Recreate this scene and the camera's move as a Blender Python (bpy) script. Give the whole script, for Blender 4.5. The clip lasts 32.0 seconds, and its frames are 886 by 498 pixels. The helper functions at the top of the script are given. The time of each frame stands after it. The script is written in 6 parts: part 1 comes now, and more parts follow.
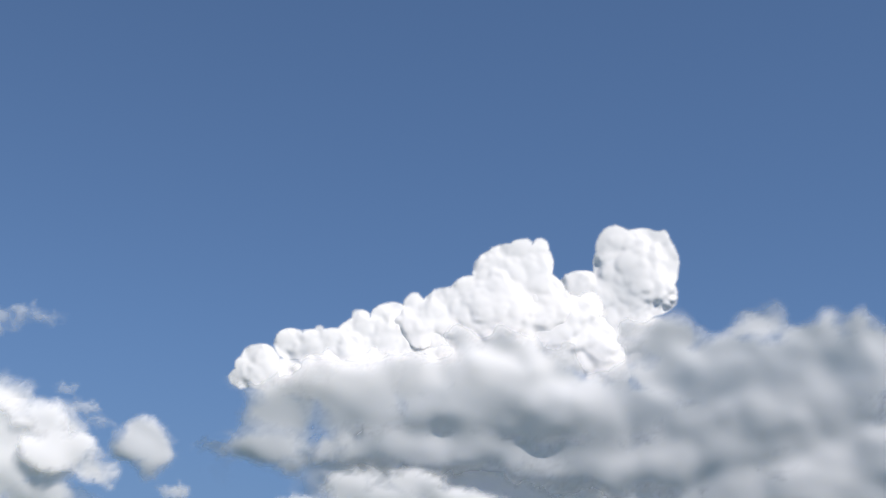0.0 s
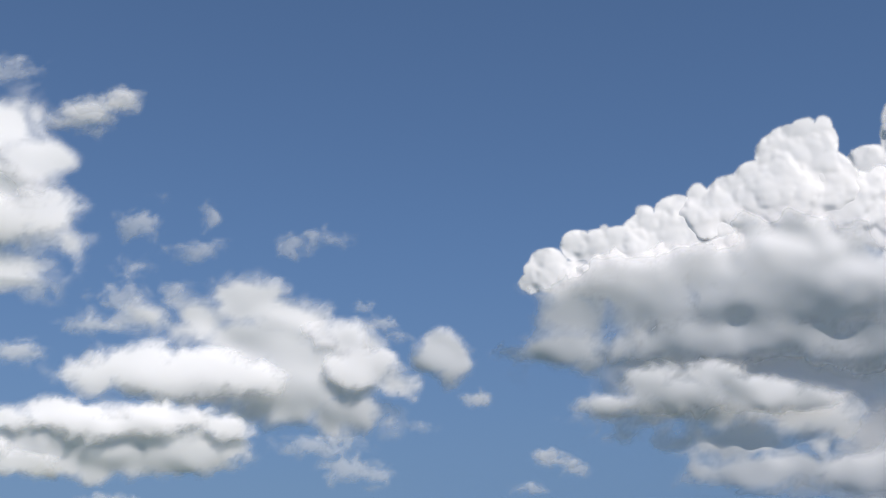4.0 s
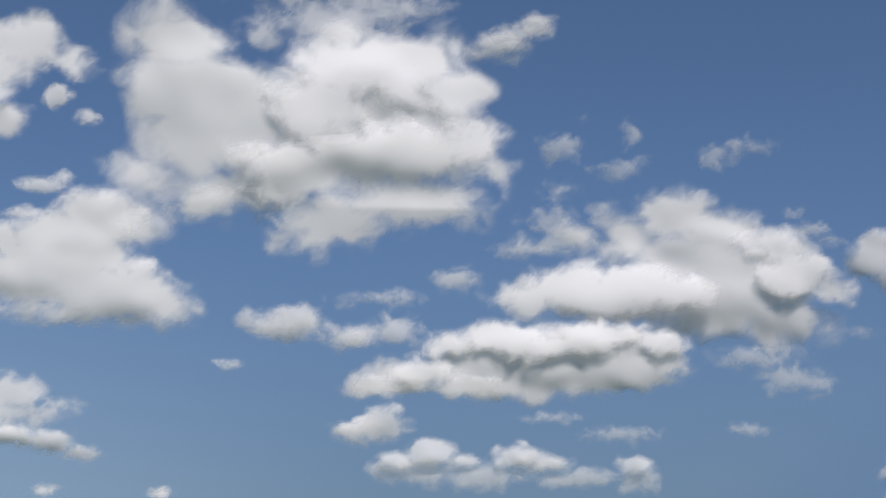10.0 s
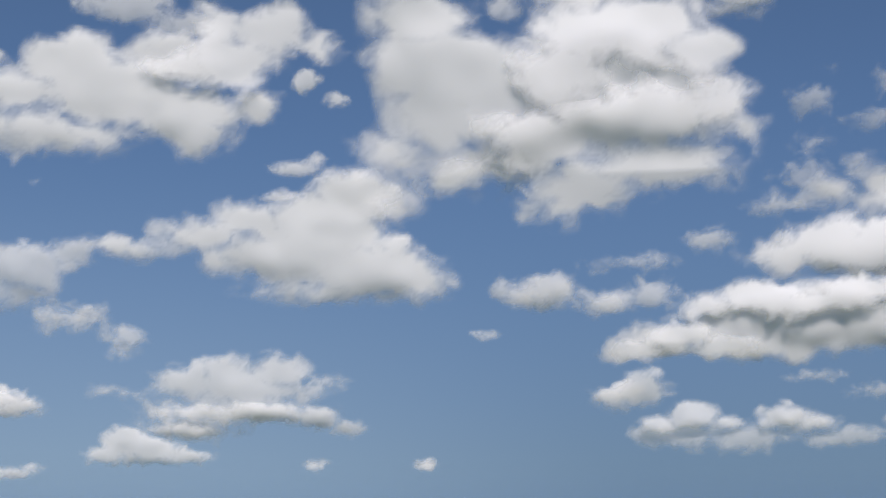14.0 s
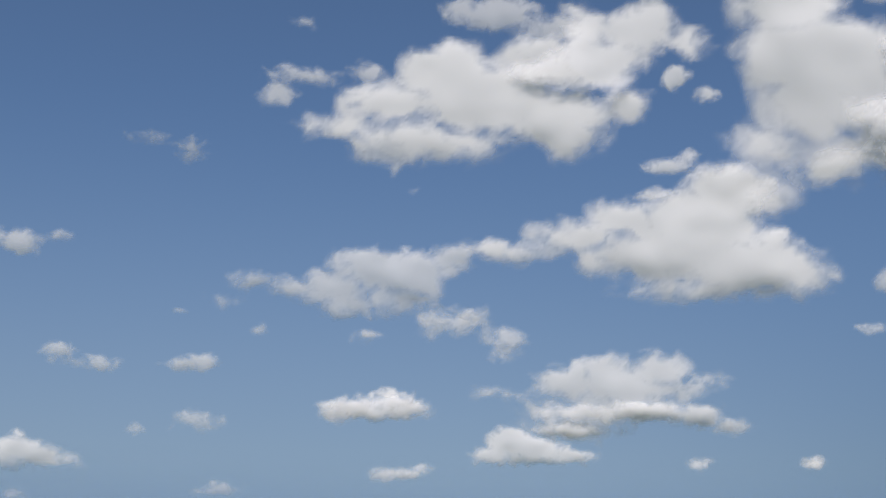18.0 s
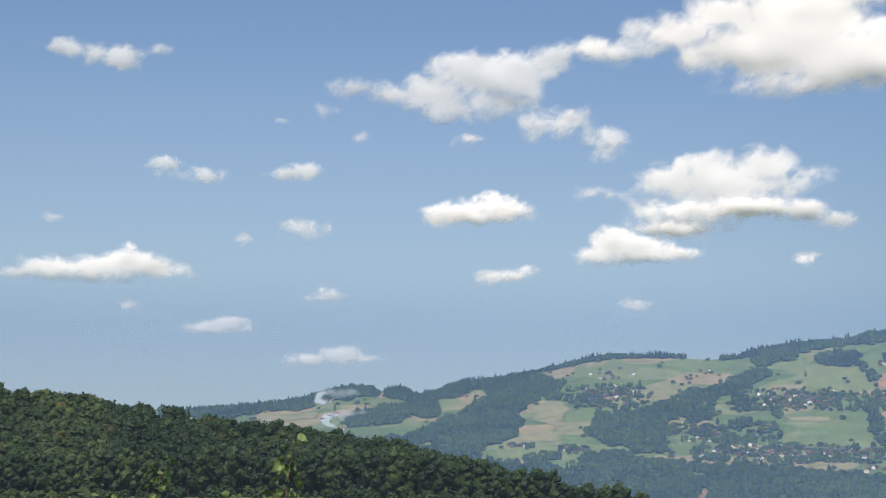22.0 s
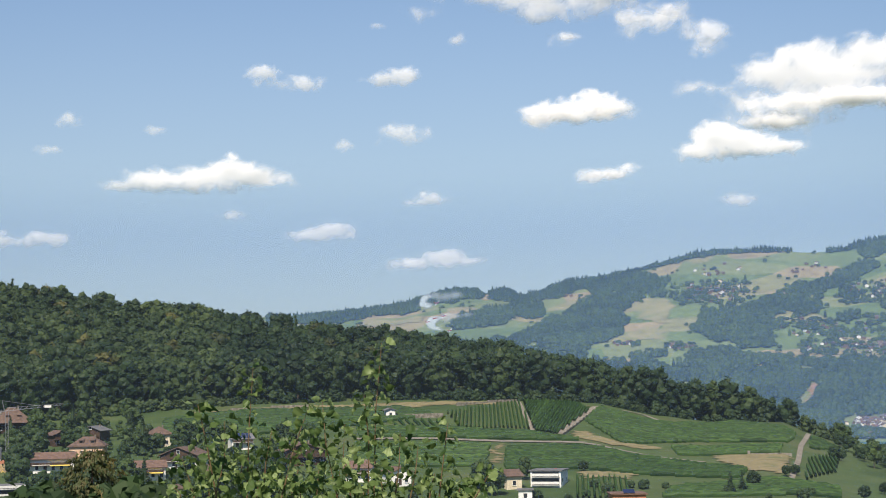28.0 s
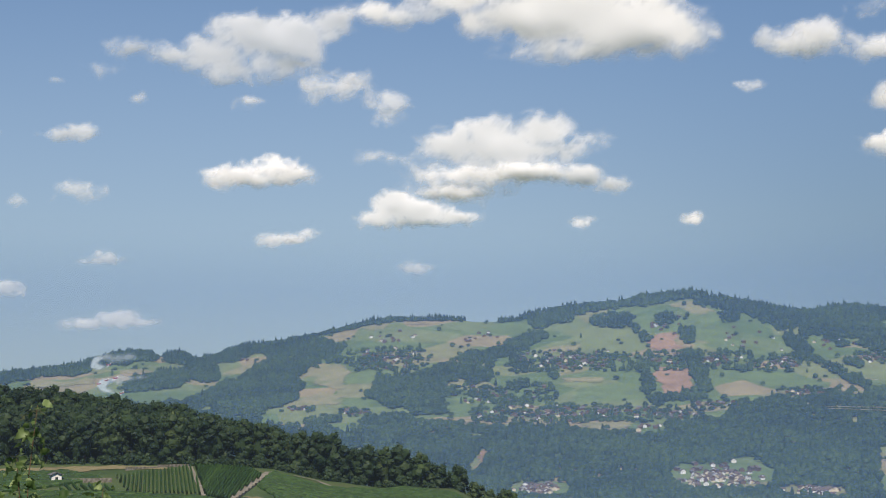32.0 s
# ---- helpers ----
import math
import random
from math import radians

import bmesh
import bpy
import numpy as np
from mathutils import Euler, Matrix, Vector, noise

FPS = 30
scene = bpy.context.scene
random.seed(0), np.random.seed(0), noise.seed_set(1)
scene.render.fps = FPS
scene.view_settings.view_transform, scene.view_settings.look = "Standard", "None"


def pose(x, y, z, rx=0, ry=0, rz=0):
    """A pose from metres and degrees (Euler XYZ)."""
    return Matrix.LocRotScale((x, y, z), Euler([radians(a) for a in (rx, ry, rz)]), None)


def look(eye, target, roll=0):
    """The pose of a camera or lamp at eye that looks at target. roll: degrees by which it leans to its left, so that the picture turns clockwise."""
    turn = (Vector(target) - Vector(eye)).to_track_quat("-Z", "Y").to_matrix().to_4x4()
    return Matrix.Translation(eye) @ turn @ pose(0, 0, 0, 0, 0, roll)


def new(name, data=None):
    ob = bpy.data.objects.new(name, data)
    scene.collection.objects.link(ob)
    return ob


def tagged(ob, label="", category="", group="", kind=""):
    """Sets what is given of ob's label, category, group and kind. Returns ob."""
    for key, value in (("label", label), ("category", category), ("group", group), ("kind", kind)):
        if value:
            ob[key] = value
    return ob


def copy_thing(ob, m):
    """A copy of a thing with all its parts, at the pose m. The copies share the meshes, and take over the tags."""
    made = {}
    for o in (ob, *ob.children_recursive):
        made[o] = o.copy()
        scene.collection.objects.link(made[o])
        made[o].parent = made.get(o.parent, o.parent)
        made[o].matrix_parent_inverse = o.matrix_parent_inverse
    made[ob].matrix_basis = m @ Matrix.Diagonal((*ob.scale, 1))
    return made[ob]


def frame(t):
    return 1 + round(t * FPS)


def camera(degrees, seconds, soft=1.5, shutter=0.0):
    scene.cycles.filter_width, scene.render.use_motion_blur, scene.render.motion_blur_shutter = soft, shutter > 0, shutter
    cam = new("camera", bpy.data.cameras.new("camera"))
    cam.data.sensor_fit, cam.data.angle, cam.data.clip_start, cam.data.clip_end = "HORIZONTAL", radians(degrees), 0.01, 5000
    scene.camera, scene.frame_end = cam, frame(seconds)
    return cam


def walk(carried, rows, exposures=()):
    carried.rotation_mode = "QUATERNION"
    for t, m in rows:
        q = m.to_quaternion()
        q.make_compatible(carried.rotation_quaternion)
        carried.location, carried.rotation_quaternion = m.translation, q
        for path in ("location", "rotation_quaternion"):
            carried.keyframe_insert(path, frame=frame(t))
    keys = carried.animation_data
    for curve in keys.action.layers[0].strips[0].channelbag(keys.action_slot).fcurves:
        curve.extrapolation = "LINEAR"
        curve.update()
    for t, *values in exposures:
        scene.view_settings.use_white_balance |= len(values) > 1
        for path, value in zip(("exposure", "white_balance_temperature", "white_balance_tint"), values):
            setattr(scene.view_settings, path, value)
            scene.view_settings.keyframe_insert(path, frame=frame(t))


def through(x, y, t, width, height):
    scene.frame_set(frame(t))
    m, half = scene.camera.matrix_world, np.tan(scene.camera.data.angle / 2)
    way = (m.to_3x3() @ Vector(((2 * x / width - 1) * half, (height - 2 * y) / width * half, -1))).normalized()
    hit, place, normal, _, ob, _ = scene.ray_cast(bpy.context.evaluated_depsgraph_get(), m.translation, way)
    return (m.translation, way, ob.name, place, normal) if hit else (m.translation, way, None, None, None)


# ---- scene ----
# the film camera brightens its picture when the land comes in, and turns it a little warmer
EXPOSURES = [(0.0, 0.13, 6500, 11), (4.0, -0.09, 6500, 11), (9.0, -0.34, 6550, 12), (18.6, -0.34, 6600, 12), (20.8, 0.26, 7080, 11), (23.2, 0.27, 7130, 11), (25.2, 0.53, 7200, 11), (28.5, 0.45, 7200, 11), (30.8, 0.42, 7200, 11), (32.0, 0.12, 7130, 11)]
# the camera stands on a hillside and turns; heading, tilt and lean in degrees
EYE = Vector((0.0, 0.0, 83.0))

def bearing(az, el=0.0, r=1.0):
    a, e = radians(az), radians(el)
    return Vector((math.sin(a) * math.cos(e), math.cos(a) * math.cos(e), math.sin(e))) * r

def aim(t, yaw, pitch, lean):
    step = -0.06 + 0.15 * min(1.0, max(0.0, (t - 20.0) / 12.0))
    eye = EYE + bearing(yaw + 90.0) * step
    return (t, look(eye, eye + bearing(yaw, pitch), lean))

cam = camera(30.27, 32.0, soft=1.0)
walk(cam, [aim(*row) for row in (
    (0, 0.00, 23.01, 1.21), (0.5, -1.43, 22.63, 1.22), (1, -2.26, 22.02, 0.93), (1.5, -2.98, 21.50, 0.55),
    (2, -4.05, 20.83, 0.45), (2.5, -5.69, 20.14, 0.58), (3, -7.55, 19.69, 0.42), (3.5, -8.96, 19.74, 0.38),
    (5.5, -14.44, 17.52, -1.99), (6, -14.70, 16.92, -1.33), (6.5, -15.32, 16.06, -1.54), (7, -15.79, 15.54, -2.09),
    (7.5, -16.89, 15.75, -1.14), (8, -18.48, 16.10, 0.05), (8.5, -20.74, 16.71, 0.91), (9, -23.15, 16.71, 1.46),
    (9.5, -25.30, 16.47, 1.30), (10, -26.05, 16.47, 0.52), (10.5, -26.58, 16.04, -0.32), (11, -27.21, 15.70, -0.43),
    (11.5, -27.80, 15.47, -0.13), (12, -29.50, 15.90, 0.02), (12.5, -31.85, 16.01, 0.27), (13, -33.49, 15.74, 0.46),
    (13.5, -34.42, 15.47, 0.13), (15.5, -38.16, 15.02, 0.40), (16, -40.04, 15.34, 0.62), (16.5, -42.47, 15.66, 0.72),
    (17, -44.85, 15.66, 0.87), (17.5, -46.95, 15.53, 1.09), (18, -48.71, 15.12, 1.39), (18.5, -49.55, 14.21, 1.38),
    (19, -50.00, 12.38, 1.27), (19.5, -50.58, 10.45, 1.16), (20, -51.48, 9.63, 1.23), (20.5, -52.26, 8.95, 1.32),
    (21, -52.77, 8.67, 1.14), (21.5, -52.69, 8.50, 0.74), (22, -52.23, 8.20, 0.29), (22.5, -51.98, 7.65, -0.23),
    (23, -52.05, 7.28, -0.93), (23.5, -53.47, 6.90, -1.24), (24, -55.51, 6.28, -1.16), (24.5, -56.55, 5.43, -0.72),
    (25, -56.92, 4.82, -0.56), (25.5, -57.30, 4.66, -0.72), (27.5, -56.29, 4.90, -0.81), (28, -55.82, 4.80, -1.06),
    (28.5, -55.50, 4.80, -1.24), (29, -54.43, 4.85, -1.11), (29.5, -52.71, 5.02, -1.06), (30, -50.98, 5.56, -1.16),
    (30.5, -49.63, 6.13, -0.86), (31, -48.14, 6.44, -0.73), (31.5, -46.22, 6.68, -0.74), (32, -44.52, 6.90, -0.58),
)], exposures=EXPOSURES)


# ---- light ----
SUN_AZ, SUN_EL = 136.0, 50.0
world = bpy.data.worlds.new("sky")
scene.world = world
world.use_nodes = True
wn = world.node_tree.nodes
sky = wn.new("ShaderNodeTexSky")
sky.sky_type, sky.sun_disc = "NISHITA", False
sky.sun_elevation, sky.sun_rotation = radians(SUN_EL), radians(SUN_AZ)
sky.altitude, sky.air_density, sky.dust_density, sky.ozone_density = 1500, 0.95, 0.1, 1.6
wn["Background"].inputs[1].default_value = 0.102
tint = wn.new("ShaderNodeMix")
tint.data_type, tint.blend_type = "RGBA", "MULTIPLY"
tint.inputs[0].default_value, tint.inputs[7].default_value = 1.0, (0.83, 0.96, 1.06, 1)
world.node_tree.links.new(sky.outputs[0], tint.inputs[6])
# summer haze: the whole sky pales to a greyish blue towards the horizon, most of all opposite the sun
where, split, low, pale = wn.new("ShaderNodeTexCoord"), wn.new("ShaderNodeSeparateXYZ"), wn.new("ShaderNodeMapRange"), wn.new("ShaderNodeMix")
opposite, spread, haze = wn.new("ShaderNodeVectorMath"), wn.new("ShaderNodeMapRange"), wn.new("ShaderNodeMix")
opposite.operation, opposite.inputs[1].default_value = "DOT_PRODUCT", bearing(-58.0)
low.interpolation_type = spread.interpolation_type = "SMOOTHSTEP"
for node, values in ((low, (-0.05, 0.36, 0.88, 0.0)), (spread, (0.85, 0.985, 0.0, 1.0))):
    for i, value in enumerate(values):
        node.inputs[i + 1].default_value = value
pale.data_type = haze.data_type = "RGBA"
haze.inputs[6].default_value, haze.inputs[7].default_value = (1.14, 1.36, 1.48, 1), (2.85, 3.46, 3.88, 1)
for a, b in ((where.outputs["Generated"], split.inputs[0]), (where.outputs["Generated"], opposite.inputs[0]), (opposite.outputs["Value"], spread.inputs[0]), (spread.outputs[0], haze.inputs[0]), (split.outputs[2], low.inputs[0]),
             (low.outputs[0], pale.inputs[0]), (tint.outputs[2], pale.inputs[6]), (haze.outputs[2], pale.inputs[7]), (pale.outputs[2], wn["Background"].inputs[0])):
    world.node_tree.links.new(a, b)
sun = new("sun", bpy.data.lights.new("sun", "SUN"))
sun.data.energy, sun.data.angle, sun.data.color = 4.6, radians(0.53), (1.0, 0.94, 0.86)
sun.matrix_world = look(bearing(SUN_AZ, SUN_EL, 100), (0, 0, 0))

# ---- materials ----
def material(name, rough=0.8):
    m = bpy.data.materials.new(name)
    m.use_nodes = True
    b = m.node_tree.nodes["Principled BSDF"]
    b.inputs["Roughness"].default_value = rough
    b.inputs["Specular IOR Level"].default_value = 0.25
    return m, m.node_tree.nodes, m.node_tree.links, b


def ramp(nodes, links, source, stops):
    r = nodes.new("ShaderNodeValToRGB")
    e = r.color_ramp.elements
    while len(e) < len(stops):
        e.new(0.5)
    for k, (p, c) in zip(e, stops):
        k.position, k.color = p, (*c, 1)
    links.new(source, r.inputs[0])
    return r.outputs[0]


def noise_node(nodes, links, scale, detail=4, coords="Object", rough=0.55):
    tc, n = nodes.new("ShaderNodeTexCoord"), nodes.new("ShaderNodeTexNoise")
    n.inputs["Scale"].default_value, n.inputs["Detail"].default_value, n.inputs["Roughness"].default_value = scale, detail, rough
    links.new(tc.outputs[coords], n.inputs["Vector"])
    return n.outputs["Fac"]


def mix(nodes, links, fac, a, b, mode="MIX"):
    m = nodes.new("ShaderNodeMix")
    m.data_type, m.blend_type = "RGBA", mode
    for k, s in ((0, fac), (6, a), (7, b)):
        if isinstance(s, (int, float)):
            m.inputs[k].default_value = s
        elif isinstance(s, tuple):
            m.inputs[k].default_value = (*s, 1)
        else:
            links.new(s, m.inputs[k])
    return m.outputs[2]


def bump(nodes, links, b, height, strength=0.4, distance=0.1):
    n = nodes.new("ShaderNodeBump")
    n.inputs["Strength"].default_value, n.inputs["Distance"].default_value = strength, distance
    links.new(height, n.inputs["Height"])
    links.new(n.outputs[0], b.inputs["Normal"])


def mottled(name, c1, c2, scale=1.0, rough=0.85, bumpy=0.3, c3=None):
    """Two colours in soft patches with a finer grain over them."""
    m, n, l, b = material(name, rough)
    big = noise_node(n, l, scale, 3)
    stops = [(0.35, c1), (0.65, c2)] if c3 is None else [(0.32, c1), (0.5, c2), (0.68, c3)]
    fine = noise_node(n, l, scale * 9, 4)
    col = mix(n, l, 0.35, ramp(n, l, big, stops), ramp(n, l, fine, [(0.3, (0.25, 0.25, 0.25)), (0.7, (0.75, 0.75, 0.75))]), "OVERLAY")
    l.new(col, b.inputs["Base Color"])
    if bumpy:
        bump(n, l, b, fine, bumpy, 0.5 / scale * 0.1)
    return m


def leafy(name, c1, c2, c3, through=0.25):
    """Foliage: each clump and each tree has a shade of its own, some light passes through."""
    m, n, l, b = material(name, 0.6)
    geo, info = n.new("ShaderNodeNewGeometry"), n.new("ShaderNodeObjectInfo")
    add = n.new("ShaderNodeMath")
    add.operation = "ADD"
    l.new(geo.outputs["Random Per Island"], add.inputs[0])
    l.new(info.outputs["Random"], add.inputs[1])
    half = n.new("ShaderNodeMath")
    half.operation, half.inputs[1].default_value = "MULTIPLY", 0.5
    l.new(add.outputs[0], half.inputs[0])
    att = n.new("ShaderNodeAttribute")
    att.attribute_name = "shade"
    isl = ramp(n, l, half.outputs[0], [(0.1, c1), (0.5, c2), (0.9, c3)])
    tree = ramp(n, l, att.outputs["Fac"], [(0.0, (0.22, 0.28, 0.27)), (0.45, (0.48, 0.5, 0.48)), (0.93, (0.74, 0.70, 0.52)), (1.0, (0.90, 0.58, 0.42))])
    col = mix(n, l, 0.85, isl, tree, "OVERLAY")
    l.new(col, b.inputs["Base Color"])
    tr, mx = n.new("ShaderNodeBsdfTranslucent"), n.new("ShaderNodeMixShader")
    l.new(col, tr.inputs[0])
    mx.inputs[0].default_value = through
    l.new(b.outputs[0], mx.inputs[1])
    l.new(tr.outputs[0], mx.inputs[2])
    l.new(mx.outputs[0], n["Material Output"].inputs[0])
    return m


def plain_material(name, color, rough=0.6, metal=0.0, vary=0.12, scale=2.0):
    m, n, l, b = material(name, rough)
    b.inputs["Metallic"].default_value = metal
    lo, hi = tuple(c * (1 - vary) for c in color), tuple(min(1, c * (1 + vary)) for c in color)
    l.new(ramp(n, l, noise_node(n, l, scale, 5), [(0.3, lo), (0.7, hi)]), b.inputs["Base Color"])
    return m


def veil(name, color, through=0.3):
    """Vapour: white droplets, and the blue of the painted haze sheets, as thick as the mesh's own density says."""
    m, n, l, b = material(name, 1.0)
    n.remove(b)
    att = n.new("ShaderNodeAttribute")
    att.attribute_name = "opacity"
    d, t, mx = n.new("ShaderNodeBsdfDiffuse"), n.new("ShaderNodeBsdfTransparent"), n.new("ShaderNodeMixShader")
    d.inputs[0].default_value = (*color, 1)
    tl, both = n.new("ShaderNodeBsdfTranslucent"), n.new("ShaderNodeMixShader")
    tl.inputs[0].default_value = (*color, 1)
    both.inputs[0].default_value = through
    l.new(d.outputs[0], both.inputs[1])
    l.new(tl.outputs[0], both.inputs[2])
    l.new(att.outputs["Fac"], mx.inputs[0])
    l.new(t.outputs[0], mx.inputs[1])
    l.new(both.outputs[0], mx.inputs[2])
    l.new(mx.outputs[0], n["Material Output"].inputs[0])
    return m


# ---- noise and mesh helpers ----
def lattice(ix, iy, seed):
    h = (ix * 374761393 + iy * 668265263 + seed * 1442695041) & 0xFFFFFFFF
    h = ((h ^ (h >> 13)) * 1274126177) & 0xFFFFFFFF
    return ((h ^ (h >> 16)) & 0xFFFF) / 32767.5 - 1.0


def value_noise(x, y, seed=0):
    x, y = np.asarray(x, float), np.asarray(y, float)
    ix, iy = np.floor(x).astype(np.int64), np.floor(y).astype(np.int64)
    fx, fy = x - ix, y - iy
    fx, fy = fx * fx * (3 - 2 * fx), fy * fy * (3 - 2 * fy)
    a, b = lattice(ix, iy, seed), lattice(ix + 1, iy, seed)
    c, d = lattice(ix, iy + 1, seed), lattice(ix + 1, iy + 1, seed)
    return (a + (b - a) * fx) * (1 - fy) + (c + (d - c) * fx) * fy


def fbm(x, y, seed=0, octaves=5, gain=0.5):
    """Noise in octaves, each turned against the last so that no grid shows."""
    x, y, total, amp = np.asarray(x, float), np.asarray(y, float), 0.0, 1.0
    for k in range(octaves):
        total = total + amp * value_noise(x, y, seed + k)
        x, y = 1.62 * x - 1.18 * y + 17.3, 1.18 * x + 1.62 * y - 9.1
        amp *= gain
    return total


def soften(a, radius):
    """Three box blurs of about that many cells in all."""
    w = int(round(radius * 0.6))
    if w < 1:
        return a
    for axis in (0, 1, 0, 1, 0, 1):
        p = np.pad(a, [(w + 1, w) if i == axis else (0, 0) for i in (0, 1)], mode="edge").cumsum(axis)
        n = a.shape[axis]
        a = (np.take(p, range(2 * w + 1, 2 * w + 1 + n), axis) - np.take(p, range(n), axis)) / (2 * w + 1)
    return a


def smooth(lo, hi, x):
    x = np.clip((x - lo) / (hi - lo), 0, 1)
    return x * x * (3 - 2 * x)


def mesh_from(name, verts, faces, mat=None, shade_smooth=False, attrs=()):
    """A mesh from numpy arrays of corners and of triangles or quads."""
    me = bpy.data.meshes.new(name)
    verts, faces = np.asarray(verts, np.float32), np.asarray(faces, np.int32)
    n, k = faces.shape
    me.vertices.add(len(verts))
    me.vertices.foreach_set("co", verts.ravel())
    me.loops.add(n * k)
    me.loops.foreach_set("vertex_index", faces.ravel())
    me.polygons.add(n)
    me.polygons.foreach_set("loop_start", np.arange(0, n * k, k, dtype=np.int32))
    me.polygons.foreach_set("use_smooth", np.full(n, shade_smooth))
    for key, values in attrs:
        at = me.attributes.new(key, "FLOAT", "POINT")
        at.data.foreach_set("value", np.asarray(values, np.float32))
    me.update(calc_edges=True)
    me.validate()
    for m in (mat if isinstance(mat, (list, tuple)) else [mat]):
        if m:
            me.materials.append(m)
    return me


def grid_faces(rows, cols, keep=None, flip=False):
    i = np.arange(rows * cols).reshape(rows, cols)
    f = np.stack([i[:-1, :-1], i[:-1, 1:], i[1:, 1:], i[1:, :-1]], -1).reshape(-1, 4)
    if keep is not None:
        f = f[keep.ravel()]
    return f[:, ::-1] if flip else f


# ---- the ground ----
def prof(az, *pairs):
    p = np.array(pairs, float).reshape(-1, 2)
    return np.interp(az, p[:, 0], p[:, 1])


def tan(deg):
    return np.tan(np.radians(deg))


def wrap(az):
    return (np.asarray(az, float) + 240.0) % 360.0 - 240.0


def forest_foot(az):
    """Elevation of the upper edge of the vineyards, seen from the camera, and its distance."""
    return prof(az, -180, -0.9, -71, -0.9, -68.8, -0.87, -66.3, -0.69, -63, -0.48, -57, -0.44, -51.7, -0.62, -50.5, -0.70, -48.8, -1.11, -46.8, -1.40, -44.2, -1.45, -43.6, -1.76, -42.2, -2.26, -40.9, -2.6, -36, -3.5, -30, -4.2, 120, -4.5), 760.0


def forest_crest(az):
    """Elevation of the tree tops on the near hill, and the distance of its crest."""
    el = prof(az, -180, 4, -71, 4.12, -67.2, 3.56, -63.4, 3.06, -59.5, 2.51, -55.6, 1.98, -52.4, 1.38, -50.7, 0.85, -49.7, 0.52, -47.8, 0.2, -45.9, -0.35, -44, -1.35, -42.2, -1.75, -40, -2.3, -36, -2.9, -30, -3.4, 120, -3.6)
    r = prof(az, -180, 1010, -71, 1010, -62, 960, -55, 900, -50.5, 830, -48, 800, -44, 785, 120, 780)
    return el, r


def ridge(az):
    """Elevation of the far skyline and its distance."""
    el = prof(az, -200, 4, -75, 2.5, -61.05, 2.54, -60.07, 2.61, -58.6, 2.74, -57.6, 2.87, -56.9, 3.05, -56.1, 3.27, -55.37, 3.41, -54.7, 3.35, -54.38, 3.18, -54, 3.31, -53.55, 3.27, -53.2, 3.03, -52.68, 3.1, -52.1, 3.36, -51.3, 3.5, -50.15, 3.63, -49.4, 3.82, -48.2, 4.08, -47.2, 4.33, -46.4, 4.46, -44.4, 4.46, -43, 4.34, -42, 4.38, -41.65, 4.5, -40.5, 4.74,
              -39.3, 4.86, -38.3, 4.93, -37.5, 5.12, -36.5, 5.17, -35.95, 5.23, -35.2, 5.08, -34.2, 4.9, -33.3, 4.7, -32.1, 4.52, -31.2, 4.62, -30.4, 4.68, -29.4, 4.5,
              -20, 4.2, -9, 4.6, -4.8, 6.4, -3.8, 7.05, -2.8, 7.95, -2.2, 8.5, -1.7, 9.1, -1.45, 9.15, -1.0, 8.9, -0.6, 8.85, 0, 9.05, 4, 9.7, 12, 10.5, 25, 9.0, 60, 5, 160, 4)
    r = prof(az, -200, 4200, -60, 4400, -53, 4300, -48, 4050, -36, 3900, -29, 4100, -10, 4500, 160, 4500)
    return el, r


SHORE = 2263.0


def ground_height(az, r):
    az, r = wrap(az), np.asarray(r, float)
    az, r = np.broadcast_arrays(az, r)
    ef, rf = forest_foot(az)
    ec, rc = forest_crest(az)
    er, rr = ridge(az)
    zf, zc = 83 + rf * tan(ef), 83 + rc * tan(ec) - 21
    zr = 83 + rr * tan(er)
    # heights at fixed stations along every bearing
    hill = smooth(-80, -56, az) * smooth(-20, -34, az)
    stations = [(0, 81.3), (4, 81.2), (14, 78.5), (60, 72), (160, 60), (340, 46), (500, 49 - 8 * smooth(-45, -36, az)), (rf, zf), (rc, zc), (rc + 120, np.minimum(zc, zf) - 18), (1330, -4), (2230, -4), (SHORE, 0.8),
                (2480, 34), (2760, 83 + 2760 * tan(prof(az, -60, 0.1, -50, -0.2, -40, 0.3, -30, 0.3))), (3020, 83 + 3020 * tan(prof(az, -60, 0.9, -50, 1.0, -40, 1.35, -30, 1.3))),
                (3500, 83 + 3500 * tan(1.0 + (er - 1.0) * 0.52)), (rr, zr), (rr + 350, zr - 110), (5600, zr - 300)]
    z = np.zeros(az.shape)
    knots = [np.broadcast_to(np.asarray(a, float), az.shape) for a, _ in stations]
    highs = [np.broadcast_to(np.asarray(b, float), az.shape) for _, b in stations]
    for k in range(len(knots) - 1):
        f = np.clip((r - knots[k]) / (knots[k + 1] - knots[k]), 0, 1)
        inside = (r >= knots[k]) & (r < knots[k + 1])
        z = np.where(inside, highs[k] + (highs[k + 1] - highs[k]) * f, z)
    z = np.where(r >= knots[-1], highs[-1], z)
    x, y = r * np.sin(np.radians(az)), r * np.cos(np.radians(az))
    rough = smooth(2300, 2700, r) * (1 - 0.8 * smooth(0, 250, r - rr + 350)) * 14 + smooth(200, 500, r) * (1 - smooth(1000, 1200, r)) * 0.6
    crag = smooth(-12, -4, az) * smooth(3000, 4000, r) * 46 * (1 - smooth(0.75, 1.0, r / rr) * 0.5)
    return z + rough * fbm(x / 260, y / 260, 5, 4) + crag * fbm(x / 75, y / 75, 8, 5, 0.6)


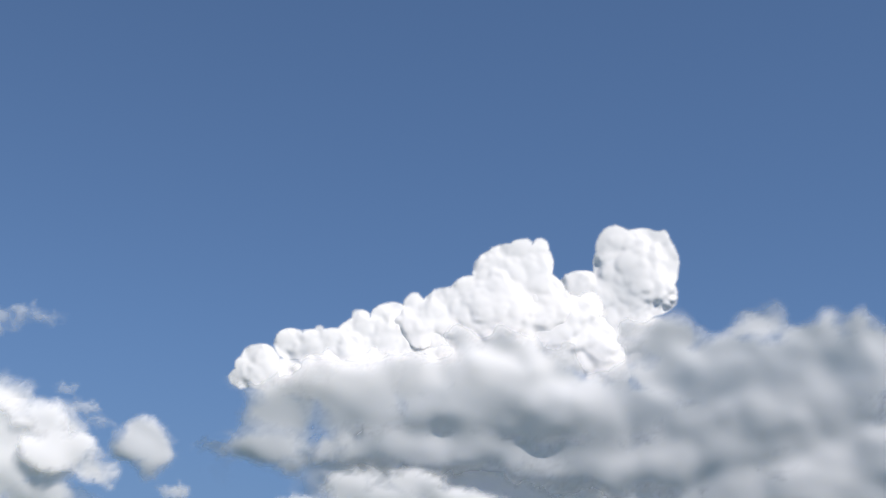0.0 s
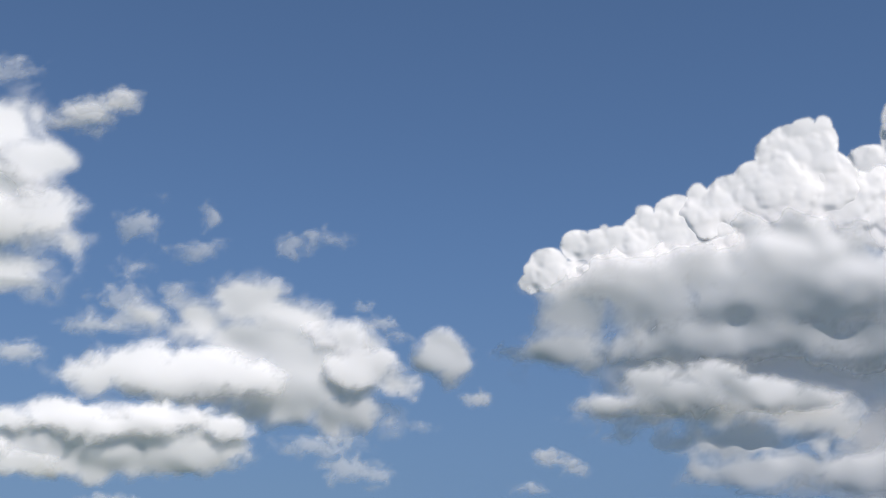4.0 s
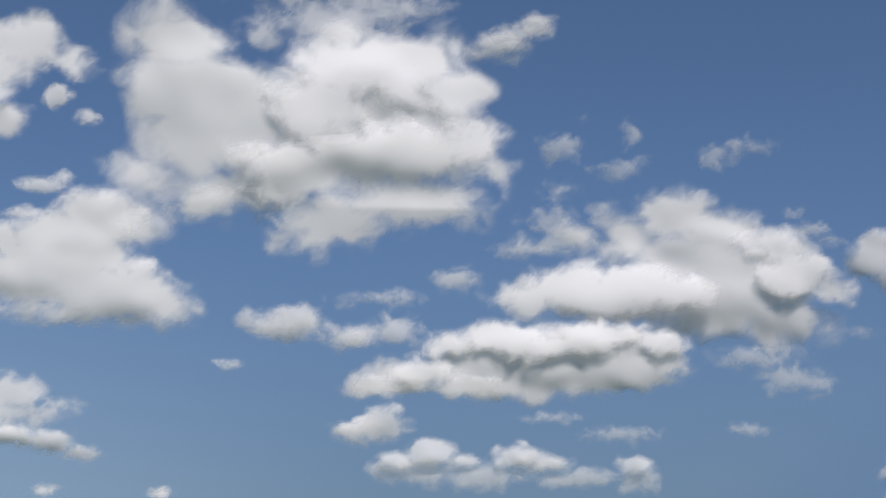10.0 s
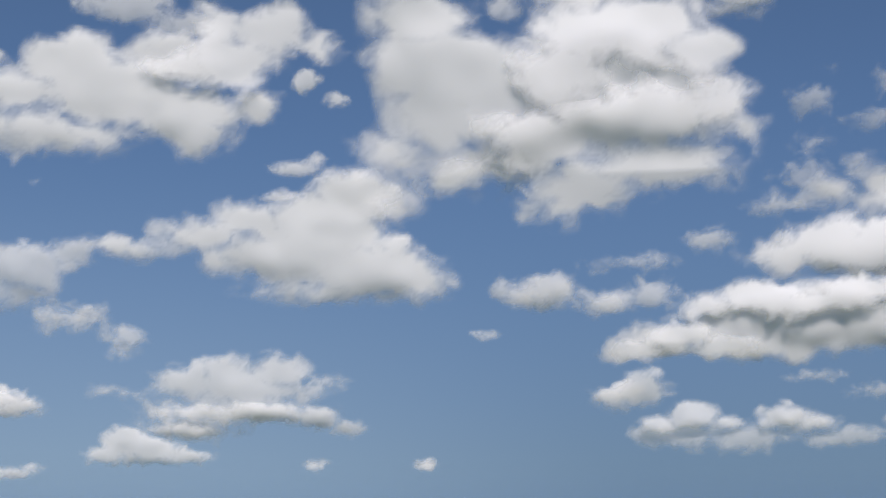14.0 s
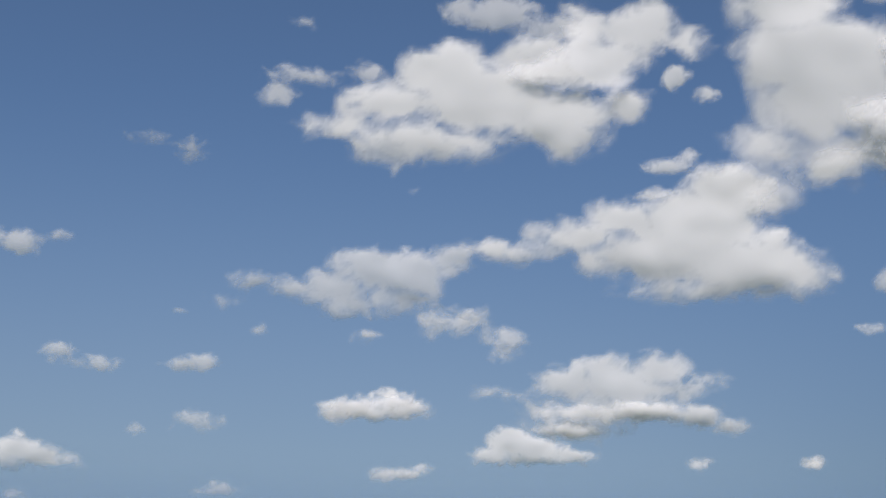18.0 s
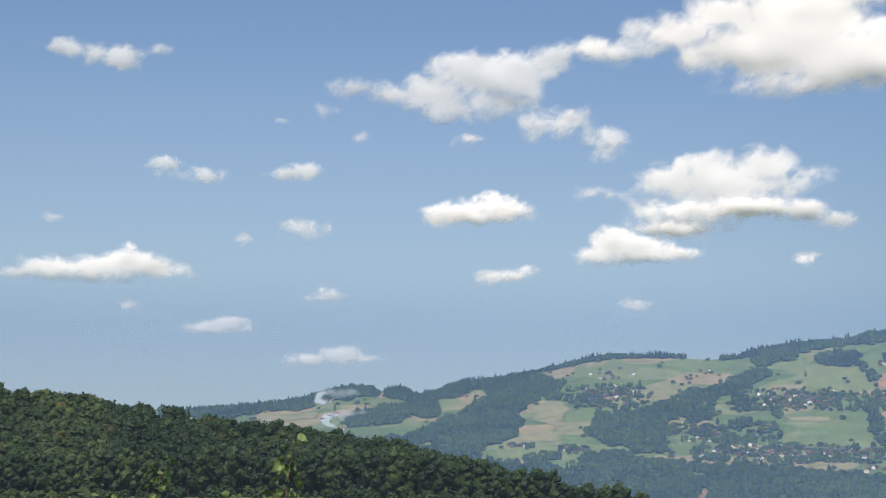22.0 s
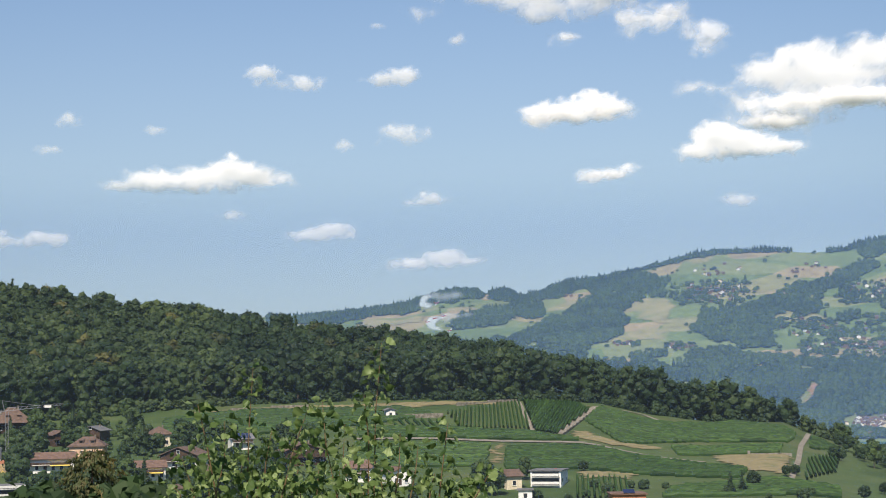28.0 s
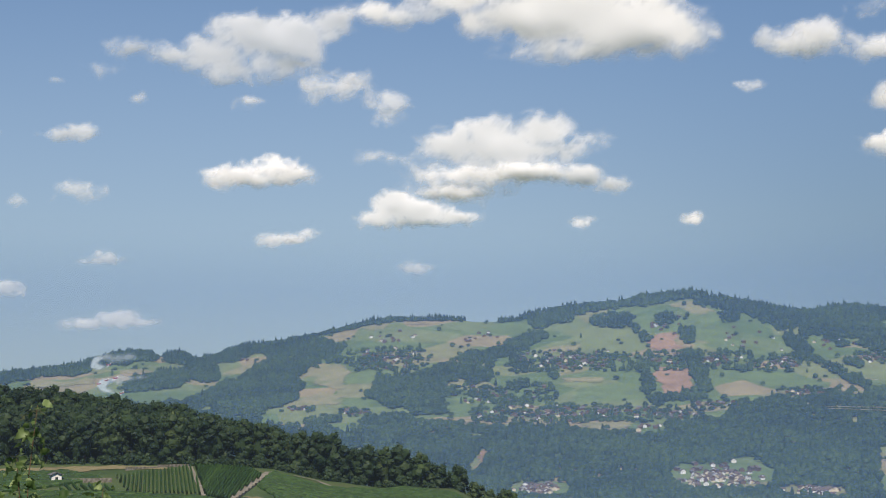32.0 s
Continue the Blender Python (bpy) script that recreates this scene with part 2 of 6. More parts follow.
def on_ground(az, r, up=0.0):
    a = radians(az)
    return Vector((r * math.sin(a), r * math.cos(a), float(ground_height(az, r)) + up))


def build_ground():
    az = np.concatenate([np.arange(-240, -78, 3.0), np.arange(-78, -26, 0.16), np.arange(-26, 14, 0.25), np.linspace(14, 120, 36)])
    rad = np.concatenate([[0.02, 2, 4, 8, 14, 22], np.arange(35, 320, 30), np.arange(320, 1100, 10), np.arange(1100, 2220, 90), np.arange(2220, 4000, 22), np.arange(4000, 4700, 14), [4800, 5000, 5300, 5600, 9000]])
    A, R = np.meshgrid(az, rad)
    Z = ground_height(A, R)
    V = np.stack([R * np.sin(np.radians(A)), R * np.cos(np.radians(A)), Z], -1).reshape(-1, 3)
    F = grid_faces(len(rad), len(az), flip=True)
    me = mesh_from("ground", V, F, [MEADOW, PASTURE, ROCK], True)
    mid = R.ravel()[F].mean(1)
    ma = A.ravel()[F].mean(1)
    me.polygons.foreach_set("material_index", np.where(mid < 1300, 0, np.where(ma < -14, 1, 2)).astype(np.int32))
    tagged(new("ground", me), "rolling green valley slopes with vineyards, pasture and far hills", "terrain", kind="structure")


MEADOW = mottled("meadow grass", (0.034, 0.063, 0.018), (0.054, 0.086, 0.027), 0.03, 0.9, 0.2, (0.074, 0.092, 0.035))


def pasture():
    m, n, l, b = material("hill pasture", 0.9)
    tc, v = n.new("ShaderNodeTexCoord"), n.new("ShaderNodeTexVoronoi")
    warp = n.new("ShaderNodeVectorMath")
    warp.operation, warp.inputs[1].default_value = "MULTIPLY", (1.0, 1.0, 2.2)
    l.new(tc.outputs["Object"], warp.inputs[0])
    l.new(warp.outputs[0], v.inputs["Vector"])
    v.inputs["Scale"].default_value = 0.0075
    sep = n.new("ShaderNodeSeparateColor")
    l.new(v.outputs["Color"], sep.inputs[0])
    fields = ramp(n, l, sep.outputs[0], [(0.0, (0.09, 0.14, 0.05)), (0.4, (0.125, 0.175, 0.066)), (0.74, (0.175, 0.20, 0.088)), (0.93, (0.26, 0.215, 0.125))])
    grain = ramp(n, l, noise_node(n, l, 0.03, 5), [(0.3, (0.3, 0.3, 0.3)), (0.7, (0.7, 0.7, 0.7))])
    l.new(mix(n, l, 0.5, fields, grain, "OVERLAY"), b.inputs["Base Color"])
    return m


PASTURE = pasture()
ROCK = mottled("wooded mountain rock", (0.022, 0.036, 0.022), (0.040, 0.052, 0.034), 0.012, 0.9, 0.3, (0.10, 0.10, 0.085))
build_ground()

# ---- the lake ----
def build_lake():
    m, n, l, b = material("lake water", 0.18)
    l.new(ramp(n, l, noise_node(n, l, 0.004, 3), [(0.3, (0.03, 0.15, 0.17)), (0.7, (0.05, 0.19, 0.21))]), b.inputs["Base Color"])
    bump(n, l, b, noise_node(n, l, 0.35, 4), 0.25, 0.3)
    az, rad = np.arange(-80, 30, 2.0), np.array([850, 1300, 1800, 2262.0, 2300.0])
    A, R = np.meshgrid(az, rad)
    V = np.stack([R * np.sin(np.radians(A)), R * np.cos(np.radians(A)), 0 * R], -1).reshape(-1, 3)
    tagged(new("lake", mesh_from("lake", V, grid_faces(len(rad), len(az), flip=True), m, True)), "calm turquoise blue lake at the foot of the hills", "lake", kind="structure")


build_lake()

# ---- clouds ----
CLOUD = veil("cloud vapour", (0.955, 0.95, 0.965), 0.30)
DENSE_CLOUD = veil("dense cloud vapour", (0.985, 0.97, 0.968), 0.3)
cloud_count = [0]


def tier_arrays(lobes, dist, soft, dens, depth, tilt, below=None):
    """One bank of a cloud: puffs grown on a few large lobes (bearing, elevation, half width, half height in degrees), thin at the rim."""
    cloud_count[0] += 1
    seed = cloud_count[0] * 7
    rng = np.random.default_rng(seed)
    lobes = np.array(lobes)
    middle = lobes[:, 1].mean()
    k = math.cos(radians(middle))
    size = float(np.median(lobes[:, 3]))
    crisp = soft < 0.3
    margin = 0.25 + size * (0.3 + 0.9 * soft)
    lo = (lobes[:, :2] - lobes[:, 2:] * (1 / k, 1)).min(0) - margin
    hi = (lobes[:, :2] + lobes[:, 2:] * (1 / k, 1)).max(0) + margin
    step = 0.039 if crisp else float(np.clip(size / 8, 0.038, 0.09))
    A, E = np.meshgrid(np.arange(lo[0], hi[0], step / k), np.arange(lo[1], hi[1], step))
    u0, v0 = A * k, E
    s = 1.0 / max(size, 0.3)
    wu, wv = fbm(u0 * s * 0.8, v0 * s * 1.0, seed, 5, 0.5), fbm(u0 * s * 0.8, v0 * s * 1.0, seed + 31, 5, 0.5)
    amp = size * (0.09 if crisp else 0.2 + 0.2 * soft)
    u, v = u0 + amp * wu, v0 + amp * 0.7 * wv
    # the lobes run together into one mass: how thick it is, and how far inside its rim
    P, reach = np.zeros_like(u), np.full_like(u, -9.0)
    for a, e, ra, rb in lobes:
        r2 = ((u - a * k) / ra) ** 2 + ((v - e) / rb) ** 2
        P += (depth * math.sqrt(ra * rb) * np.clip(np.exp(-1.1 * r2) - (0.2 if below else 0.0), 0, None)) ** 4
        reach = np.maximum(reach, (1 - np.sqrt(r2)) * rb)
    H = P ** 0.25
    for share, crowd, swell in ((0.60, 1.0, 0.58), (0.27, 0.8, 0.36), (0.12, 0.6, 0.22))[:3 if crisp else 2]:
        under = H.copy()
        for a, e, ra, rb in lobes:
            n = int(crowd * ra * rb / (share * min(ra, rb)) ** 2) + 1
            for _ in range(n):
                q = share * min(ra, rb) * rng.uniform(0.7, 1.3)
                t, f = rng.uniform(0, 2 * math.pi), math.sqrt(rng.uniform(0, 1)) * 0.88
                cu, cv = a * k + ra * f * math.cos(t), e + rb * f * math.sin(t)
                i, j = int((cv - v0[0, 0]) / step), int((cu - u0[0, 0]) / step)
                w = int((q + amp) / step) + 2
                win = (slice(max(0, i - w), i + w), slice(max(0, j - w), j + w))
                if not (0 <= i < H.shape[0] and 0 <= j < H.shape[1]):
                    continue
                d2 = ((u[win] - cu) / q) ** 2 + ((v[win] - cv) / q) ** 2
                bulge = under[i, j] + q * depth * swell * (0.7 - d2)
                H[win] = np.where(d2 < 1.3, np.maximum(H[win], bulge), H[win])
                reach[win] = np.maximum(reach[win], q * ((0.72 if crisp else 0.9) - np.sqrt(d2)) * 0.85)
    torn = fbm(u0 * s * 1.5 + 0.5 * wu, v0 * s * 1.9 + 0.5 * wv, seed + 50, 5, 0.55)
    if crisp:
        H = soften(H, 0.075 / step)
        alpha = smooth(-0.03, 0.08, reach + 0.03 * torn) * dens
    else:
        rolls = fbm(u0 * s * 0.4, v0 * s * 1.1, seed + 70, 3, 0.45)
        H = soften(H + 0.10 * depth * size * rolls, (0.08 + (0.10 + 0.46 * soft) * size) / step) + 0.012 * depth * size * soften(torn, 2)
        edge = size * (0.20 + 1.05 * soft)
        reach = soften(reach, (0.04 + 0.20 * soft * size) / step)
        alpha = smooth(0.0, 1.0, (reach + size * (0.06 + 0.12 * soft + 0.30 * soft * soft) * (0.65 + 0.35 * float(smooth(0.3, 0.7, size))) * torn + 0.10 * soft * size) / edge) * smooth(-0.45 * size, 0.15 * size, reach) * dens
    H = H - tilt * (E - middle)
    if below:
        # this bank swells from the one behind it
        az0, el0, back = below
        i, j = np.interp(E[:, 0], el0, np.arange(len(el0))), np.interp(A[0], az0, np.arange(len(az0)))
        i0, j0 = np.minimum(i.astype(int), len(el0) - 2), np.minimum(j.astype(int), len(az0) - 2)
        fi, fj = (i - i0)[:, None], (j - j0)[None]
        rows, cols = i0[:, None], j0[None]
        H = H + (back[rows, cols] * (1 - fj) + back[rows, cols + 1] * fj) * (1 - fi) + (back[rows + 1, cols] * (1 - fj) + back[rows + 1, cols + 1] * fj) * fi
    m = np.radians(1) * dist
    a, e, r = np.radians(A), np.radians(E), dist - H * m
    V = np.stack([r * np.sin(a) * np.cos(e), r * np.cos(a) * np.cos(e), r * np.sin(e) + 83], -1).reshape(-1, 3)
    F = grid_faces(*A.shape, soften(reach, 6)[:-1, :-1] > (-0.22 if crisp else -0.45 * size - 0.2))
    used, inverse = np.unique(F, return_inverse=True)
    return (V[used], inverse.reshape(F.shape), alpha.ravel()[used]), (A[0], E[:, 0], H)


def cloud(label, *tiers, name="cloud", group="summer clouds", mat=None, dist=None):
    """A cloud of one or more banks, the nearer ones last. Each: softness, density, bulge, lean away from the eye at the top, lobes, and metres towards the eye."""
    high = float(np.mean([lobe[1] for t in tiers for lobe in t[4]]))
    # high clouds hang farther off than low ones
    dist = dist or min(3550 + 52 * high, 4720)
    made, behind = [], None
    for i, (soft, dens, depth, tilt, lobes, *ahead) in enumerate(tiers):
        (V, F, D), behind = tier_arrays(lobes, dist - (ahead[0] if ahead else 8 * i), soft, dens, depth, tilt, None if ahead else behind)
        made.append((V, F, D, mat or (DENSE_CLOUD if soft < 0.3 else CLOUD)))
    centre = made[0][0].mean(0)
    if len(made) == 1:
        V, F, D, use = made[0]
        ob = new(name, mesh_from(name, V - centre, F, use, True, [("opacity", D)]))
    else:
        ob = new(name)
        for V, F, D, use in made:
            bank = new("cloud_bank", mesh_from("cloud_bank", V - centre, F, use, True, [("opacity", D)]))
            bank.parent = ob
    ob.location = centre
    return tagged(ob, label, name, group=group)


cloud("towering white cumulus with crisp cauliflower top over a broad grey bank",
    (0.60, 0.90, 0.20, 0.05, (
        (6.23, 12.37, 4.28, 2.14), (1.88, 14.36, 5.45, 1.07), (-3.11, 15.55, 4.28, 0.88), (8.65, 14.14, 3.89, 2.34), (4.98, 10.91, 4.28, 1.56),), 10),
    (0.10, 1.00, 0.50, 0.70, (
        (7.34, 22.41, 1.50, 1.36), (7.66, 21.42, 1.05, 0.86), (5.24, 21.37, 1.01, 0.97), (6.18, 21.06, 1.17, 0.97), (6.68, 20.07, 1.17, 1.17),
        (5.43, 19.89, 1.17, 1.17),), 0),
    (0.10, 1.00, 0.50, 0.70, (
        (2.60, 22.23, 1.44, 1.05), (3.60, 22.55, 0.58, 0.62), (1.44, 21.31, 1.17, 0.88), (0.39, 20.82, 1.17, 0.88), (-0.66, 20.41, 1.13, 0.86),
        (2.08, 20.69, 1.75, 1.17), (3.77, 21.09, 0.97, 1.17),), 30),
    (0.10, 1.00, 0.50, 0.60, (
        (3.03, 21.18, 0.93, 0.82), (2.29, 20.59, 1.17, 0.97), (3.76, 20.69, 1.07, 1.07), (4.81, 20.29, 1.07, 1.17), (5.94, 19.50, 0.88, 1.17),
        (2.50, 19.70, 2.34, 0.97), (0.82, 20.08, 1.17, 0.78),), 70),
    (0.10, 1.00, 0.50, 0.60, (
        (-0.33, 19.74, 1.17, 0.70), (-1.92, 20.45, 0.74, 0.70), (-2.95, 19.94, 0.93, 0.66), (-4.39, 19.43, 1.17, 0.70), (-5.54, 19.48, 0.62, 0.58),
        (-6.59, 18.83, 0.74, 0.66), (-7.11, 18.26, 0.58, 0.43), (-5.99, 18.38, 1.17, 0.66), (-3.33, 18.99, 1.75, 0.97), (-1.26, 19.45, 1.56, 0.86),), 125),
    (0.20, 1.00, 0.50, 0.45, (
        (-1.65, 18.75, 1.36, 0.78), (0.01, 18.89, 1.17, 0.74), (-3.52, 18.59, 1.56, 0.70), (1.68, 18.81, 1.75, 0.78), (-4.95, 18.23, 1.36, 0.58),), 165),
    (0.34, 1.00, 0.08, 0.05, (
        (-2.78, 15.78, 3.31, 2.43), (1.50, 15.78, 5.84, 2.73), (8.59, 15.95, 7.79, 2.92), (14.44, 15.38, 6.43, 3.41),), 220),
    (0.36, 1.00, 0.28, 0.03, (
        (-3.27, 17.81, 3.70, 0.97), (-5.70, 17.12, 1.75, 0.88), (3.54, 17.55, 6.81, 1.46), (2.51, 18.92, 2.73, 1.21), (-1.85, 18.54, 1.56, 0.78),
        (8.33, 19.84, 1.46, 0.93), (11.73, 20.20, 1.17, 0.82), (13.59, 19.43, 2.14, 0.97), (10.72, 18.60, 4.48, 1.46), (15.80, 18.72, 1.95, 1.36),
        (13.27, 17.91, 3.12, 1.36), (18.26, 17.42, 2.34, 1.75), (4.57, 17.06, 5.06, 0.97), (11.62, 16.83, 5.45, 1.36), (-2.63, 17.15, 3.31, 0.82),
        (-6.15, 17.68, 1.36, 0.58), (-6.03, 15.94, 1.85, 0.88), (0.48, 15.96, 6.43, 0.93), (8.57, 15.57, 6.81, 1.17), (16.33, 15.10, 5.06, 2.14),
        (12.39, 13.57, 5.84, 1.75), (17.94, 12.61, 4.28, 2.34), (-6.17, 18.03, 1.36, 0.66), (-3.71, 18.38, 2.14, 0.74), (-0.40, 18.64, 2.34, 0.82),), 235))
cloud("lower cumulus with bright ragged top below the tower",
    (0.42, 0.95, 0.26, 0.12, (
        (-1.54, 13.67, 4.28, 0.78), (0.02, 12.58, 3.31, 0.78), (2.61, 13.28, 1.56, 0.97), (-3.96, 12.83, 1.17, 0.27), (4.63, 11.30, 3.12, 0.97),
        (7.74, 12.30, 3.12, 1.75), (0.76, 11.41, 3.31, 0.78),), 120),
    (0.36, 0.97, 0.38, 0.08, (
        (-0.90, 14.83, 1.36, 0.62), (-3.12, 14.77, 1.36, 0.55), (0.68, 14.11, 2.14, 0.78), (-4.75, 13.90, 1.27, 0.55), (-2.13, 14.17, 1.75, 0.68),
        (2.55, 13.86, 1.17, 0.62),), 150))
cloud("small round tufted white cloud",
    (0.40, 0.95, 0.42, 0.18, (
        (-10.47, 15.82, 1.09, 0.84), (-11.04, 15.55, 0.74, 0.58), (-9.95, 15.38, 0.66, 0.66), (-10.24, 14.90, 0.55, 0.39),)))
cloud("small white scraps below the bank",
    (0.55, 0.90, 0.39, 0.22, (
        (6.33, 12.37, 0.78, 0.35), (6.91, 11.36, 0.88, 0.43), (5.74, 12.24, 0.43, 0.19),), 150))
cloud("faint small scrap of cloud",
    (0.90, 0.59, 0.16, 0.12, (
        (-9.42, 14.21, 0.74, 0.31), (-6.57, 12.09, 0.82, 0.35), (-5.81, 11.76, 0.58, 0.27),)))
cloud("large heaped cumulus in bright and grey tiers",
    (0.42, 1.00, 0.28, 0.14, (
        (-17.74, 17.62, 1.75, 1.25), (-15.98, 17.00, 1.56, 1.07), (-19.29, 16.91, 1.17, 0.82), (-21.24, 16.69, 1.36, 0.74), (-17.12, 16.12, 3.89, 0.97),
        (-14.88, 15.30, 2.92, 1.36), (-18.15, 14.74, 5.84, 1.07), (-14.09, 13.71, 2.14, 0.93), (-16.12, 14.13, 3.89, 0.97),)),
    (0.42, 1.00, 0.16, 0.14, (
        (-14.04, 16.37, 1.07, 0.74), (-15.06, 16.79, 0.78, 0.47), (-12.93, 15.56, 0.88, 0.70), (-12.15, 14.75, 0.74, 0.55), (-13.65, 15.28, 1.36, 0.86),)),
    (0.40, 1.00, 0.30, 0.12, (
        (-21.43, 15.27, 1.85, 0.82), (-19.28, 15.17, 2.14, 0.78), (-23.05, 14.69, 1.36, 0.66), (-20.19, 14.63, 3.31, 0.66), (-17.54, 14.93, 1.56, 0.68),)))
cloud("flat bright cumulus layer with grey underside",
    (0.40, 1.00, 0.24, 0.11, (
        (-22.19, 12.54, 5.06, 1.17), (-24.18, 11.72, 2.92, 0.58), (-27.55, 11.92, 1.75, 0.66), (-20.17, 11.97, 2.92, 0.68), (-28.81, 11.58, 0.97, 0.47),
        (-18.15, 12.37, 1.07, 0.58),)),
    (0.42, 1.00, 0.17, 0.13, (
        (-23.82, 13.45, 2.14, 0.66), (-20.59, 13.50, 2.34, 0.62), (-25.82, 13.14, 1.27, 0.51), (-18.15, 13.16, 1.17, 0.47), (-22.20, 13.13, 3.50, 0.58),)),
    (0.45, 0.85, 0.22, 0.10, (
        (-26.77, 12.14, 1.36, 0.51), (-25.17, 11.70, 1.56, 0.47), (-28.33, 11.70, 0.97, 0.43),)))
cloud("torn pale strip of cloud",
    (0.64, 0.72, 0.27, 0.12, (
        (-31.76, 13.73, 1.46, 0.66), (-29.20, 13.41, 1.75, 0.47), (-27.83, 13.57, 1.17, 0.58), (-25.50, 15.41, 0.97, 0.51), (-28.28, 14.72, 1.95, 0.35),
        (-23.09, 16.46, 1.17, 0.43),)))
cloud("faint ragged shreds of cloud",
    (0.85, 0.55, 0.23, 0.12, (
        (-14.92, 12.55, 1.75, 0.47), (-13.93, 11.85, 1.17, 0.55), (-12.84, 11.73, 0.68, 0.47), (-11.29, 13.36, 0.68, 0.27),)))
cloud("thin torn wisps of cloud",
    (0.85, 0.55, 0.23, 0.12, (
        (-21.82, 19.93, 0.97, 0.66), (-19.20, 20.36, 0.43, 0.51), (-19.40, 19.18, 1.17, 0.51), (-21.69, 18.46, 0.78, 0.39), (-20.89, 20.93, 0.31, 0.16),
        (-22.29, 17.46, 1.17, 0.51), (-20.43, 17.79, 0.39, 0.47),)))
cloud("thin pale cloud wisp",
    (0.85, 0.55, 0.23, 0.12, (
        (-16.06, 19.46, 0.74, 0.51), (-15.01, 19.84, 1.13, 0.39),)))
cloud("thin trailing wisp of cloud",
    (0.85, 0.55, 0.23, 0.12, (
        (-13.50, 17.45, 0.43, 0.27), (-12.70, 16.83, 0.68, 0.35), (-12.10, 16.33, 0.55, 0.27), (-9.06, 14.16, 0.55, 0.31), (-7.79, 15.77, 0.97, 0.39),)))
cloud("torn white wisp of cloud",
    (0.69, 0.72, 0.23, 0.12, (
        (-23.90, 23.49, 1.07, 0.58), (-22.75, 24.20, 0.78, 0.47), (-24.74, 23.17, 0.78, 0.31),)))
cloud("faint streak of low cloud",
    (0.84, 0.51, 0.16, 0.12, (
        (-22.15, 10.58, 1.17, 0.23),)))
cloud("faint streak of low cloud",
    (0.84, 0.51, 0.16, 0.12, (
        (-19.75, 10.01, 1.56, 0.31),)))
cloud("faint streak of low cloud",
    (0.84, 0.51, 0.16, 0.12, (
        (-15.36, 10.10, 0.78, 0.27),)))
cloud("huge overhead cumulus with shaded hollows",
    (0.40, 1.00, 0.28, 0.26, (
        (-30.01, 21.04, 4.87, 2.14), (-34.22, 20.98, 2.92, 2.34), (-27.06, 20.64, 2.92, 1.75), (-36.18, 23.44, 2.04, 1.46), (-36.32, 21.49, 1.95, 1.75),
        (-35.44, 19.86, 2.53, 1.46), (-37.26, 18.72, 1.75, 1.17), (-33.37, 20.80, 1.75, 1.17), (-33.53, 18.44, 3.89, 1.07), (-37.40, 17.15, 1.95, 1.07),
        (-38.85, 17.77, 1.17, 0.68),)),
    (0.36, 1.00, 0.17, 0.10, (
        (-29.16, 22.71, 2.73, 1.40), (-27.25, 22.98, 2.14, 1.17), (-25.57, 21.98, 1.36, 1.17), (-30.85, 21.24, 2.14, 1.17), (-32.51, 19.64, 1.95, 0.78),)),
    (0.50, 1.00, 0.12, 0.10, (
        (-24.97, 20.30, 1.46, 1.01), (-24.07, 19.00, 0.78, 0.70), (-28.12, 19.67, 3.89, 1.27), (-31.25, 19.07, 2.92, 1.17), (-27.71, 18.09, 3.12, 0.97),
        (-30.00, 17.40, 2.14, 1.17), (-30.82, 16.67, 1.46, 0.62), (-26.06, 17.97, 1.95, 0.82), (-34.55, 17.83, 2.34, 0.68),)))
cloud("pale cloud sheet above the large cumulus",
    (0.64, 0.72, 0.20, 0.32, (
        (-30.45, 24.16, 2.92, 0.78), (-33.01, 23.74, 1.36, 0.47), (-28.08, 24.93, 2.34, 0.68), (-32.61, 25.48, 3.89, 0.78),)))
cloud("torn white scraps of cloud beside the cumulus",
    (0.60, 0.85, 0.23, 0.27, (
        (-23.83, 23.77, 0.97, 0.55), (-22.54, 24.20, 0.88, 0.47), (-24.69, 23.32, 0.58, 0.27),)))
cloud("long flat white cumulus",
    (0.42, 0.97, 0.30, 0.20, (
        (-42.19, 16.12, 1.75, 0.74), (-43.81, 15.58, 2.14, 0.68), (-39.72, 16.15, 2.34, 1.17), (-38.49, 17.15, 1.75, 0.97), (-40.53, 14.96, 3.31, 0.97),
        (-37.66, 14.58, 2.92, 0.97), (-38.88, 13.69, 3.70, 0.49), (-47.05, 15.18, 1.17, 0.51), (-45.83, 15.03, 1.36, 0.43), (-35.94, 14.18, 1.36, 0.68),
        (-37.05, 15.27, 1.17, 0.66), (-38.48, 15.67, 1.36, 0.78),)))
cloud("pale scrap of cloud",
    (0.60, 0.85, 0.23, 0.22, (
        (-40.57, 18.02, 1.17, 0.35), (-39.74, 18.33, 0.49, 0.27), (-40.97, 17.03, 0.97, 0.27), (-39.13, 20.49, 0.49, 0.31), (-40.30, 21.07, 0.55, 0.51),)))
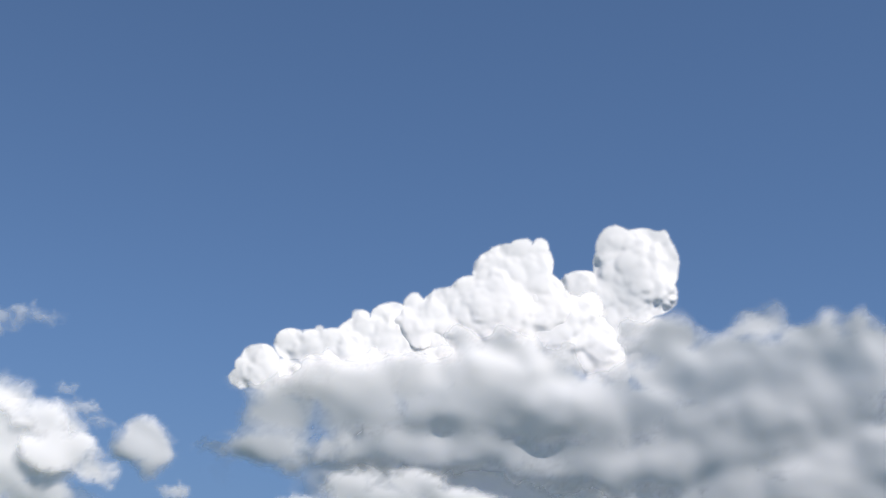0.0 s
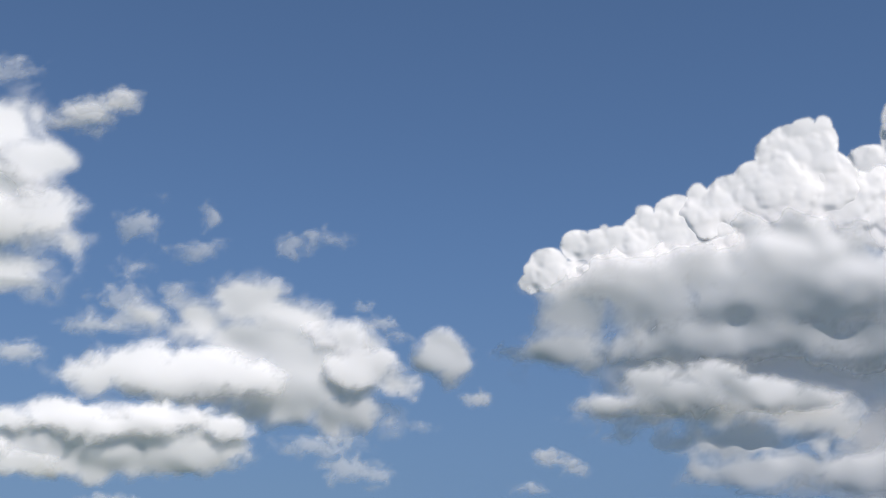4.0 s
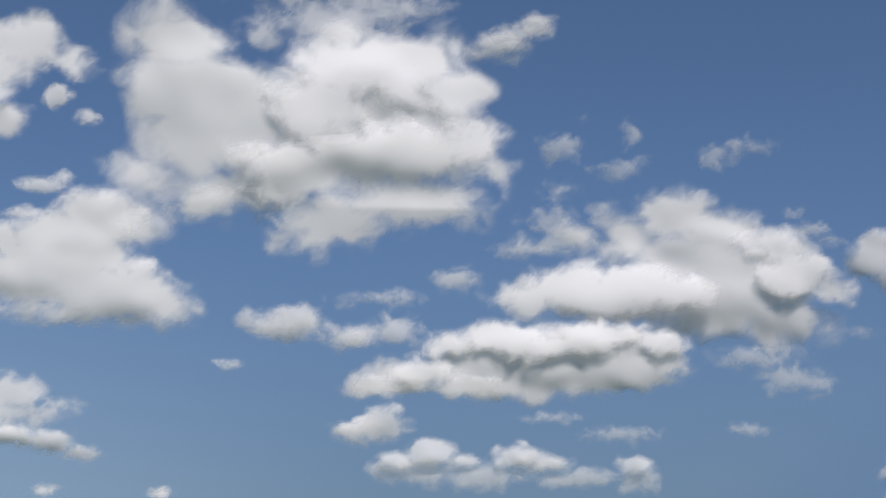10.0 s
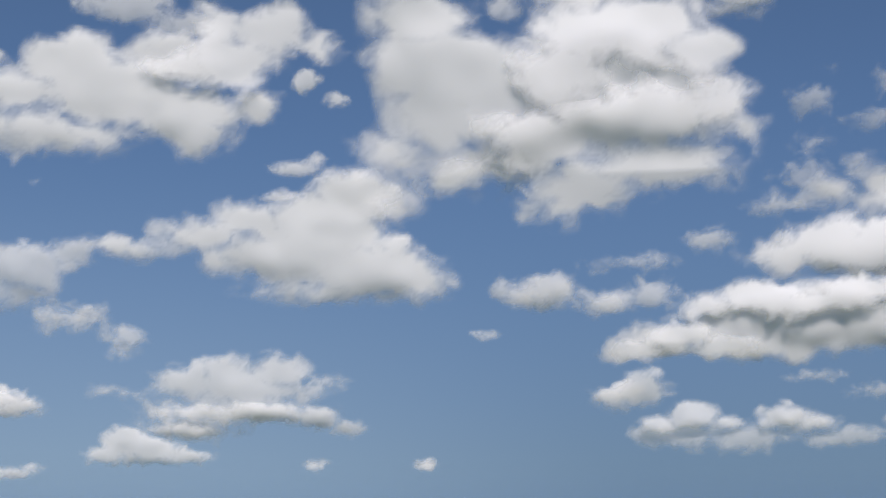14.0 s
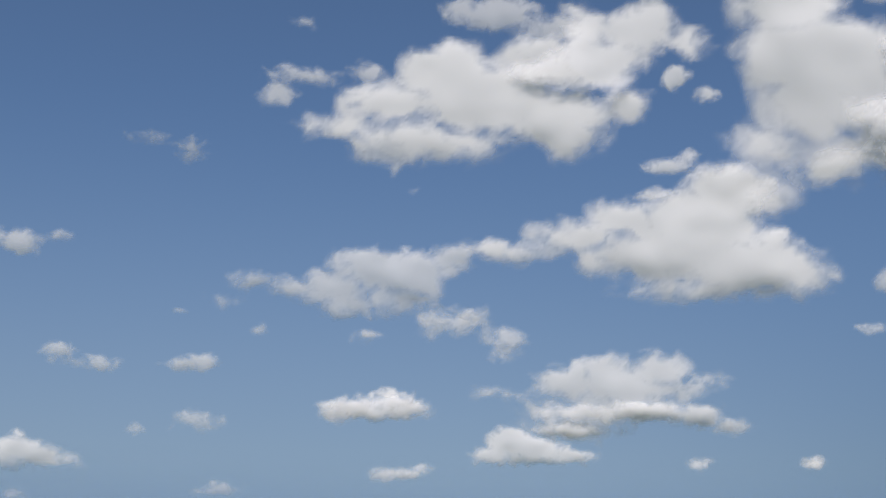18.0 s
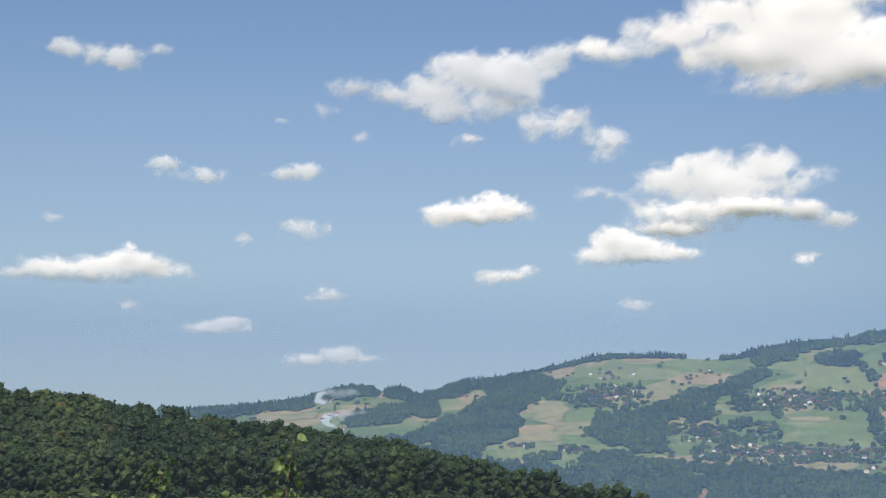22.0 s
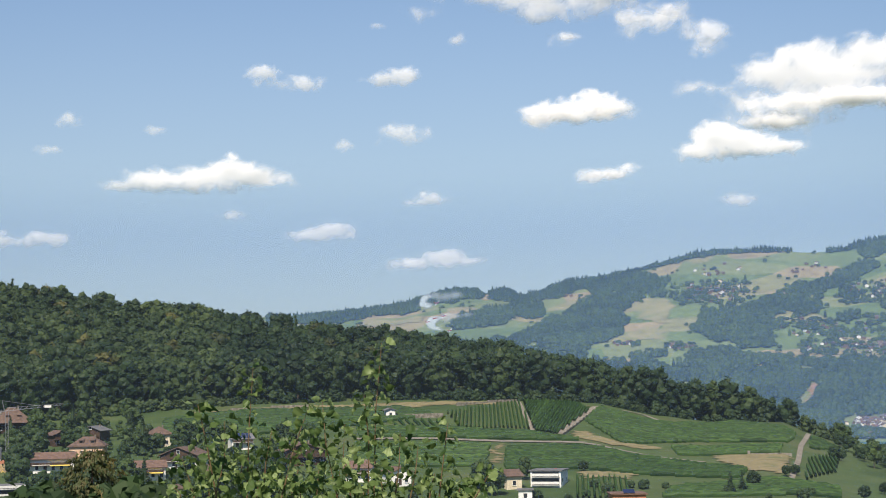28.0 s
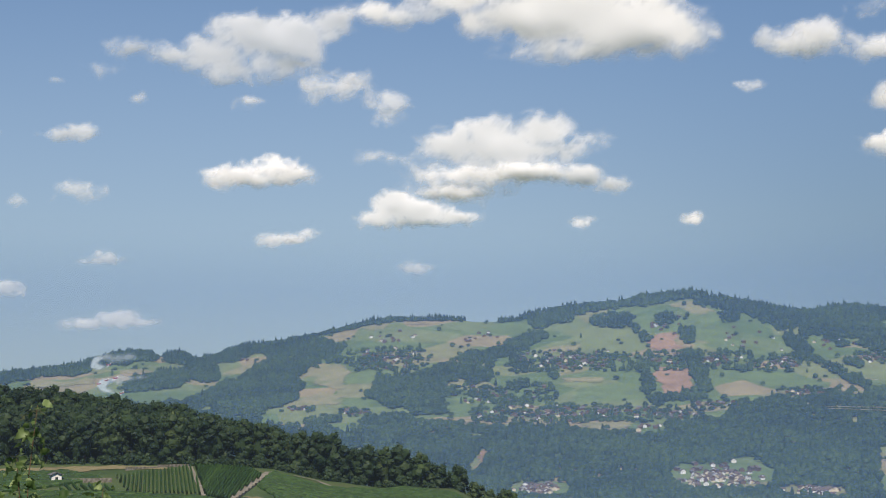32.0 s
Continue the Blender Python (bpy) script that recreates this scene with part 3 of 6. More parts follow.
cloud("broad white cumulus with ragged rim",
    (0.42, 1.00, 0.26, 0.30, (
        (-45.26, 21.72, 1.75, 1.07), (-49.61, 21.19, 1.17, 0.88), (-48.38, 21.46, 1.46, 1.13), (-50.77, 20.14, 2.14, 0.88), (-47.29, 20.36, 2.73, 1.36),
        (-52.33, 19.25, 1.95, 0.62), (-49.47, 18.77, 3.31, 0.82), (-44.56, 19.70, 2.14, 1.17), (-44.12, 18.93, 1.56, 0.82), (-42.07, 20.06, 1.07, 0.74),
        (-50.46, 18.32, 1.75, 0.49),)),
    (0.44, 0.98, 0.17, 0.12, (
        (-42.94, 21.61, 1.85, 1.07), (-41.59, 22.71, 1.46, 1.07), (-39.78, 22.25, 0.93, 0.62), (-43.40, 22.76, 1.17, 0.88), (-44.83, 21.35, 1.36, 0.78),)))
cloud("pale ragged cloud scraps",
    (0.64, 0.72, 0.20, 0.27, (
        (-46.80, 23.30, 1.85, 0.62), (-44.67, 22.81, 1.56, 0.51), (-48.28, 23.50, 0.78, 0.43), (-54.07, 20.97, 1.56, 0.39), (-55.00, 20.27, 0.78, 0.47),
        (-51.66, 21.14, 0.97, 0.39), (-54.12, 22.83, 0.47, 0.27), (-49.78, 17.10, 0.27, 0.19),)))
cloud("white fair-weather cumulus cloud",
    (0.59, 0.73, 0.32, 0.13, (
        (-51.26, 14.29, 1.56, 0.88), (-49.83, 14.22, 1.56, 0.97), (-52.67, 13.67, 1.75, 0.70), (-52.04, 13.09, 1.46, 0.51), (-54.08, 13.63, 1.17, 0.47),
        (-50.22, 13.33, 1.56, 0.55), (-48.42, 14.82, 0.97, 0.58), (-55.50, 13.78, 0.97, 0.39), (-56.39, 13.02, 0.70, 0.23),)))
cloud("thin broken cloud shreds",
    (0.83, 0.61, 0.22, 0.05, (
        (-49.10, 12.46, 0.58, 0.51), (-47.79, 12.66, 0.97, 0.51), (-46.88, 12.08, 0.58, 0.43), (-46.27, 11.69, 0.55, 0.51), (-51.41, 12.02, 0.51, 0.27),
        (-55.25, 12.05, 0.35, 0.18),)))
cloud("two-tiered white cumulus with grey underside",
    (0.52, 0.84, 0.28, 0.08, (
        (-42.90, 10.96, 1.75, 0.70), (-40.95, 10.96, 1.36, 0.66), (-44.29, 10.54, 1.36, 0.62), (-42.34, 10.26, 3.31, 0.66), (-42.36, 9.58, 3.50, 0.58),
        (-44.15, 8.97, 2.14, 0.51), (-45.89, 10.11, 1.17, 0.31), (-47.08, 10.15, 0.68, 0.31), (-39.23, 10.67, 0.78, 0.27),)),
    (0.54, 0.84, 0.36, 0.05, (
        (-43.74, 9.48, 1.75, 0.35), (-41.59, 9.54, 2.14, 0.39), (-39.57, 9.40, 0.88, 0.47), (-38.54, 9.04, 0.88, 0.31), (-44.15, 8.87, 1.56, 0.31),)))
cloud("small bright cumulus below the tiered one",
    (0.50, 0.84, 0.45, 0.15, (
        (-46.23, 8.45, 0.97, 0.55), (-45.35, 8.22, 1.17, 0.47), (-46.84, 7.97, 0.97, 0.31), (-44.18, 7.99, 1.17, 0.31), (-45.37, 7.83, 2.14, 0.23),)))
cloud("small heaped white cumulus",
    (0.59, 0.71, 0.38, 0.10, (
        (-50.33, 9.68, 0.97, 0.39), (-51.69, 9.47, 1.07, 0.43), (-52.40, 9.18, 0.70, 0.31), (-49.69, 9.53, 0.88, 0.35), (-50.89, 9.35, 1.56, 0.35),)))
cloud("long flat-based white cumulus",
    (0.56, 0.84, 0.38, 0.10, (
        (-63.22, 7.58, 1.21, 0.51), (-64.11, 7.38, 1.56, 0.47), (-62.33, 7.39, 1.17, 0.43), (-65.67, 7.31, 1.56, 0.39), (-66.83, 7.10, 0.97, 0.27),
        (-64.50, 7.03, 3.31, 0.23), (-61.35, 7.13, 0.47, 0.19),)))
cloud("small flat white streak of cloud",
    (0.64, 0.69, 0.30, 0.10, (
        (-59.67, 5.55, 0.82, 0.27), (-60.56, 5.40, 0.93, 0.19), (-60.17, 5.26, 1.36, 0.14), (-59.08, 5.37, 0.39, 0.16),)))
cloud("flat white cloud low over the ridge",
    (0.64, 0.69, 0.30, 0.10, (
        (-55.71, 4.49, 0.97, 0.31), (-56.81, 4.34, 1.17, 0.23), (-55.02, 4.38, 0.70, 0.23), (-56.41, 4.20, 1.75, 0.14),)))
cloud("small flat white streak of cloud",
    (0.74, 0.62, 0.30, 0.05, (
        (-56.19, 6.55, 0.74, 0.25), (-56.69, 6.40, 0.55, 0.18),)))
cloud("flat white streak of cloud",
    (0.64, 0.69, 0.30, 0.10, (
        (-71.19, 5.21, 0.78, 0.31), (-69.49, 5.27, 0.93, 0.29), (-70.25, 5.13, 1.75, 0.19), (-71.74, 5.17, 0.58, 0.23),)))
cloud("small puffy white cloud",
    (0.64, 0.69, 0.38, 0.10, (
        (-57.04, 10.89, 0.51, 0.37), (-57.64, 10.72, 0.66, 0.29), (-58.24, 10.76, 0.49, 0.14),)))
cloud("small drawn-out white cloud",
    (0.79, 0.64, 0.30, 0.10, (
        (-62.03, 10.95, 0.70, 0.35), (-60.54, 10.61, 0.70, 0.29), (-61.34, 10.56, 0.78, 0.16),)))
cloud("small hazy white cloud",
    (0.83, 0.61, 0.22, 0.05, (
        (-57.26, 8.83, 0.97, 0.39),)))
cloud("tiny faint small scrap of cloud",
    (0.83, 0.54, 0.15, 0.05, (
        (-59.20, 8.45, 0.39, 0.23),)))
cloud("tiny faint small scrap of cloud",
    (0.83, 0.54, 0.15, 0.05, (
        (-63.12, 6.05, 0.62, 0.21),)))
cloud("tiny white puff of cloud",
    (0.83, 0.62, 0.22, 0.05, (
        (-68.77, 9.33, 0.47, 0.25),)))
cloud("tiny faint small scrap of cloud",
    (0.83, 0.50, 0.15, 0.05, (
        (-65.83, 9.00, 0.39, 0.18),)))
cloud("tiny faint small scrap of cloud",
    (0.83, 0.50, 0.15, 0.05, (
        (-69.43, 8.30, 0.55, 0.18),)))
cloud("tiny faint small scrap of cloud",
    (0.83, 0.47, 0.15, 0.05, (
        (-55.22, 12.05, 0.35, 0.19),)))
cloud("tiny faint small scrap of cloud",
    (0.83, 0.47, 0.15, 0.05, (
        (-51.33, 12.04, 0.39, 0.23),)))
cloud("tiny faint small scrap of cloud",
    (0.83, 0.47, 0.15, 0.05, (
        (-58.03, 12.59, 0.35, 0.12),)))
cloud("thin flat white streak of cloud",
    (0.79, 0.62, 0.22, 0.05, (
        (-50.63, 7.19, 0.62, 0.25), (-49.65, 7.28, 0.88, 0.21),)))
cloud("tiny white puff of cloud",
    (0.79, 0.62, 0.22, 0.05, (
        (-45.51, 6.22, 0.66, 0.27),)))
cloud("small ragged white cloud",
    (0.64, 0.69, 0.30, 0.10, (
        (-65.54, 14.74, 0.66, 0.39), (-63.70, 14.56, 0.62, 0.55), (-64.58, 14.63, 0.78, 0.35), (-62.39, 14.85, 0.51, 0.27), (-63.02, 14.68, 0.58, 0.19),)))
cloud("faint torn wisp of cloud",
    (1.00, 0.60, 0.20, 0.00, (
        (-57.94, 18.14, 0.68, 0.43), (-59.48, 18.46, 0.97, 0.27),)))
cloud("small flat-based white cumulus",
    (0.45, 0.95, 0.39, 0.17, (
        (-28.65, 10.39, 0.66, 0.31), (-28.93, 10.19, 1.01, 0.23), (-29.60, 10.05, 0.49, 0.14),)))
cloud("row of small cumulus heads",
    (0.50, 0.62, 0.20, 0.12, (
        (-27.02, 8.70, 1.65, 0.58), (-24.48, 8.56, 2.14, 0.51), (-21.32, 8.48, 2.14, 0.39), (-19.15, 8.49, 0.88, 0.47), (-27.99, 8.76, 0.88, 0.43),
        (-22.91, 9.01, 1.17, 0.51),)),
    (0.45, 0.74, 0.36, 0.05, (
        (-26.37, 9.41, 1.01, 0.55), (-27.62, 9.07, 0.82, 0.39), (-23.32, 9.28, 0.97, 0.43), (-19.25, 8.96, 0.70, 0.39), (-25.28, 9.09, 0.78, 0.35),
        (-22.12, 9.02, 0.78, 0.31),)))
cloud("low flat white cumulus",
    (0.45, 0.92, 0.39, 0.17, (
        (-9.80, 8.60, 1.17, 0.31), (-10.48, 8.46, 0.78, 0.23), (-9.03, 8.50, 0.88, 0.27), (-10.13, 7.65, 0.93, 0.23),)))
cloud("tiny white puff of cloud",
    (0.60, 0.88, 0.23, 0.22, (
        (-35.79, 7.82, 0.47, 0.25),)))
cloud("faint small cloud scrap",
    (0.74, 0.64, 0.23, 0.12, (
        (-6.80, 12.23, 0.55, 0.25), (-6.05, 11.91, 0.47, 0.19),)))
cloud("faint flat cloud scrap",
    (0.84, 0.55, 0.23, 0.12, (
        (-7.45, 11.09, 0.78, 0.27),)))
cloud("bright small cumulus beside the hill",
    (0.56, 0.81, 0.38, 0.10, (
        (-29.28, 10.15, 0.88, 0.47), (-28.16, 10.28, 1.17, 0.70), (-29.86, 9.90, 0.78, 0.19),)))
cloud("small white cumulus near the edge of the bank",
    (0.64, 0.69, 0.30, 0.10, (
        (-31.22, 13.89, 0.97, 0.70), (-32.19, 13.57, 0.88, 0.43), (-32.96, 13.81, 0.55, 0.51), (-29.34, 13.29, 0.97, 0.43),)))
cloud("small flat white cumulus",
    (0.48, 0.92, 0.35, 0.27, (
        (-50.45, 10.00, 0.70, 0.31), (-51.86, 9.47, 1.27, 0.39), (-50.13, 9.62, 1.17, 0.35), (-50.89, 9.27, 2.14, 0.19),)))
cloud("flat faint streak of cloud",
    (0.64, 0.72, 0.23, 0.22, (
        (-50.19, 7.24, 1.17, 0.21), (-49.24, 7.46, 0.51, 0.18), (-39.64, 7.74, 0.47, 0.21),)))
cloud("tiny faint small scrap of cloud",
    (0.79, 0.64, 0.23, 0.22, (
        (-51.26, 12.09, 0.43, 0.19),)))
cloud("tiny faint small scrap of cloud",
    (0.79, 0.64, 0.23, 0.22, (
        (-48.33, 12.61, 1.29, 0.43), (-46.32, 12.06, 0.58, 0.43), (-46.49, 11.47, 0.47, 0.27),)))
cloud("tiny faint small scrap of cloud",
    (0.79, 0.64, 0.23, 0.22, (
        (-33.65, 12.29, 0.62, 0.21),)))
cloud("tiny white puff of cloud",
    (0.74, 0.61, 0.22, 0.05, (
        (-35.68, 7.82, 0.51, 0.23),)))
cloud("faint flat scrap of cloud",
    (0.83, 0.50, 0.22, 0.05, (
        (-39.61, 7.83, 0.58, 0.18),)))


# ---- mesh parts ----
def part(name, bm, mat, parent, label=""):
    """Links a bmesh as one mesh object under a thing or under a part."""
    me = bpy.data.meshes.new(name)
    bmesh.ops.recalc_face_normals(bm, faces=bm.faces)
    bm.to_mesh(me)
    bm.free()
    me.materials.append(mat)
    ob = new(name, me)
    ob.parent = parent
    if label:
        ob["label"] = label
    return ob


def box(x0, x1, y0, y1, z0, z1, bm=None, bevel=0.0):
    bm = bm or bmesh.new()
    v = [bm.verts.new((x, y, z)) for z in (z0, z1) for y in (y0, y1) for x in (x0, x1)]
    fs = [bm.faces.new([v[i] for i in q]) for q in ((0, 2, 3, 1), (4, 5, 7, 6), (0, 1, 5, 4), (2, 6, 7, 3), (0, 4, 6, 2), (1, 3, 7, 5))]
    if bevel:
        bmesh.ops.bevel(bm, geom=list({e for f in fs for e in f.edges}), offset=bevel, segments=1, affect="EDGES")
    return bm


def hull(points, faces, bm=None):
    bm = bm or bmesh.new()
    v = [bm.verts.new(p) for p in points]
    for f in faces:
        bm.faces.new([v[i] for i in f])
    return bm


def slab(quad, thick, bm=None):
    """A flat piece of even thickness over three or four corners."""
    q = [Vector(p) for p in quad]
    n = (q[1] - q[0]).cross(q[2] - q[0]).normalized() * thick
    k = len(q)
    return hull(q + [p + n for p in q], [list(range(k))[::-1], list(range(k, 2 * k))] + [[i, (i + 1) % k, k + (i + 1) % k, k + i] for i in range(k)], bm)


def tube(points, radii, sides=6, bm=None):
    bm = bm or bmesh.new()
    rings = []
    for i, p in enumerate(points):
        p = Vector(p)
        d = (Vector(points[min(i + 1, len(points) - 1)]) - Vector(points[max(i - 1, 0)])).normalized()
        q = d.to_track_quat("Z", "Y")
        rings.append([bm.verts.new(p + q @ Vector((math.cos(a) * radii[i], math.sin(a) * radii[i], 0))) for a in (2 * math.pi * j / sides for j in range(sides))])
    for a, b in zip(rings, rings[1:]):
        for j in range(sides):
            bm.faces.new((a[j], a[(j + 1) % sides], b[(j + 1) % sides], b[j]))
    bm.faces.new(rings[0][::-1])
    bm.faces.new(rings[-1])
    return bm


def empty_thing(name, label, category, m=None, group=""):
    ob = new(name)
    ob.empty_display_size = 0.5
    if m is not None:
        ob.matrix_world = m
    return tagged(ob, label, category, group)


def facing(az, r, yaw=0.0, up=0.0):
    """A pose on the ground with its front towards the camera."""
    p = on_ground(az, r, up)
    return pose(p.x, p.y, p.z, 0, 0, -az + yaw)


# ---- painted haze in the valley: added curved sheets of see-through blue ----
def build_haze_sheet(R0, thick, more, top, label, color):
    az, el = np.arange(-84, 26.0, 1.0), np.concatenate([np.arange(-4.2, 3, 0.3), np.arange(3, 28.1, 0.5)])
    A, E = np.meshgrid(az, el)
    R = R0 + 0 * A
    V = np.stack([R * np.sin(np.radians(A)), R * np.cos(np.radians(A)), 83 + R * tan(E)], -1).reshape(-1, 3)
    # opacity rises with elevation, so the sheet's blue tints the low sky too
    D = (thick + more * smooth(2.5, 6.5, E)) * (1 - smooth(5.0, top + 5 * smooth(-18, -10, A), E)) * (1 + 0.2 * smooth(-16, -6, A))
    ob = new("valley_haze", mesh_from("valley_haze", V, grid_faces(len(el), len(az)), veil("blue haze tint", color, 0.5), True, [("opacity", np.clip(D, 0, 0.8).ravel())]))
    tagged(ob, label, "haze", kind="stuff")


# the sheets' colour stands in for hazy air: bluer hills, lifted darks
build_haze_sheet(1230, 0.275, 0.12, 8.0, "thin see-through sheet painted blue as summer haze over the valley", (0.21, 0.39, 0.76))
build_haze_sheet(470, 0.042, 0.0, 6.0, "faint see-through sheet painted as haze in front of the village slope", (0.42, 0.58, 0.86))

# ---- trees ----
LEAF_WOOD = leafy("beech and oak leaves", (0.021, 0.043, 0.020), (0.036, 0.065, 0.027), (0.070, 0.103, 0.040), 0.33)
LEAF_FAR = leafy("far wood leaves", (0.020, 0.042, 0.016), (0.030, 0.058, 0.021), (0.046, 0.080, 0.028), 0.2)
LEAF_GARDEN = leafy("garden tree leaves", (0.018, 0.037, 0.015), (0.032, 0.060, 0.023), (0.058, 0.094, 0.032))
LEAF_BROWN = leafy("brown-tipped conifer needles", (0.032, 0.054, 0.019), (0.060, 0.080, 0.028), (0.115, 0.094, 0.040))
BARK = mottled("tree bark", (0.06, 0.045, 0.035), (0.11, 0.085, 0.065), 4.0, 0.9, 0.5)
ICO_V = np.array([(-1, 0, 1.618), (1, 0, 1.618), (-1, 0, -1.618), (1, 0, -1.618), (0, 1.618, 1), (0, 1.618, -1), (0, -1.618, 1), (0, -1.618, -1), (1.618, 1, 0), (-1.618, 1, 0), (1.618, -1, 0), (-1.618, -1, 0)]) / 1.902
ICO_F = np.array([(0, 4, 1), (0, 9, 4), (9, 5, 4), (4, 5, 8), (4, 8, 1), (8, 10, 1), (8, 3, 10), (5, 3, 8), (5, 2, 3), (2, 7, 3), (7, 10, 3), (7, 6, 10), (7, 11, 6), (11, 0, 6), (0, 1, 6), (6, 1, 10), (9, 0, 11), (9, 11, 2), (9, 2, 5), (7, 2, 11)])


def finer(V, F):
    """Each triangle cut in four, corners on the unit ball."""
    V, cut, out = [tuple(v) for v in V], {}, []
    def half(i, j):
        k = (min(i, j), max(i, j))
        if k not in cut:
            m = np.add(V[i], V[j])
            cut[k] = len(V)
            V.append(tuple(m / np.linalg.norm(m)))
        return cut[k]
    for i, j, k in F:
        ij, jk, ki = half(i, j), half(j, k), half(k, i)
        out += [(i, ij, ki), (j, jk, ij), (k, ki, jk), (ij, jk, ki)]
    return np.array(V), np.array(out)


CORE_V, CORE_F = finer(ICO_V, ICO_F)


def crown_arrays(rng, high, wide, base, clumps, kind="broad", small=1.0, tufts=0):
    """Corners and triangles of a crown: rounded boughs heaped into a dome, under many loose sprays of leaves, or whorls of needled branches."""
    V, F = [], []
    if kind == "broad":
        half = np.array([wide * 0.5, wide * 0.5, (high - base) * 0.5])
        mid = np.array([0, 0, (base + high) / 2])
        V.append(ICO_V * half * (0.62, 0.62, 0.8) * rng.uniform(0.8, 1.1, (12, 1)) + mid)
        F.append(ICO_F)
        for i in range(clumps):
            # boughs wind down from the top of the dome
            h, t = 1 - 1.8 * (i / clumps), i * 2.4 + rng.uniform(-0.5, 0.5)
            q = wide * rng.uniform(0.15, 0.27) * small
            out = math.sqrt(max(0.0, 1.06 - max(0.0, h) ** 4)) * rng.uniform(0.75, 1.0)
            at = mid + np.array([math.cos(t) * out, math.sin(t) * out, h]) * (half - q * 0.85)
            V.append(CORE_V * rng.uniform(0.72, 1.18, (len(CORE_V), 1)) * (q, q, q * rng.uniform(0.75, 1.05)) + at)
            F.append(CORE_F + 12 + len(CORE_V) * i)
        for i in range(clumps):
            d = rng.normal(0, 1, 3) + (0, 0, 0.5)
            q = wide * rng.uniform(0.06, 0.11) * small
            at = mid + d / np.linalg.norm(d) * half * rng.uniform(0.78, 0.96)
            V.append(ICO_V * rng.uniform(0.65, 1.25, (12, 1)) * (q, q, q * 0.85) + at)
            F.append(ICO_F + 12 + len(CORE_V) * clumps + 12 * i)
    else:
        for i in range(clumps):
            t, h = rng.uniform(0, 2 * math.pi), rng.uniform(0, 1) ** 1.3
            rad = wide * 0.5 * (1 - h) * rng.uniform(0.55, 1.05) + 0.15
            p = np.array([rad * math.cos(t), rad * math.sin(t), base + (high - base) * h])
            q = np.array([1.0, 1.0, 0.55]) * wide * 0.14 * (1.25 - 0.8 * h) * rng.uniform(0.7, 1.3)
            jit = rng.uniform(0.55, 1.35, (12, 1)) * rng.uniform(0.85, 1.15, (12, 3))
            V.append(ICO_V * jit * q * small + p)
            F.append(ICO_F + 12 * i)
        # the dense middle of the spire
        ring = np.arange(9) * 2 * math.pi / 9
        spire = [np.stack([np.cos(ring) * w, np.sin(ring) * w, 0 * ring + z], -1) * rng.uniform(0.85, 1.15, (9, 1)) ** (1, 1, 0) for w, z in ((wide * 0.34, base), (wide * 0.2, base + (high - base) * 0.5), (0.12, high))]
        V.append(np.concatenate(spire))
        F.append(np.array([t for k in (0, 9) for j in range(9) for t in ((k + j, k + (j + 1) % 9, k + 9 + j), (k + (j + 1) % 9, k + 9 + (j + 1) % 9, k + 9 + j))]) + 12 * clumps)
    V, F = np.concatenate(V), np.concatenate(F)
    if tufts:
        # loose sprays of leaves all over
        # a third of them sit on the inner mass, so that no bare patch shows
        pick = np.where(rng.uniform(0, 1, tufts) < 0.1, rng.integers(0, 20, tufts), rng.integers(0, len(F), tufts))
        a, b, c = V[F[pick]].transpose(1, 0, 2)
        w = rng.dirichlet((1, 1, 1), tufts)
        at = a * w[:, :1] + b * w[:, 1:2] + c * w[:, 2:]
        mid = np.array([0, 0, (base + high) / 2])
        at = mid + (at - mid) * rng.uniform(1.0, 1.10, (tufts, 1))
        spray = rng.normal(0, 1, (tufts, 3, 3)) * (1, 1, 0.8)
        spray *= wide * 0.072 * rng.uniform(0.6, 1.35, (tufts, 1, 1)) / np.linalg.norm(spray, axis=2, keepdims=True)
        F = np.concatenate([F, (np.arange(tufts * 3) + len(V)).reshape(-1, 3)])
        V = np.concatenate([V, (at[:, None] + spray).reshape(-1, 3)])
    return V, F


def tree_thing(name, label, rng, high, wide, clumps, mat, kind="broad", group="", low=0.14):
    ob = empty_thing(name, label, "tree", group=group)
    base = high * (0.05 if kind == "conifer" else low)
    bm = tube([(0, 0, -1.0), (0, 0, high * 0.3), (0.1, 0.05, high * 0.6), (0.15, 0.1, high * 0.86)], [high * 0.022, high * 0.017, high * 0.011, high * 0.004])
    for i in range(6):
        a, z = i * 1.05 + rng.uniform(0, 1), high * rng.uniform(0.3, 0.6)
        tube([(0.05, 0, z), (math.cos(a) * wide * 0.18, math.sin(a) * wide * 0.18, z + high * 0.08), (math.cos(a) * wide * 0.36, math.sin(a) * wide * 0.36, z + high * 0.17)], [high * 0.008, high * 0.006, high * 0.002], 5, bm)
    part("trunk", bm, BARK, ob)
    V, F = crown_arrays(rng, high, wide, base, 13 if kind == "broad" else clumps * 3 // 4, kind, 1.0, clumps * 10)
    c = new("crown", mesh_from("crown", V, F, mat, False, [("shade", np.full(len(V), rng.uniform(0.15, 0.85)))]))
    c.parent = ob
    return ob


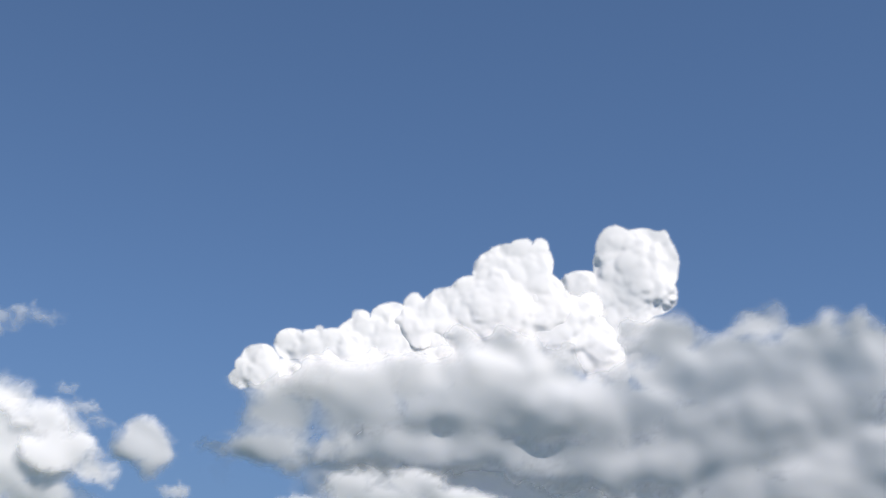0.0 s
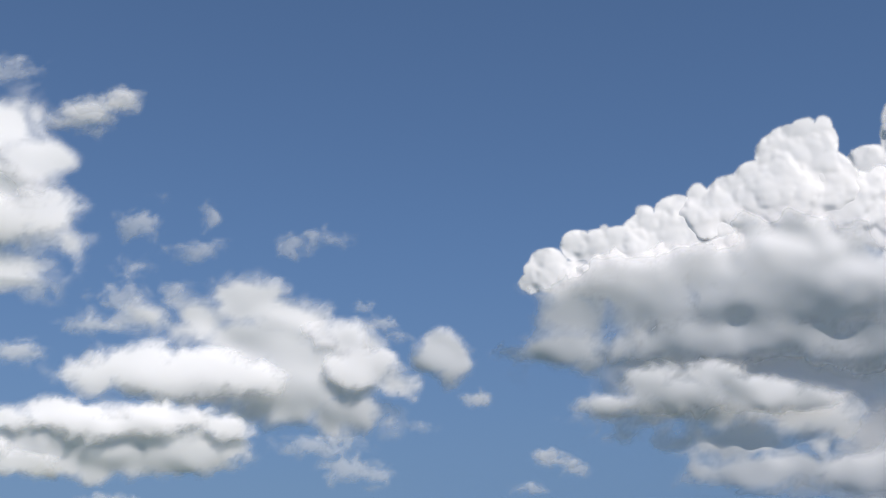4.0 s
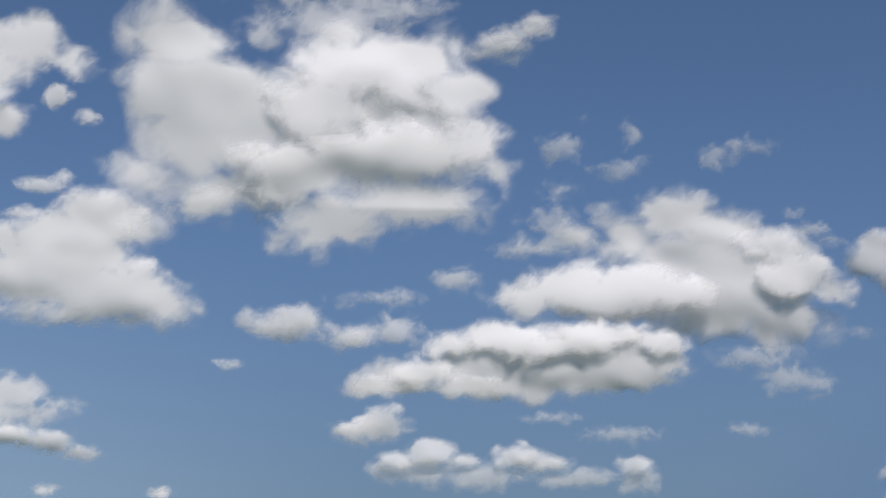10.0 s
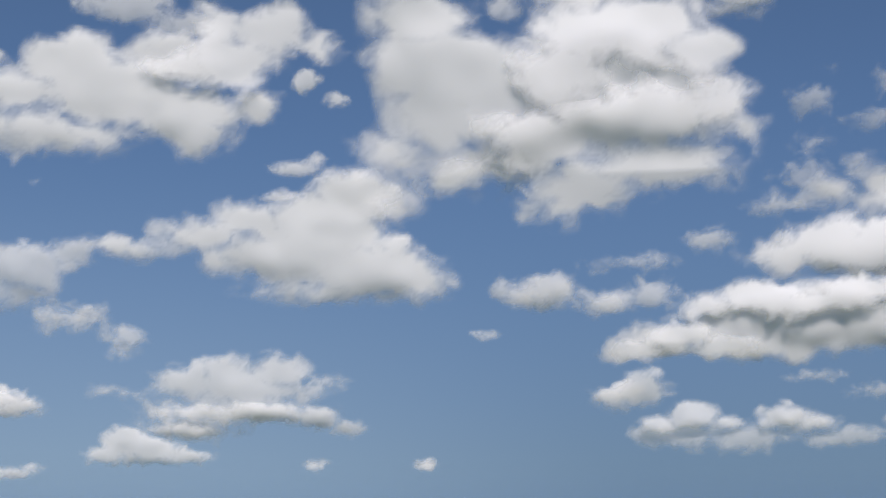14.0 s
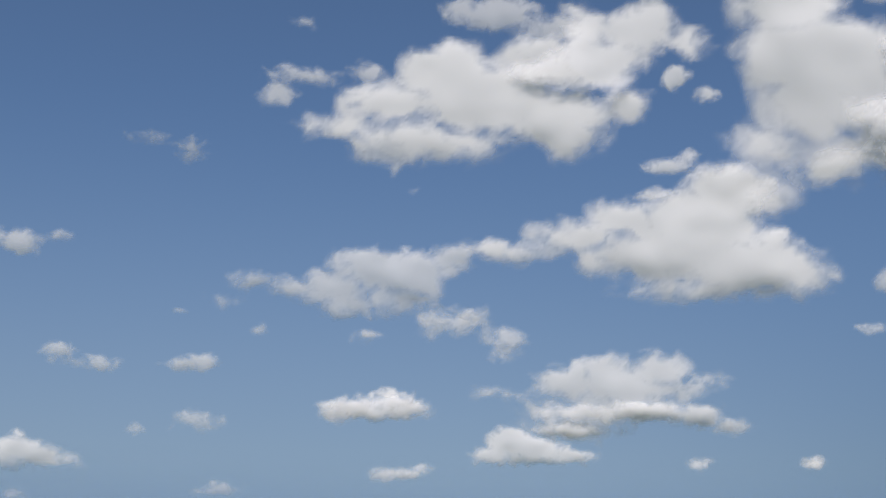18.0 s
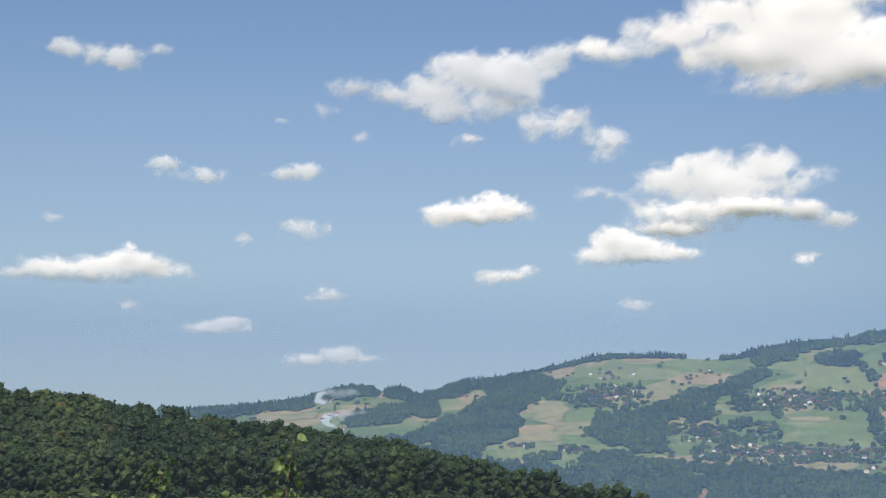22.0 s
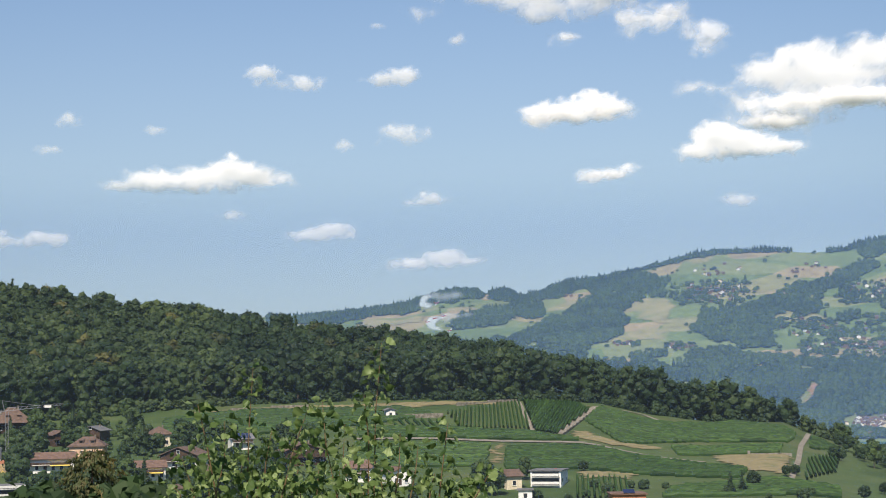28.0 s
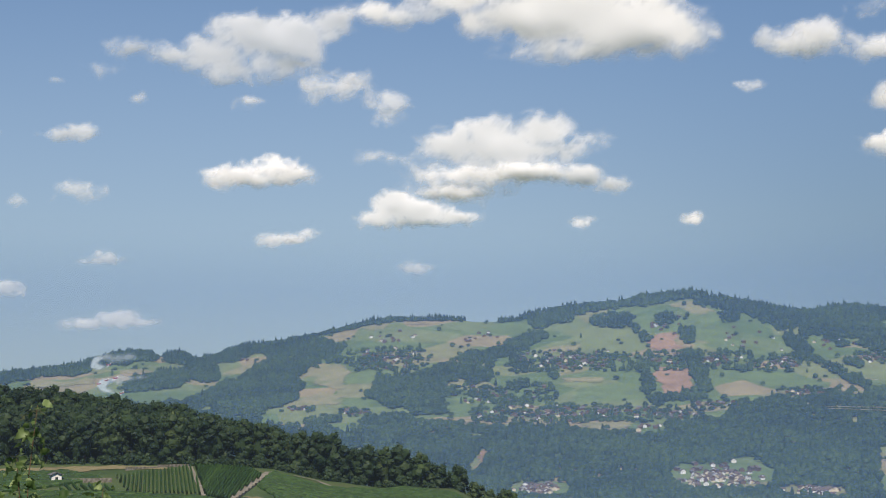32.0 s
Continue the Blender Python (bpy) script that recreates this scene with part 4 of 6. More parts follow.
def scatter(protos, places, name, label, mat, chunk=700, rounded=True):
    """Joins many trees into a few sheets of woodland. places: x, y, z, scale, turn, kind, shade."""
    for k in range(0, len(places), chunk):
        V, F, S, n = [], [], [], 0
        for x, y, z, sc, a, kind, shade in places[k:k + chunk]:
            v, f = protos[int(kind)]
            c, s = math.cos(a) * sc, math.sin(a) * sc
            V.append(np.stack([v[:, 0] * c - v[:, 1] * s + x, v[:, 0] * s + v[:, 1] * c + y, v[:, 2] * sc + z], -1))
            F.append(f + n)
            S.append(np.full(len(v), shade))
            n += len(v)
        tagged(new(name, mesh_from(name, np.concatenate(V), np.concatenate(F), mat, rounded, [("shade", np.concatenate(S))])), label, "forest", kind="stuff")


def near_forest():
    rng = np.random.default_rng(5)
    protos = [crown_arrays(rng, h, w, b, 8, "broad", 0.95, 360) for h, w, b in ((19, 13, 3), (20, 12, 4), (17, 13, 2), (19, 11, 3), (20, 14, 4), (16, 12, 2), (19, 15, 3))]
    protos += [crown_arrays(rng, h, w, 2, 26, "conifer", 1.0, 320) for h, w in ((20, 8), (18, 7))]
    protos += [crown_arrays(rng, 18, 15, 0, 6, "broad", 1.2, 90) for _ in range(4)]
    places, edge = [], []
    for az in np.arange(-75.5, -36, 0.6):
        ec, rc = forest_crest(az)
        ef, rf = forest_foot(az)
        rows = np.arange(float(rf) + 6, float(rc) + 28, 9.0)
        for _ in range(6):
            a, q = az + rng.uniform(-0.3, 0.3), float(rf) + rng.uniform(-1, 7)
            p = on_ground(a, q)
            places.append((p.x, p.y, p.z - 1.5, rng.uniform(0.18, 0.40), rng.uniform(0, 6.28), rng.integers(9, 13), rng.uniform(0.2, 0.8)))
        for j, r in enumerate(np.repeat(rows, 2) if az > -46.4 else rows):
            a, q = az + rng.uniform(-0.28, 0.28), r + rng.uniform(-4, 4)
            sc = rng.uniform(0.86, 1.12) * float(np.interp(az, (-48.5, -46.5, -45, -43.6, -42.2, -40.5), (1.0, 0.9, 0.78, 0.58, 0.52, 0.45)))
            kind = rng.integers(0, 7) if rng.uniform() < (0.95 if az < -63 else 0.985) else rng.integers(7, 9)
            p = on_ground(a, q)
            patchy = float(value_noise(p.x / 45, p.y / 45, 3)) * 0.22
            shade = float(np.clip((0.12 if az < -66 else 0.24 if az < -61 else 0.46) + patchy + rng.normal(0, 0.26), 0.03, 0.92)) if rng.uniform() > 0.045 else 1.0
            item = (p.x, p.y, p.z - 1.0, sc, rng.uniform(0, 6.28), kind, shade)
            (edge if j == 0 and -72 < az < -40 else places).append(item)
    scatter(protos, places, "forest", "dense dark green mixed forest on the near hill", LEAF_WOOD, rounded=False)
    kinds = {}
    for x, y, z, sc, a, kind, shade in edge:
        if kind not in kinds:
            g = tree_thing("tree", "tall dark green tree at the forest edge" if kind < 7 else "dark spruce tree at the forest edge", rng, 21 + kind % 4, 10 + kind % 3, 70, LEAF_WOOD, "broad" if kind < 7 else "conifer", "forest edge trees", 0.02)
            kinds[kind] = g
            g.matrix_world = pose(x, y, z, 0, 0, math.degrees(a)) @ Matrix.Scale(sc, 4)
        else:
            g = copy_thing(kinds[kind], pose(x, y, z, 0, 0, math.degrees(a)))
            g.scale = (sc, sc, sc)


near_forest()


def spindle(rng, high, wide, sides=5):
    """A far tree of few faces: a pointed spruce when tall, else a rounded crown."""
    V, F = [(0, 0, high)], []
    rings = ((0.80, 0.5), (0.20, 1.0)) if high > 19 else ((0.82, 0.72), (0.40, 1.05))
    for k, (h, w) in enumerate(rings):
        for i in range(sides):
            t = 2 * math.pi * (i + 0.5 * k) / sides
            q = wide * 0.5 * w * rng.uniform(0.75, 1.2)
            V.append((q * math.cos(t), q * math.sin(t), high * h * rng.uniform(0.86, 1.12)))
    for i in range(sides):
        j = (i + 1) % sides
        F += [(0, 1 + i, 1 + j), (1 + i, 1 + sides + i, 1 + j), (1 + j, 1 + sides + i, 1 + sides + j)]
    return np.array(V, float), np.array(F)


def band(az, el, *caps):
    """How deep a bearing and elevation lie inside any of some rounded strips (bearing, elevation, to bearing, elevation, half width)."""
    best = np.full(np.shape(az), -9.0)
    for a0, e0, a1, e1, w in caps:
        dx, dy = a1 - a0, e1 - e0
        t = np.clip(((az - a0) * dx + (el - e0) * dy) / (dx * dx + dy * dy + 1e-9), 0, 1)
        best = np.maximum(best, 1 - np.hypot(az - a0 - t * dx, el - e0 - t * dy) / w)
    return best


WOODS_WEST = ((-62.5, 2.35, -59.67, 2.5, 0.22), (-59.67, 2.50, -56.88, 2.80, 0.22), (-56.88, 2.93, -56.13, 3.11, 0.18), (-56.13, 3.11, -54.61, 3.18, 0.20), (-54.03, 3.14, -53.45, 3.10, 0.16), (-53.16, 2.83, -51.32, 3.39, 0.20), (-51.32, 3.39, -49.56, 3.72, 0.18), (-55.23, 2.18, -52.58, 2.63, 0.26), (-52.09, 1.47, -49.46, 3.31, 0.55),
              (-51.51, 1.46, -50.15, 2.23, 0.55), (-53.25, 1.57, -51.71, 2.05, 0.28), (-49.17, 3.56, -48.29, 3.32, 0.32), (-49.56, 3.84, -46.41, 4.47, 0.12), (-46.21, 4.45, -44.23, 4.49, 0.10), (-49.91, 2.33, -49.80, 1.80, 0.20), (-47.40, 3.00, -46.42, 2.75, 0.10), (-49.27, 0.86, -48.19, 0.95, 0.12))
WOODS_MIDDLE = ((-46.42, 2.01, -45.04, 1.80, 0.64), (-45.44, 2.00, -43.65, 2.86, 0.38), (-43.65, 2.86, -41.27, 3.72, 0.18), (-42.26, 3.50, -41.07, 3.80, 0.18), (-43.58, 2.39, -42.95, 2.48, 0.28), (-41.98, 2.75, -41.88, 2.79, 0.24), (-40.74, 2.44, -40.70, 2.44, 0.16), (-42.18, 2.08, -41.79, 2.12, 0.18),
                (-41.26, 4.27, -40.27, 4.49, 0.24), (-39.12, 4.26, -38.08, 4.32, 0.24), (-42.25, 4.46, -40.27, 4.73, 0.16), (-40.27, 4.73, -37.51, 5.03, 0.22), (-37.51, 5.03, -35.95, 5.12, 0.18), (-37.69, 2.69, -37.23, 1.59, 0.20), (-37.21, 1.59, -35.55, 1.76, 0.18), (-35.99, 3.03, -35.54, 1.99, 0.24))
WOODS_EAST = ((-35.57, 5.07, -32.15, 4.20, 0.28), (-32.52, 4.33, -29.41, 3.48, 0.51), (-32.14, 4.51, -29.37, 4.39, 0.32), (-36.93, 4.30, -36.56, 4.29, 0.20), (-36.08, 3.83, -36.05, 3.63, 0.22), (-37.54, 3.72, -37.51, 3.70, 0.18), (-37.83, 3.98, -37.81, 3.94, 0.12), (-34.74, 4.35, -34.43, 4.38, 0.16),
              (-32.62, 3.56, -32.04, 3.07, 0.20), (-31.82, 2.83, -30.10, 1.92, 0.12), (-30.70, 2.75, -30.15, 2.55, 0.12), (-34.30, 2.53, -33.91, 2.62, 0.10))
CLEARINGS = ((-36.32, -1.11, -33.65, -1.12, 0.44), (-34.53, -0.64, -33.82, -0.61, 0.16), (-42.04, -1.50, -40.39, -1.52, 0.26), (-32.82, -1.64, -31.06, -1.67, 0.20), (-43.54, -0.75, -43.20, -0.25, 0.18), (-39.76, 0.65, -37.81, 0.63, 0.18), (-37.62, 0.51, -37.04, 0.50, 0.12), (-43.57, 0.32, -43.29, 0.37, 0.10), (-29.62, -0.30, -29.62, -1.62, 0.16))


# bearing, elevation, half width, half height, count: hamlets on the hill and by the shore
FAR_HAMLETS = ((-40.0, 1.08, 3.3, 0.24, 78), (-36.64, 1.02, 1.16, 0.19, 14), (-40.11, 2.92, 1.93, 0.29, 52), (-35.92, 2.85, 1.74, 0.25, 34), (-32.88, 2.72, 0.62, 0.23, 18), (-29.86, 2.81, 0.48, 0.15, 10), (-31.77, 1.66, 1.16, 0.15, 14), (-35.10, 1.33, 0.73, 0.12, 10), (-46.51, 3.03, 1.06, 0.31, 26),
               (-47.70, 1.20, 0.50, 0.10, 7), (-49.54, 1.35, 0.39, 0.06, 5), (-53.61, 3.05, 0.42, 0.08, 9), (-35.04, -1.12, 1.45, 0.39, 60), (-41.26, -1.51, 0.87, 0.23, 36), (-31.98, -1.68, 0.97, 0.15, 16), (-38.2, -2.0, 1.2, 0.06, 12), (-40.6, -1.92, 1.3, 0.10, 26), (-42.68, 1.77, 1.74, 0.27, 12))


def far_wood(az, el):
    """Over 0 where the far hill is wooded."""
    low = prof(az, -60, 1.6, -54.02, 1.56, -50.92, 0.84, -48.94, 0.82, -47.96, 0.57, -47.21, 0.94, -46.23, 1.12, -44.46, 0.85, -43.28, 0.76, -39.8, 0.65, -37.82, 0.39, -36.05, 0.8, -34.84, 0.94, -34.6, 1.4, -33.64, 1.56, -31.68, 1.51, -29.52, 1.79) - el
    wob = 0.42 * fbm(az * 1.8, el * 3.4, 41, 5, 0.55)
    return np.minimum(np.maximum(np.clip(low * 4, -1, 1), band(az, el, *WOODS_WEST, *WOODS_MIDDLE, *WOODS_EAST)) + wob, -band(az, el, *CLEARINGS) * 2)


def far_forest():
    rng = np.random.default_rng(9)
    protos = [spindle(rng, h, w) for h, w in ((11, 14), (9, 15), (13, 13), (21, 8), (20, 7))]
    n = 130000
    az = rng.uniform(-62, -27, n)
    r = np.sqrt(rng.uniform(2275.0 ** 2, 4300.0 ** 2, n))
    er, rr = ridge(az)
    z = ground_height(az, r)
    el = np.degrees(np.arctan2(z - 83, r))
    crest = (abs(r - rr) < 26) & (value_noise(az * 1.7, az * 0, 77) > -0.25)
    lone = rng.uniform(0, 1, n) < 0.0009 + 0.02 * (fbm(az * 2.3, el * 5.0, 90, 3) > 0.5) + 0.16 * (band(az, el, *[(a - w, e, a + w, e, 1.3 * h) for a, e, w, h, _ in FAR_HAMLETS if e > -0.5]) > 0)
    ok = (r < rr + 30) & ((far_wood(az, el) > 0) | crest | lone) & (r > 2272)
    ok &= rng.uniform(0, 1, n) < np.where(crest, 0.9, 0.8)
    az, r, z = az[ok], r[ok], z[ok]
    # pick tree by tree, keep only those the valley can see
    x, y = r * np.sin(np.radians(az)), r * np.cos(np.radians(az))
    sc = rng.uniform(0.55, 1.0, len(x))
    kind = np.where(rng.uniform(0, 1, len(x)) < np.where(crest[ok], 0.62, np.where(el[ok] > 2.4, 0.9, 0.97)), rng.integers(0, 3, len(x)), rng.integers(3, 5, len(x)))
    shade = np.clip(0.42 + 0.44 * value_noise(x / 110, y / 110, 6) + 0.2 * value_noise(x / 35, y / 35, 7) + rng.normal(0, 0.24, len(x)), 0, 0.92)
    turn = rng.uniform(0, 6.28, len(x))
    for k, (v, f) in enumerate(protos):
        i = np.where(kind == k)[0]
        c, s = np.cos(turn[i]) * sc[i], np.sin(turn[i]) * sc[i]
        V = np.stack([v[None, :, 0] * c[:, None] - v[None, :, 1] * s[:, None] + x[i, None], v[None, :, 0] * s[:, None] + v[None, :, 1] * c[:, None] + y[i, None], v[None, :, 2] * sc[i, None] + z[i, None] - 1.5], -1)
        F = f[None] + (np.arange(len(i)) * len(v))[:, None, None]
        tagged(new("far_woods", mesh_from("far_woods", V.reshape(-1, 3), F.reshape(-1, 3), LEAF_FAR, True, [("shade", np.repeat(shade[i], len(v)))])), "distant dark green woods on the far hillside", "forest", kind="stuff")


far_forest()

# ---- vineyards, paths and banks ----
VINE = leafy("vine leaves", (0.023, 0.060, 0.014), (0.038, 0.086, 0.020), (0.060, 0.116, 0.030), 0.25)
GRAVEL = mottled("pale gravel", (0.15, 0.135, 0.11), (0.25, 0.225, 0.185), 0.3, 0.95, 0.3)
DRY = mottled("dry grass and earth", (0.12, 0.11, 0.055), (0.21, 0.175, 0.095), 0.11, 0.95, 0.3, (0.12, 0.125, 0.055))
STONE = mottled("dry stone wall", (0.10, 0.09, 0.07), (0.25, 0.225, 0.185), 0.9, 0.9, 0.5)


def flat(az, r):
    a = np.radians(az)
    return np.stack([r * np.sin(a), r * np.cos(a)], -1)


def ground_at(xy):
    xy = np.asarray(xy, float)
    return ground_height(np.degrees(np.arctan2(xy[..., 0], xy[..., 1])), np.hypot(xy[..., 0], xy[..., 1]))


def inside(poly, p):
    x, y = p[..., 0], p[..., 1]
    c = np.zeros(x.shape, bool)
    for i in range(len(poly)):
        (x1, y1), (x2, y2) = poly[i], poly[i - 1]
        c ^= ((y1 > y) != (y2 > y)) & (x < (x2 - x1) * (y - y1) / (y2 - y1 + 1e-9) + x1)
    return c


plot_count = [0]


def vineyard(kind, spacing, corners):
    """A plot of trained vines: leafy rows up the slope or along it, each about 1.3 m high."""
    plot_count[0] += 1
    rng = np.random.default_rng(plot_count[0])
    poly = flat(*np.array(corners).T)
    mid = poly.mean(0)
    out = mid / np.linalg.norm(mid)
    lean = rng.uniform(-0.18, 0.18)
    d = out if kind == "up" else np.array([out[1], -out[0]])
    d = d * math.cos(lean) + np.array([-d[1], d[0]]) * math.sin(lean)
    side = np.array([-d[1], d[0]])
    s, t = (poly - mid) @ d, (poly - mid) @ side
    V, F, S, n = [], [], [], 0
    shape = np.array([(-0.25, 0.1), (-0.38, 0.8), (-0.18, 1.4), (0.18, 1.5), (0.38, 0.8), (0.25, 0.1)])
    for k, off in enumerate(np.arange(t.min(), t.max(), spacing)):
        along = np.arange(s.min(), s.max(), 1.3)
        p = mid + along[:, None] * d + off * side
        ok = inside(poly, p)
        runs = np.split(np.where(ok)[0], np.where(np.diff(np.where(ok)[0]) > 1)[0] + 1)
        for run in runs:
            if len(run) < 3:
                continue
            q, m = p[run], len(run)
            z = ground_at(q)
            w = shape[None] * (1 + rng.uniform(-1, 1, (m, 6, 2)) * (0.32 if kind == "up" else 0.18))
            w[..., 1] *= 1 + 0.15 * rng.uniform(-1, 1, (m, 1))
            v = np.concatenate([q[:, None] + w[..., :1] * side, (z[:, None] + w[..., 1])[..., None]], -1)
            f = grid_faces(m, 6)
            V.append(v.reshape(-1, 3))
            F.append(f + n)
            # rows along the slope alternate dark and light: their shading put into leaf colour
            S.append(np.repeat(np.clip((rng.uniform(0.5, 0.8) if kind == "up" else (0.03, 0.55, 0.2, 0.7)[k % 4] + rng.uniform(-0.1, 0.1)) + rng.normal(0, 0.10, m), 0, 0.92), 6))
            n += m * 6
    tagged(new("vine_rows", mesh_from("vine_rows", np.concatenate(V), np.concatenate(F), VINE, False, [("shade", np.concatenate(S))])), "green rows of trained grape vines on the slope", "vineyard", kind="stuff")


def strip(name, label, width, line, mat, up):
    pts = flat(*np.array(line).T)
    fine = np.concatenate([pts[i] + (pts[i + 1] - pts[i]) * np.linspace(0, 1, 12, endpoint=i == len(pts) - 2)[:, None] for i in range(len(pts) - 1)])
    d = np.gradient(fine, axis=0)
    d /= np.linalg.norm(d, axis=1)[:, None]
    sd = np.stack([-d[:, 1], d[:, 0]], -1)
    cols = np.linspace(-0.5, 0.5, 4)
    xy = fine[:, None] + sd[:, None] * cols[None, :, None] * width
    V = np.concatenate([xy, (ground_at(xy) + up)[..., None]], -1)
    tagged(new(name, mesh_from(name, V.reshape(-1, 3), grid_faces(len(fine), 4), mat, True)), label, "path", kind="structure")
    return fine, sd


def path(label, width, line):
    fine, sd = strip("path", label, width, line, GRAVEL, 0.35)
    if "wall" in label:
        for k in range(0, len(fine) - 1, 3):
            a, b = fine[k] + sd[k] * width * 0.62, fine[min(k + 3, len(fine) - 1)] + sd[k] * width * 0.62
            wall_piece(a, b, 1.3)


def wall_piece(a, b, high):
    d = Vector((b[0] - a[0], b[1] - a[1], 0))
    z = min(float(ground_at(a)), float(ground_at(b)))
    bm = box(0, d.length, -0.25, 0.25, -1.2, high, bevel=0.08)
    me = bpy.data.meshes.new("retaining_wall")
    bm.to_mesh(me)
    bm.free()
    me.materials.append(STONE)
    ob = new("retaining_wall", me)
    ob.matrix_world = pose(a[0], a[1], z, 0, 0, math.degrees(math.atan2(d.y, d.x)))
    tagged(ob, "low stone retaining wall between the vineyard terraces", "wall", "vineyard terrace walls")


def stone_wall(a, b, high):
    p, q = flat(*a), flat(*b)
    k = max(2, int(np.linalg.norm(q - p) / 14))
    for i in range(k):
        wall_piece(p + (q - p) * i / k, p + (q - p) * (i + 1) / k, high)


EARTH = mottled("bare brown earth", (0.24, 0.155, 0.10), (0.33, 0.215, 0.145), 0.02, 0.95, 0.2)
STRAW = mottled("mown straw field", (0.185, 0.185, 0.092), (0.25, 0.232, 0.128), 0.02, 0.95, 0.2, (0.15, 0.178, 0.078))


def sheet_at(xy):
    """Height of the terrain sheet itself on the far hillside, between its own corners."""
    az, r = np.degrees(np.arctan2(xy[..., 0], xy[..., 1])), np.hypot(xy[..., 0], xy[..., 1])
    r_from, r_step = np.where(r < 4000, 2220.0, 4000.0), np.where(r < 4000, 22.0, 14.0)
    i, k = np.floor((az + 78) / 0.16), np.floor((r - r_from) / r_step)
    f, g = (az + 78) / 0.16 - i, (r - r_from) / r_step - k
    h = lambda p, q: ground_height(-78 + p * 0.16, r_from + q * r_step)
    return (h(i, k) * (1 - f) + h(i + 1, k) * f) * (1 - g) + (h(i, k + 1) * (1 - f) + h(i + 1, k + 1) * f) * g


def hill_range(az, el):
    """How far off the far hillside is, seen at that bearing and elevation; 0 over the skyline."""
    rs = np.arange(2275.0, 4300.0, 6.0)
    hit = np.where(np.degrees(np.arctan2(ground_height(az, rs) - 83, rs)) >= el)[0]
    return rs[hit[0]] if len(hit) else 0.0


def far_field(label, *corners):
    """A field or a slip of bare earth on the far hillside, with ragged edges; corners by bearing and elevation."""
    corners = [(a, hill_range(a, e) or 4040.0) for a, e in corners]
    poly = flat(*np.array(corners).T)
    lo, hi = poly.min(0), poly.max(0)
    X, Y = np.meshgrid(np.arange(lo[0] - 20, hi[0] + 20, 6.0), np.arange(lo[1] - 20, hi[1] + 20, 6.0))
    P = np.stack([X, Y], -1)
    ok = inside(poly, P + np.stack([fbm(X / 45, Y / 45, 3, 3), fbm(X / 45, Y / 45, 8, 3)], -1) * min(14.0, 0.10 * float(np.min(hi - lo))))
    F = grid_faces(*X.shape, ok[:-1, :-1] & ok[1:, 1:])
    V = np.concatenate([P, (sheet_at(P) + 0.9)[..., None]], -1).reshape(-1, 3)
    used, inv = np.unique(F, return_inverse=True)
    if len(used):
        tagged(new("field", mesh_from("field", V[used], inv.reshape(F.shape), STRAW if "straw" in label else EARTH, True)), label, "field", kind="structure")


def patch(label, corners):
    """A bare or dry piece of ground laid just over the meadow."""
    poly = flat(*np.array(corners).T)
    lo, hi = poly.min(0), poly.max(0)
    X, Y = np.meshgrid(np.arange(lo[0] - 4, hi[0] + 4, 2.5), np.arange(lo[1] - 4, hi[1] + 4, 2.5))
    P = np.stack([X, Y], -1)
    wob = np.stack([fbm(X / 9, Y / 9, 3, 3), fbm(X / 9, Y / 9, 8, 3)], -1) * 2.0
    ok = inside(poly, P + wob)
    keep = ok[:-1, :-1] & ok[1:, :-1] & ok[:-1, 1:] & ok[1:, 1:]
    if not keep.any():
        return
    V = np.concatenate([P, (ground_at(P) + 0.25)[..., None]], -1).reshape(-1, 3)
    F = grid_faces(*X.shape, keep)
    used, inv = np.unique(F, return_inverse=True)
    tagged(new("bank", mesh_from("bank", V[used], inv.reshape(F.shape), DRY, True)), label, "ground", kind="structure")



vineyard("up", 1.65, ((-55.78, 709), (-53.26, 754), (-52.81, 655), (-55.34, 656)))
vineyard("up", 1.3, ((-53.13, 759), (-51.24, 754), (-50.80, 725), (-51.97, 640), (-52.77, 650)))
vineyard("along", 2.3, ((-50.51, 740), (-48.24, 721), (-45.78, 756), (-43.76, 719), (-44.08, 663), (-46.92, 660), (-49.81, 624), (-51.04, 685)))
vineyard("along", 2.3, ((-53.79, 606), (-51.06, 608), (-45.42, 566), (-45.73, 540), (-49.42, 544), (-51.08, 552), (-53.89, 552)))
vineyard("along", 2.3, ((-58.96, 662), (-55.6, 655), (-52.94, 648), (-51.06, 623), (-53.89, 626), (-58.96, 635)))
vineyard("up", 1.7, ((-51.38, 535), (-49.48, 532), (-49.49, 491), (-51.39, 495)))
vineyard("up", 1.6, ((-43.45, 626), (-42.41, 674), (-42.57, 589), (-43.63, 541)))
vineyard("along", 2.3, ((-43.36, 745), (-42.34, 714), (-43.49, 664)))
vineyard("along", 2.3, ((-48.16, 630), (-44.27, 648), (-44.40, 619), (-47.96, 604)))
vineyard("along", 2.3, ((-48.19, 514), (-45.13, 537), (-42.39, 535), (-42.40, 505), (-48.51, 493)))
vineyard("along", 2.3, ((-59.07, 617), (-54.25, 610), (-54.42, 560), (-59.08, 560)))
vineyard("along", 2.3, ((-65.57, 721), (-62.65, 732), (-57.36, 727), (-56.10, 700), (-58.43, 672), (-62.65, 651), (-65.78, 667)))
vineyard("up", 3.0, ((-57.58, 684), (-55.89, 678), (-55.79, 657), (-57.69, 661)))
path("concrete vineyard track with a retaining wall", 3.2, ((-50.61, 743), (-51.14, 697), (-51.62, 661), (-51.98, 637)))
path("pale gravel vineyard path", 2.2, ((-49.73, 749), (-48.95, 749), (-48.24, 724), (-47.41, 732)))
path("pale gravel vineyard path", 1.9, ((-43.42, 751), (-43.69, 673), (-43.80, 602), (-44.04, 542)))
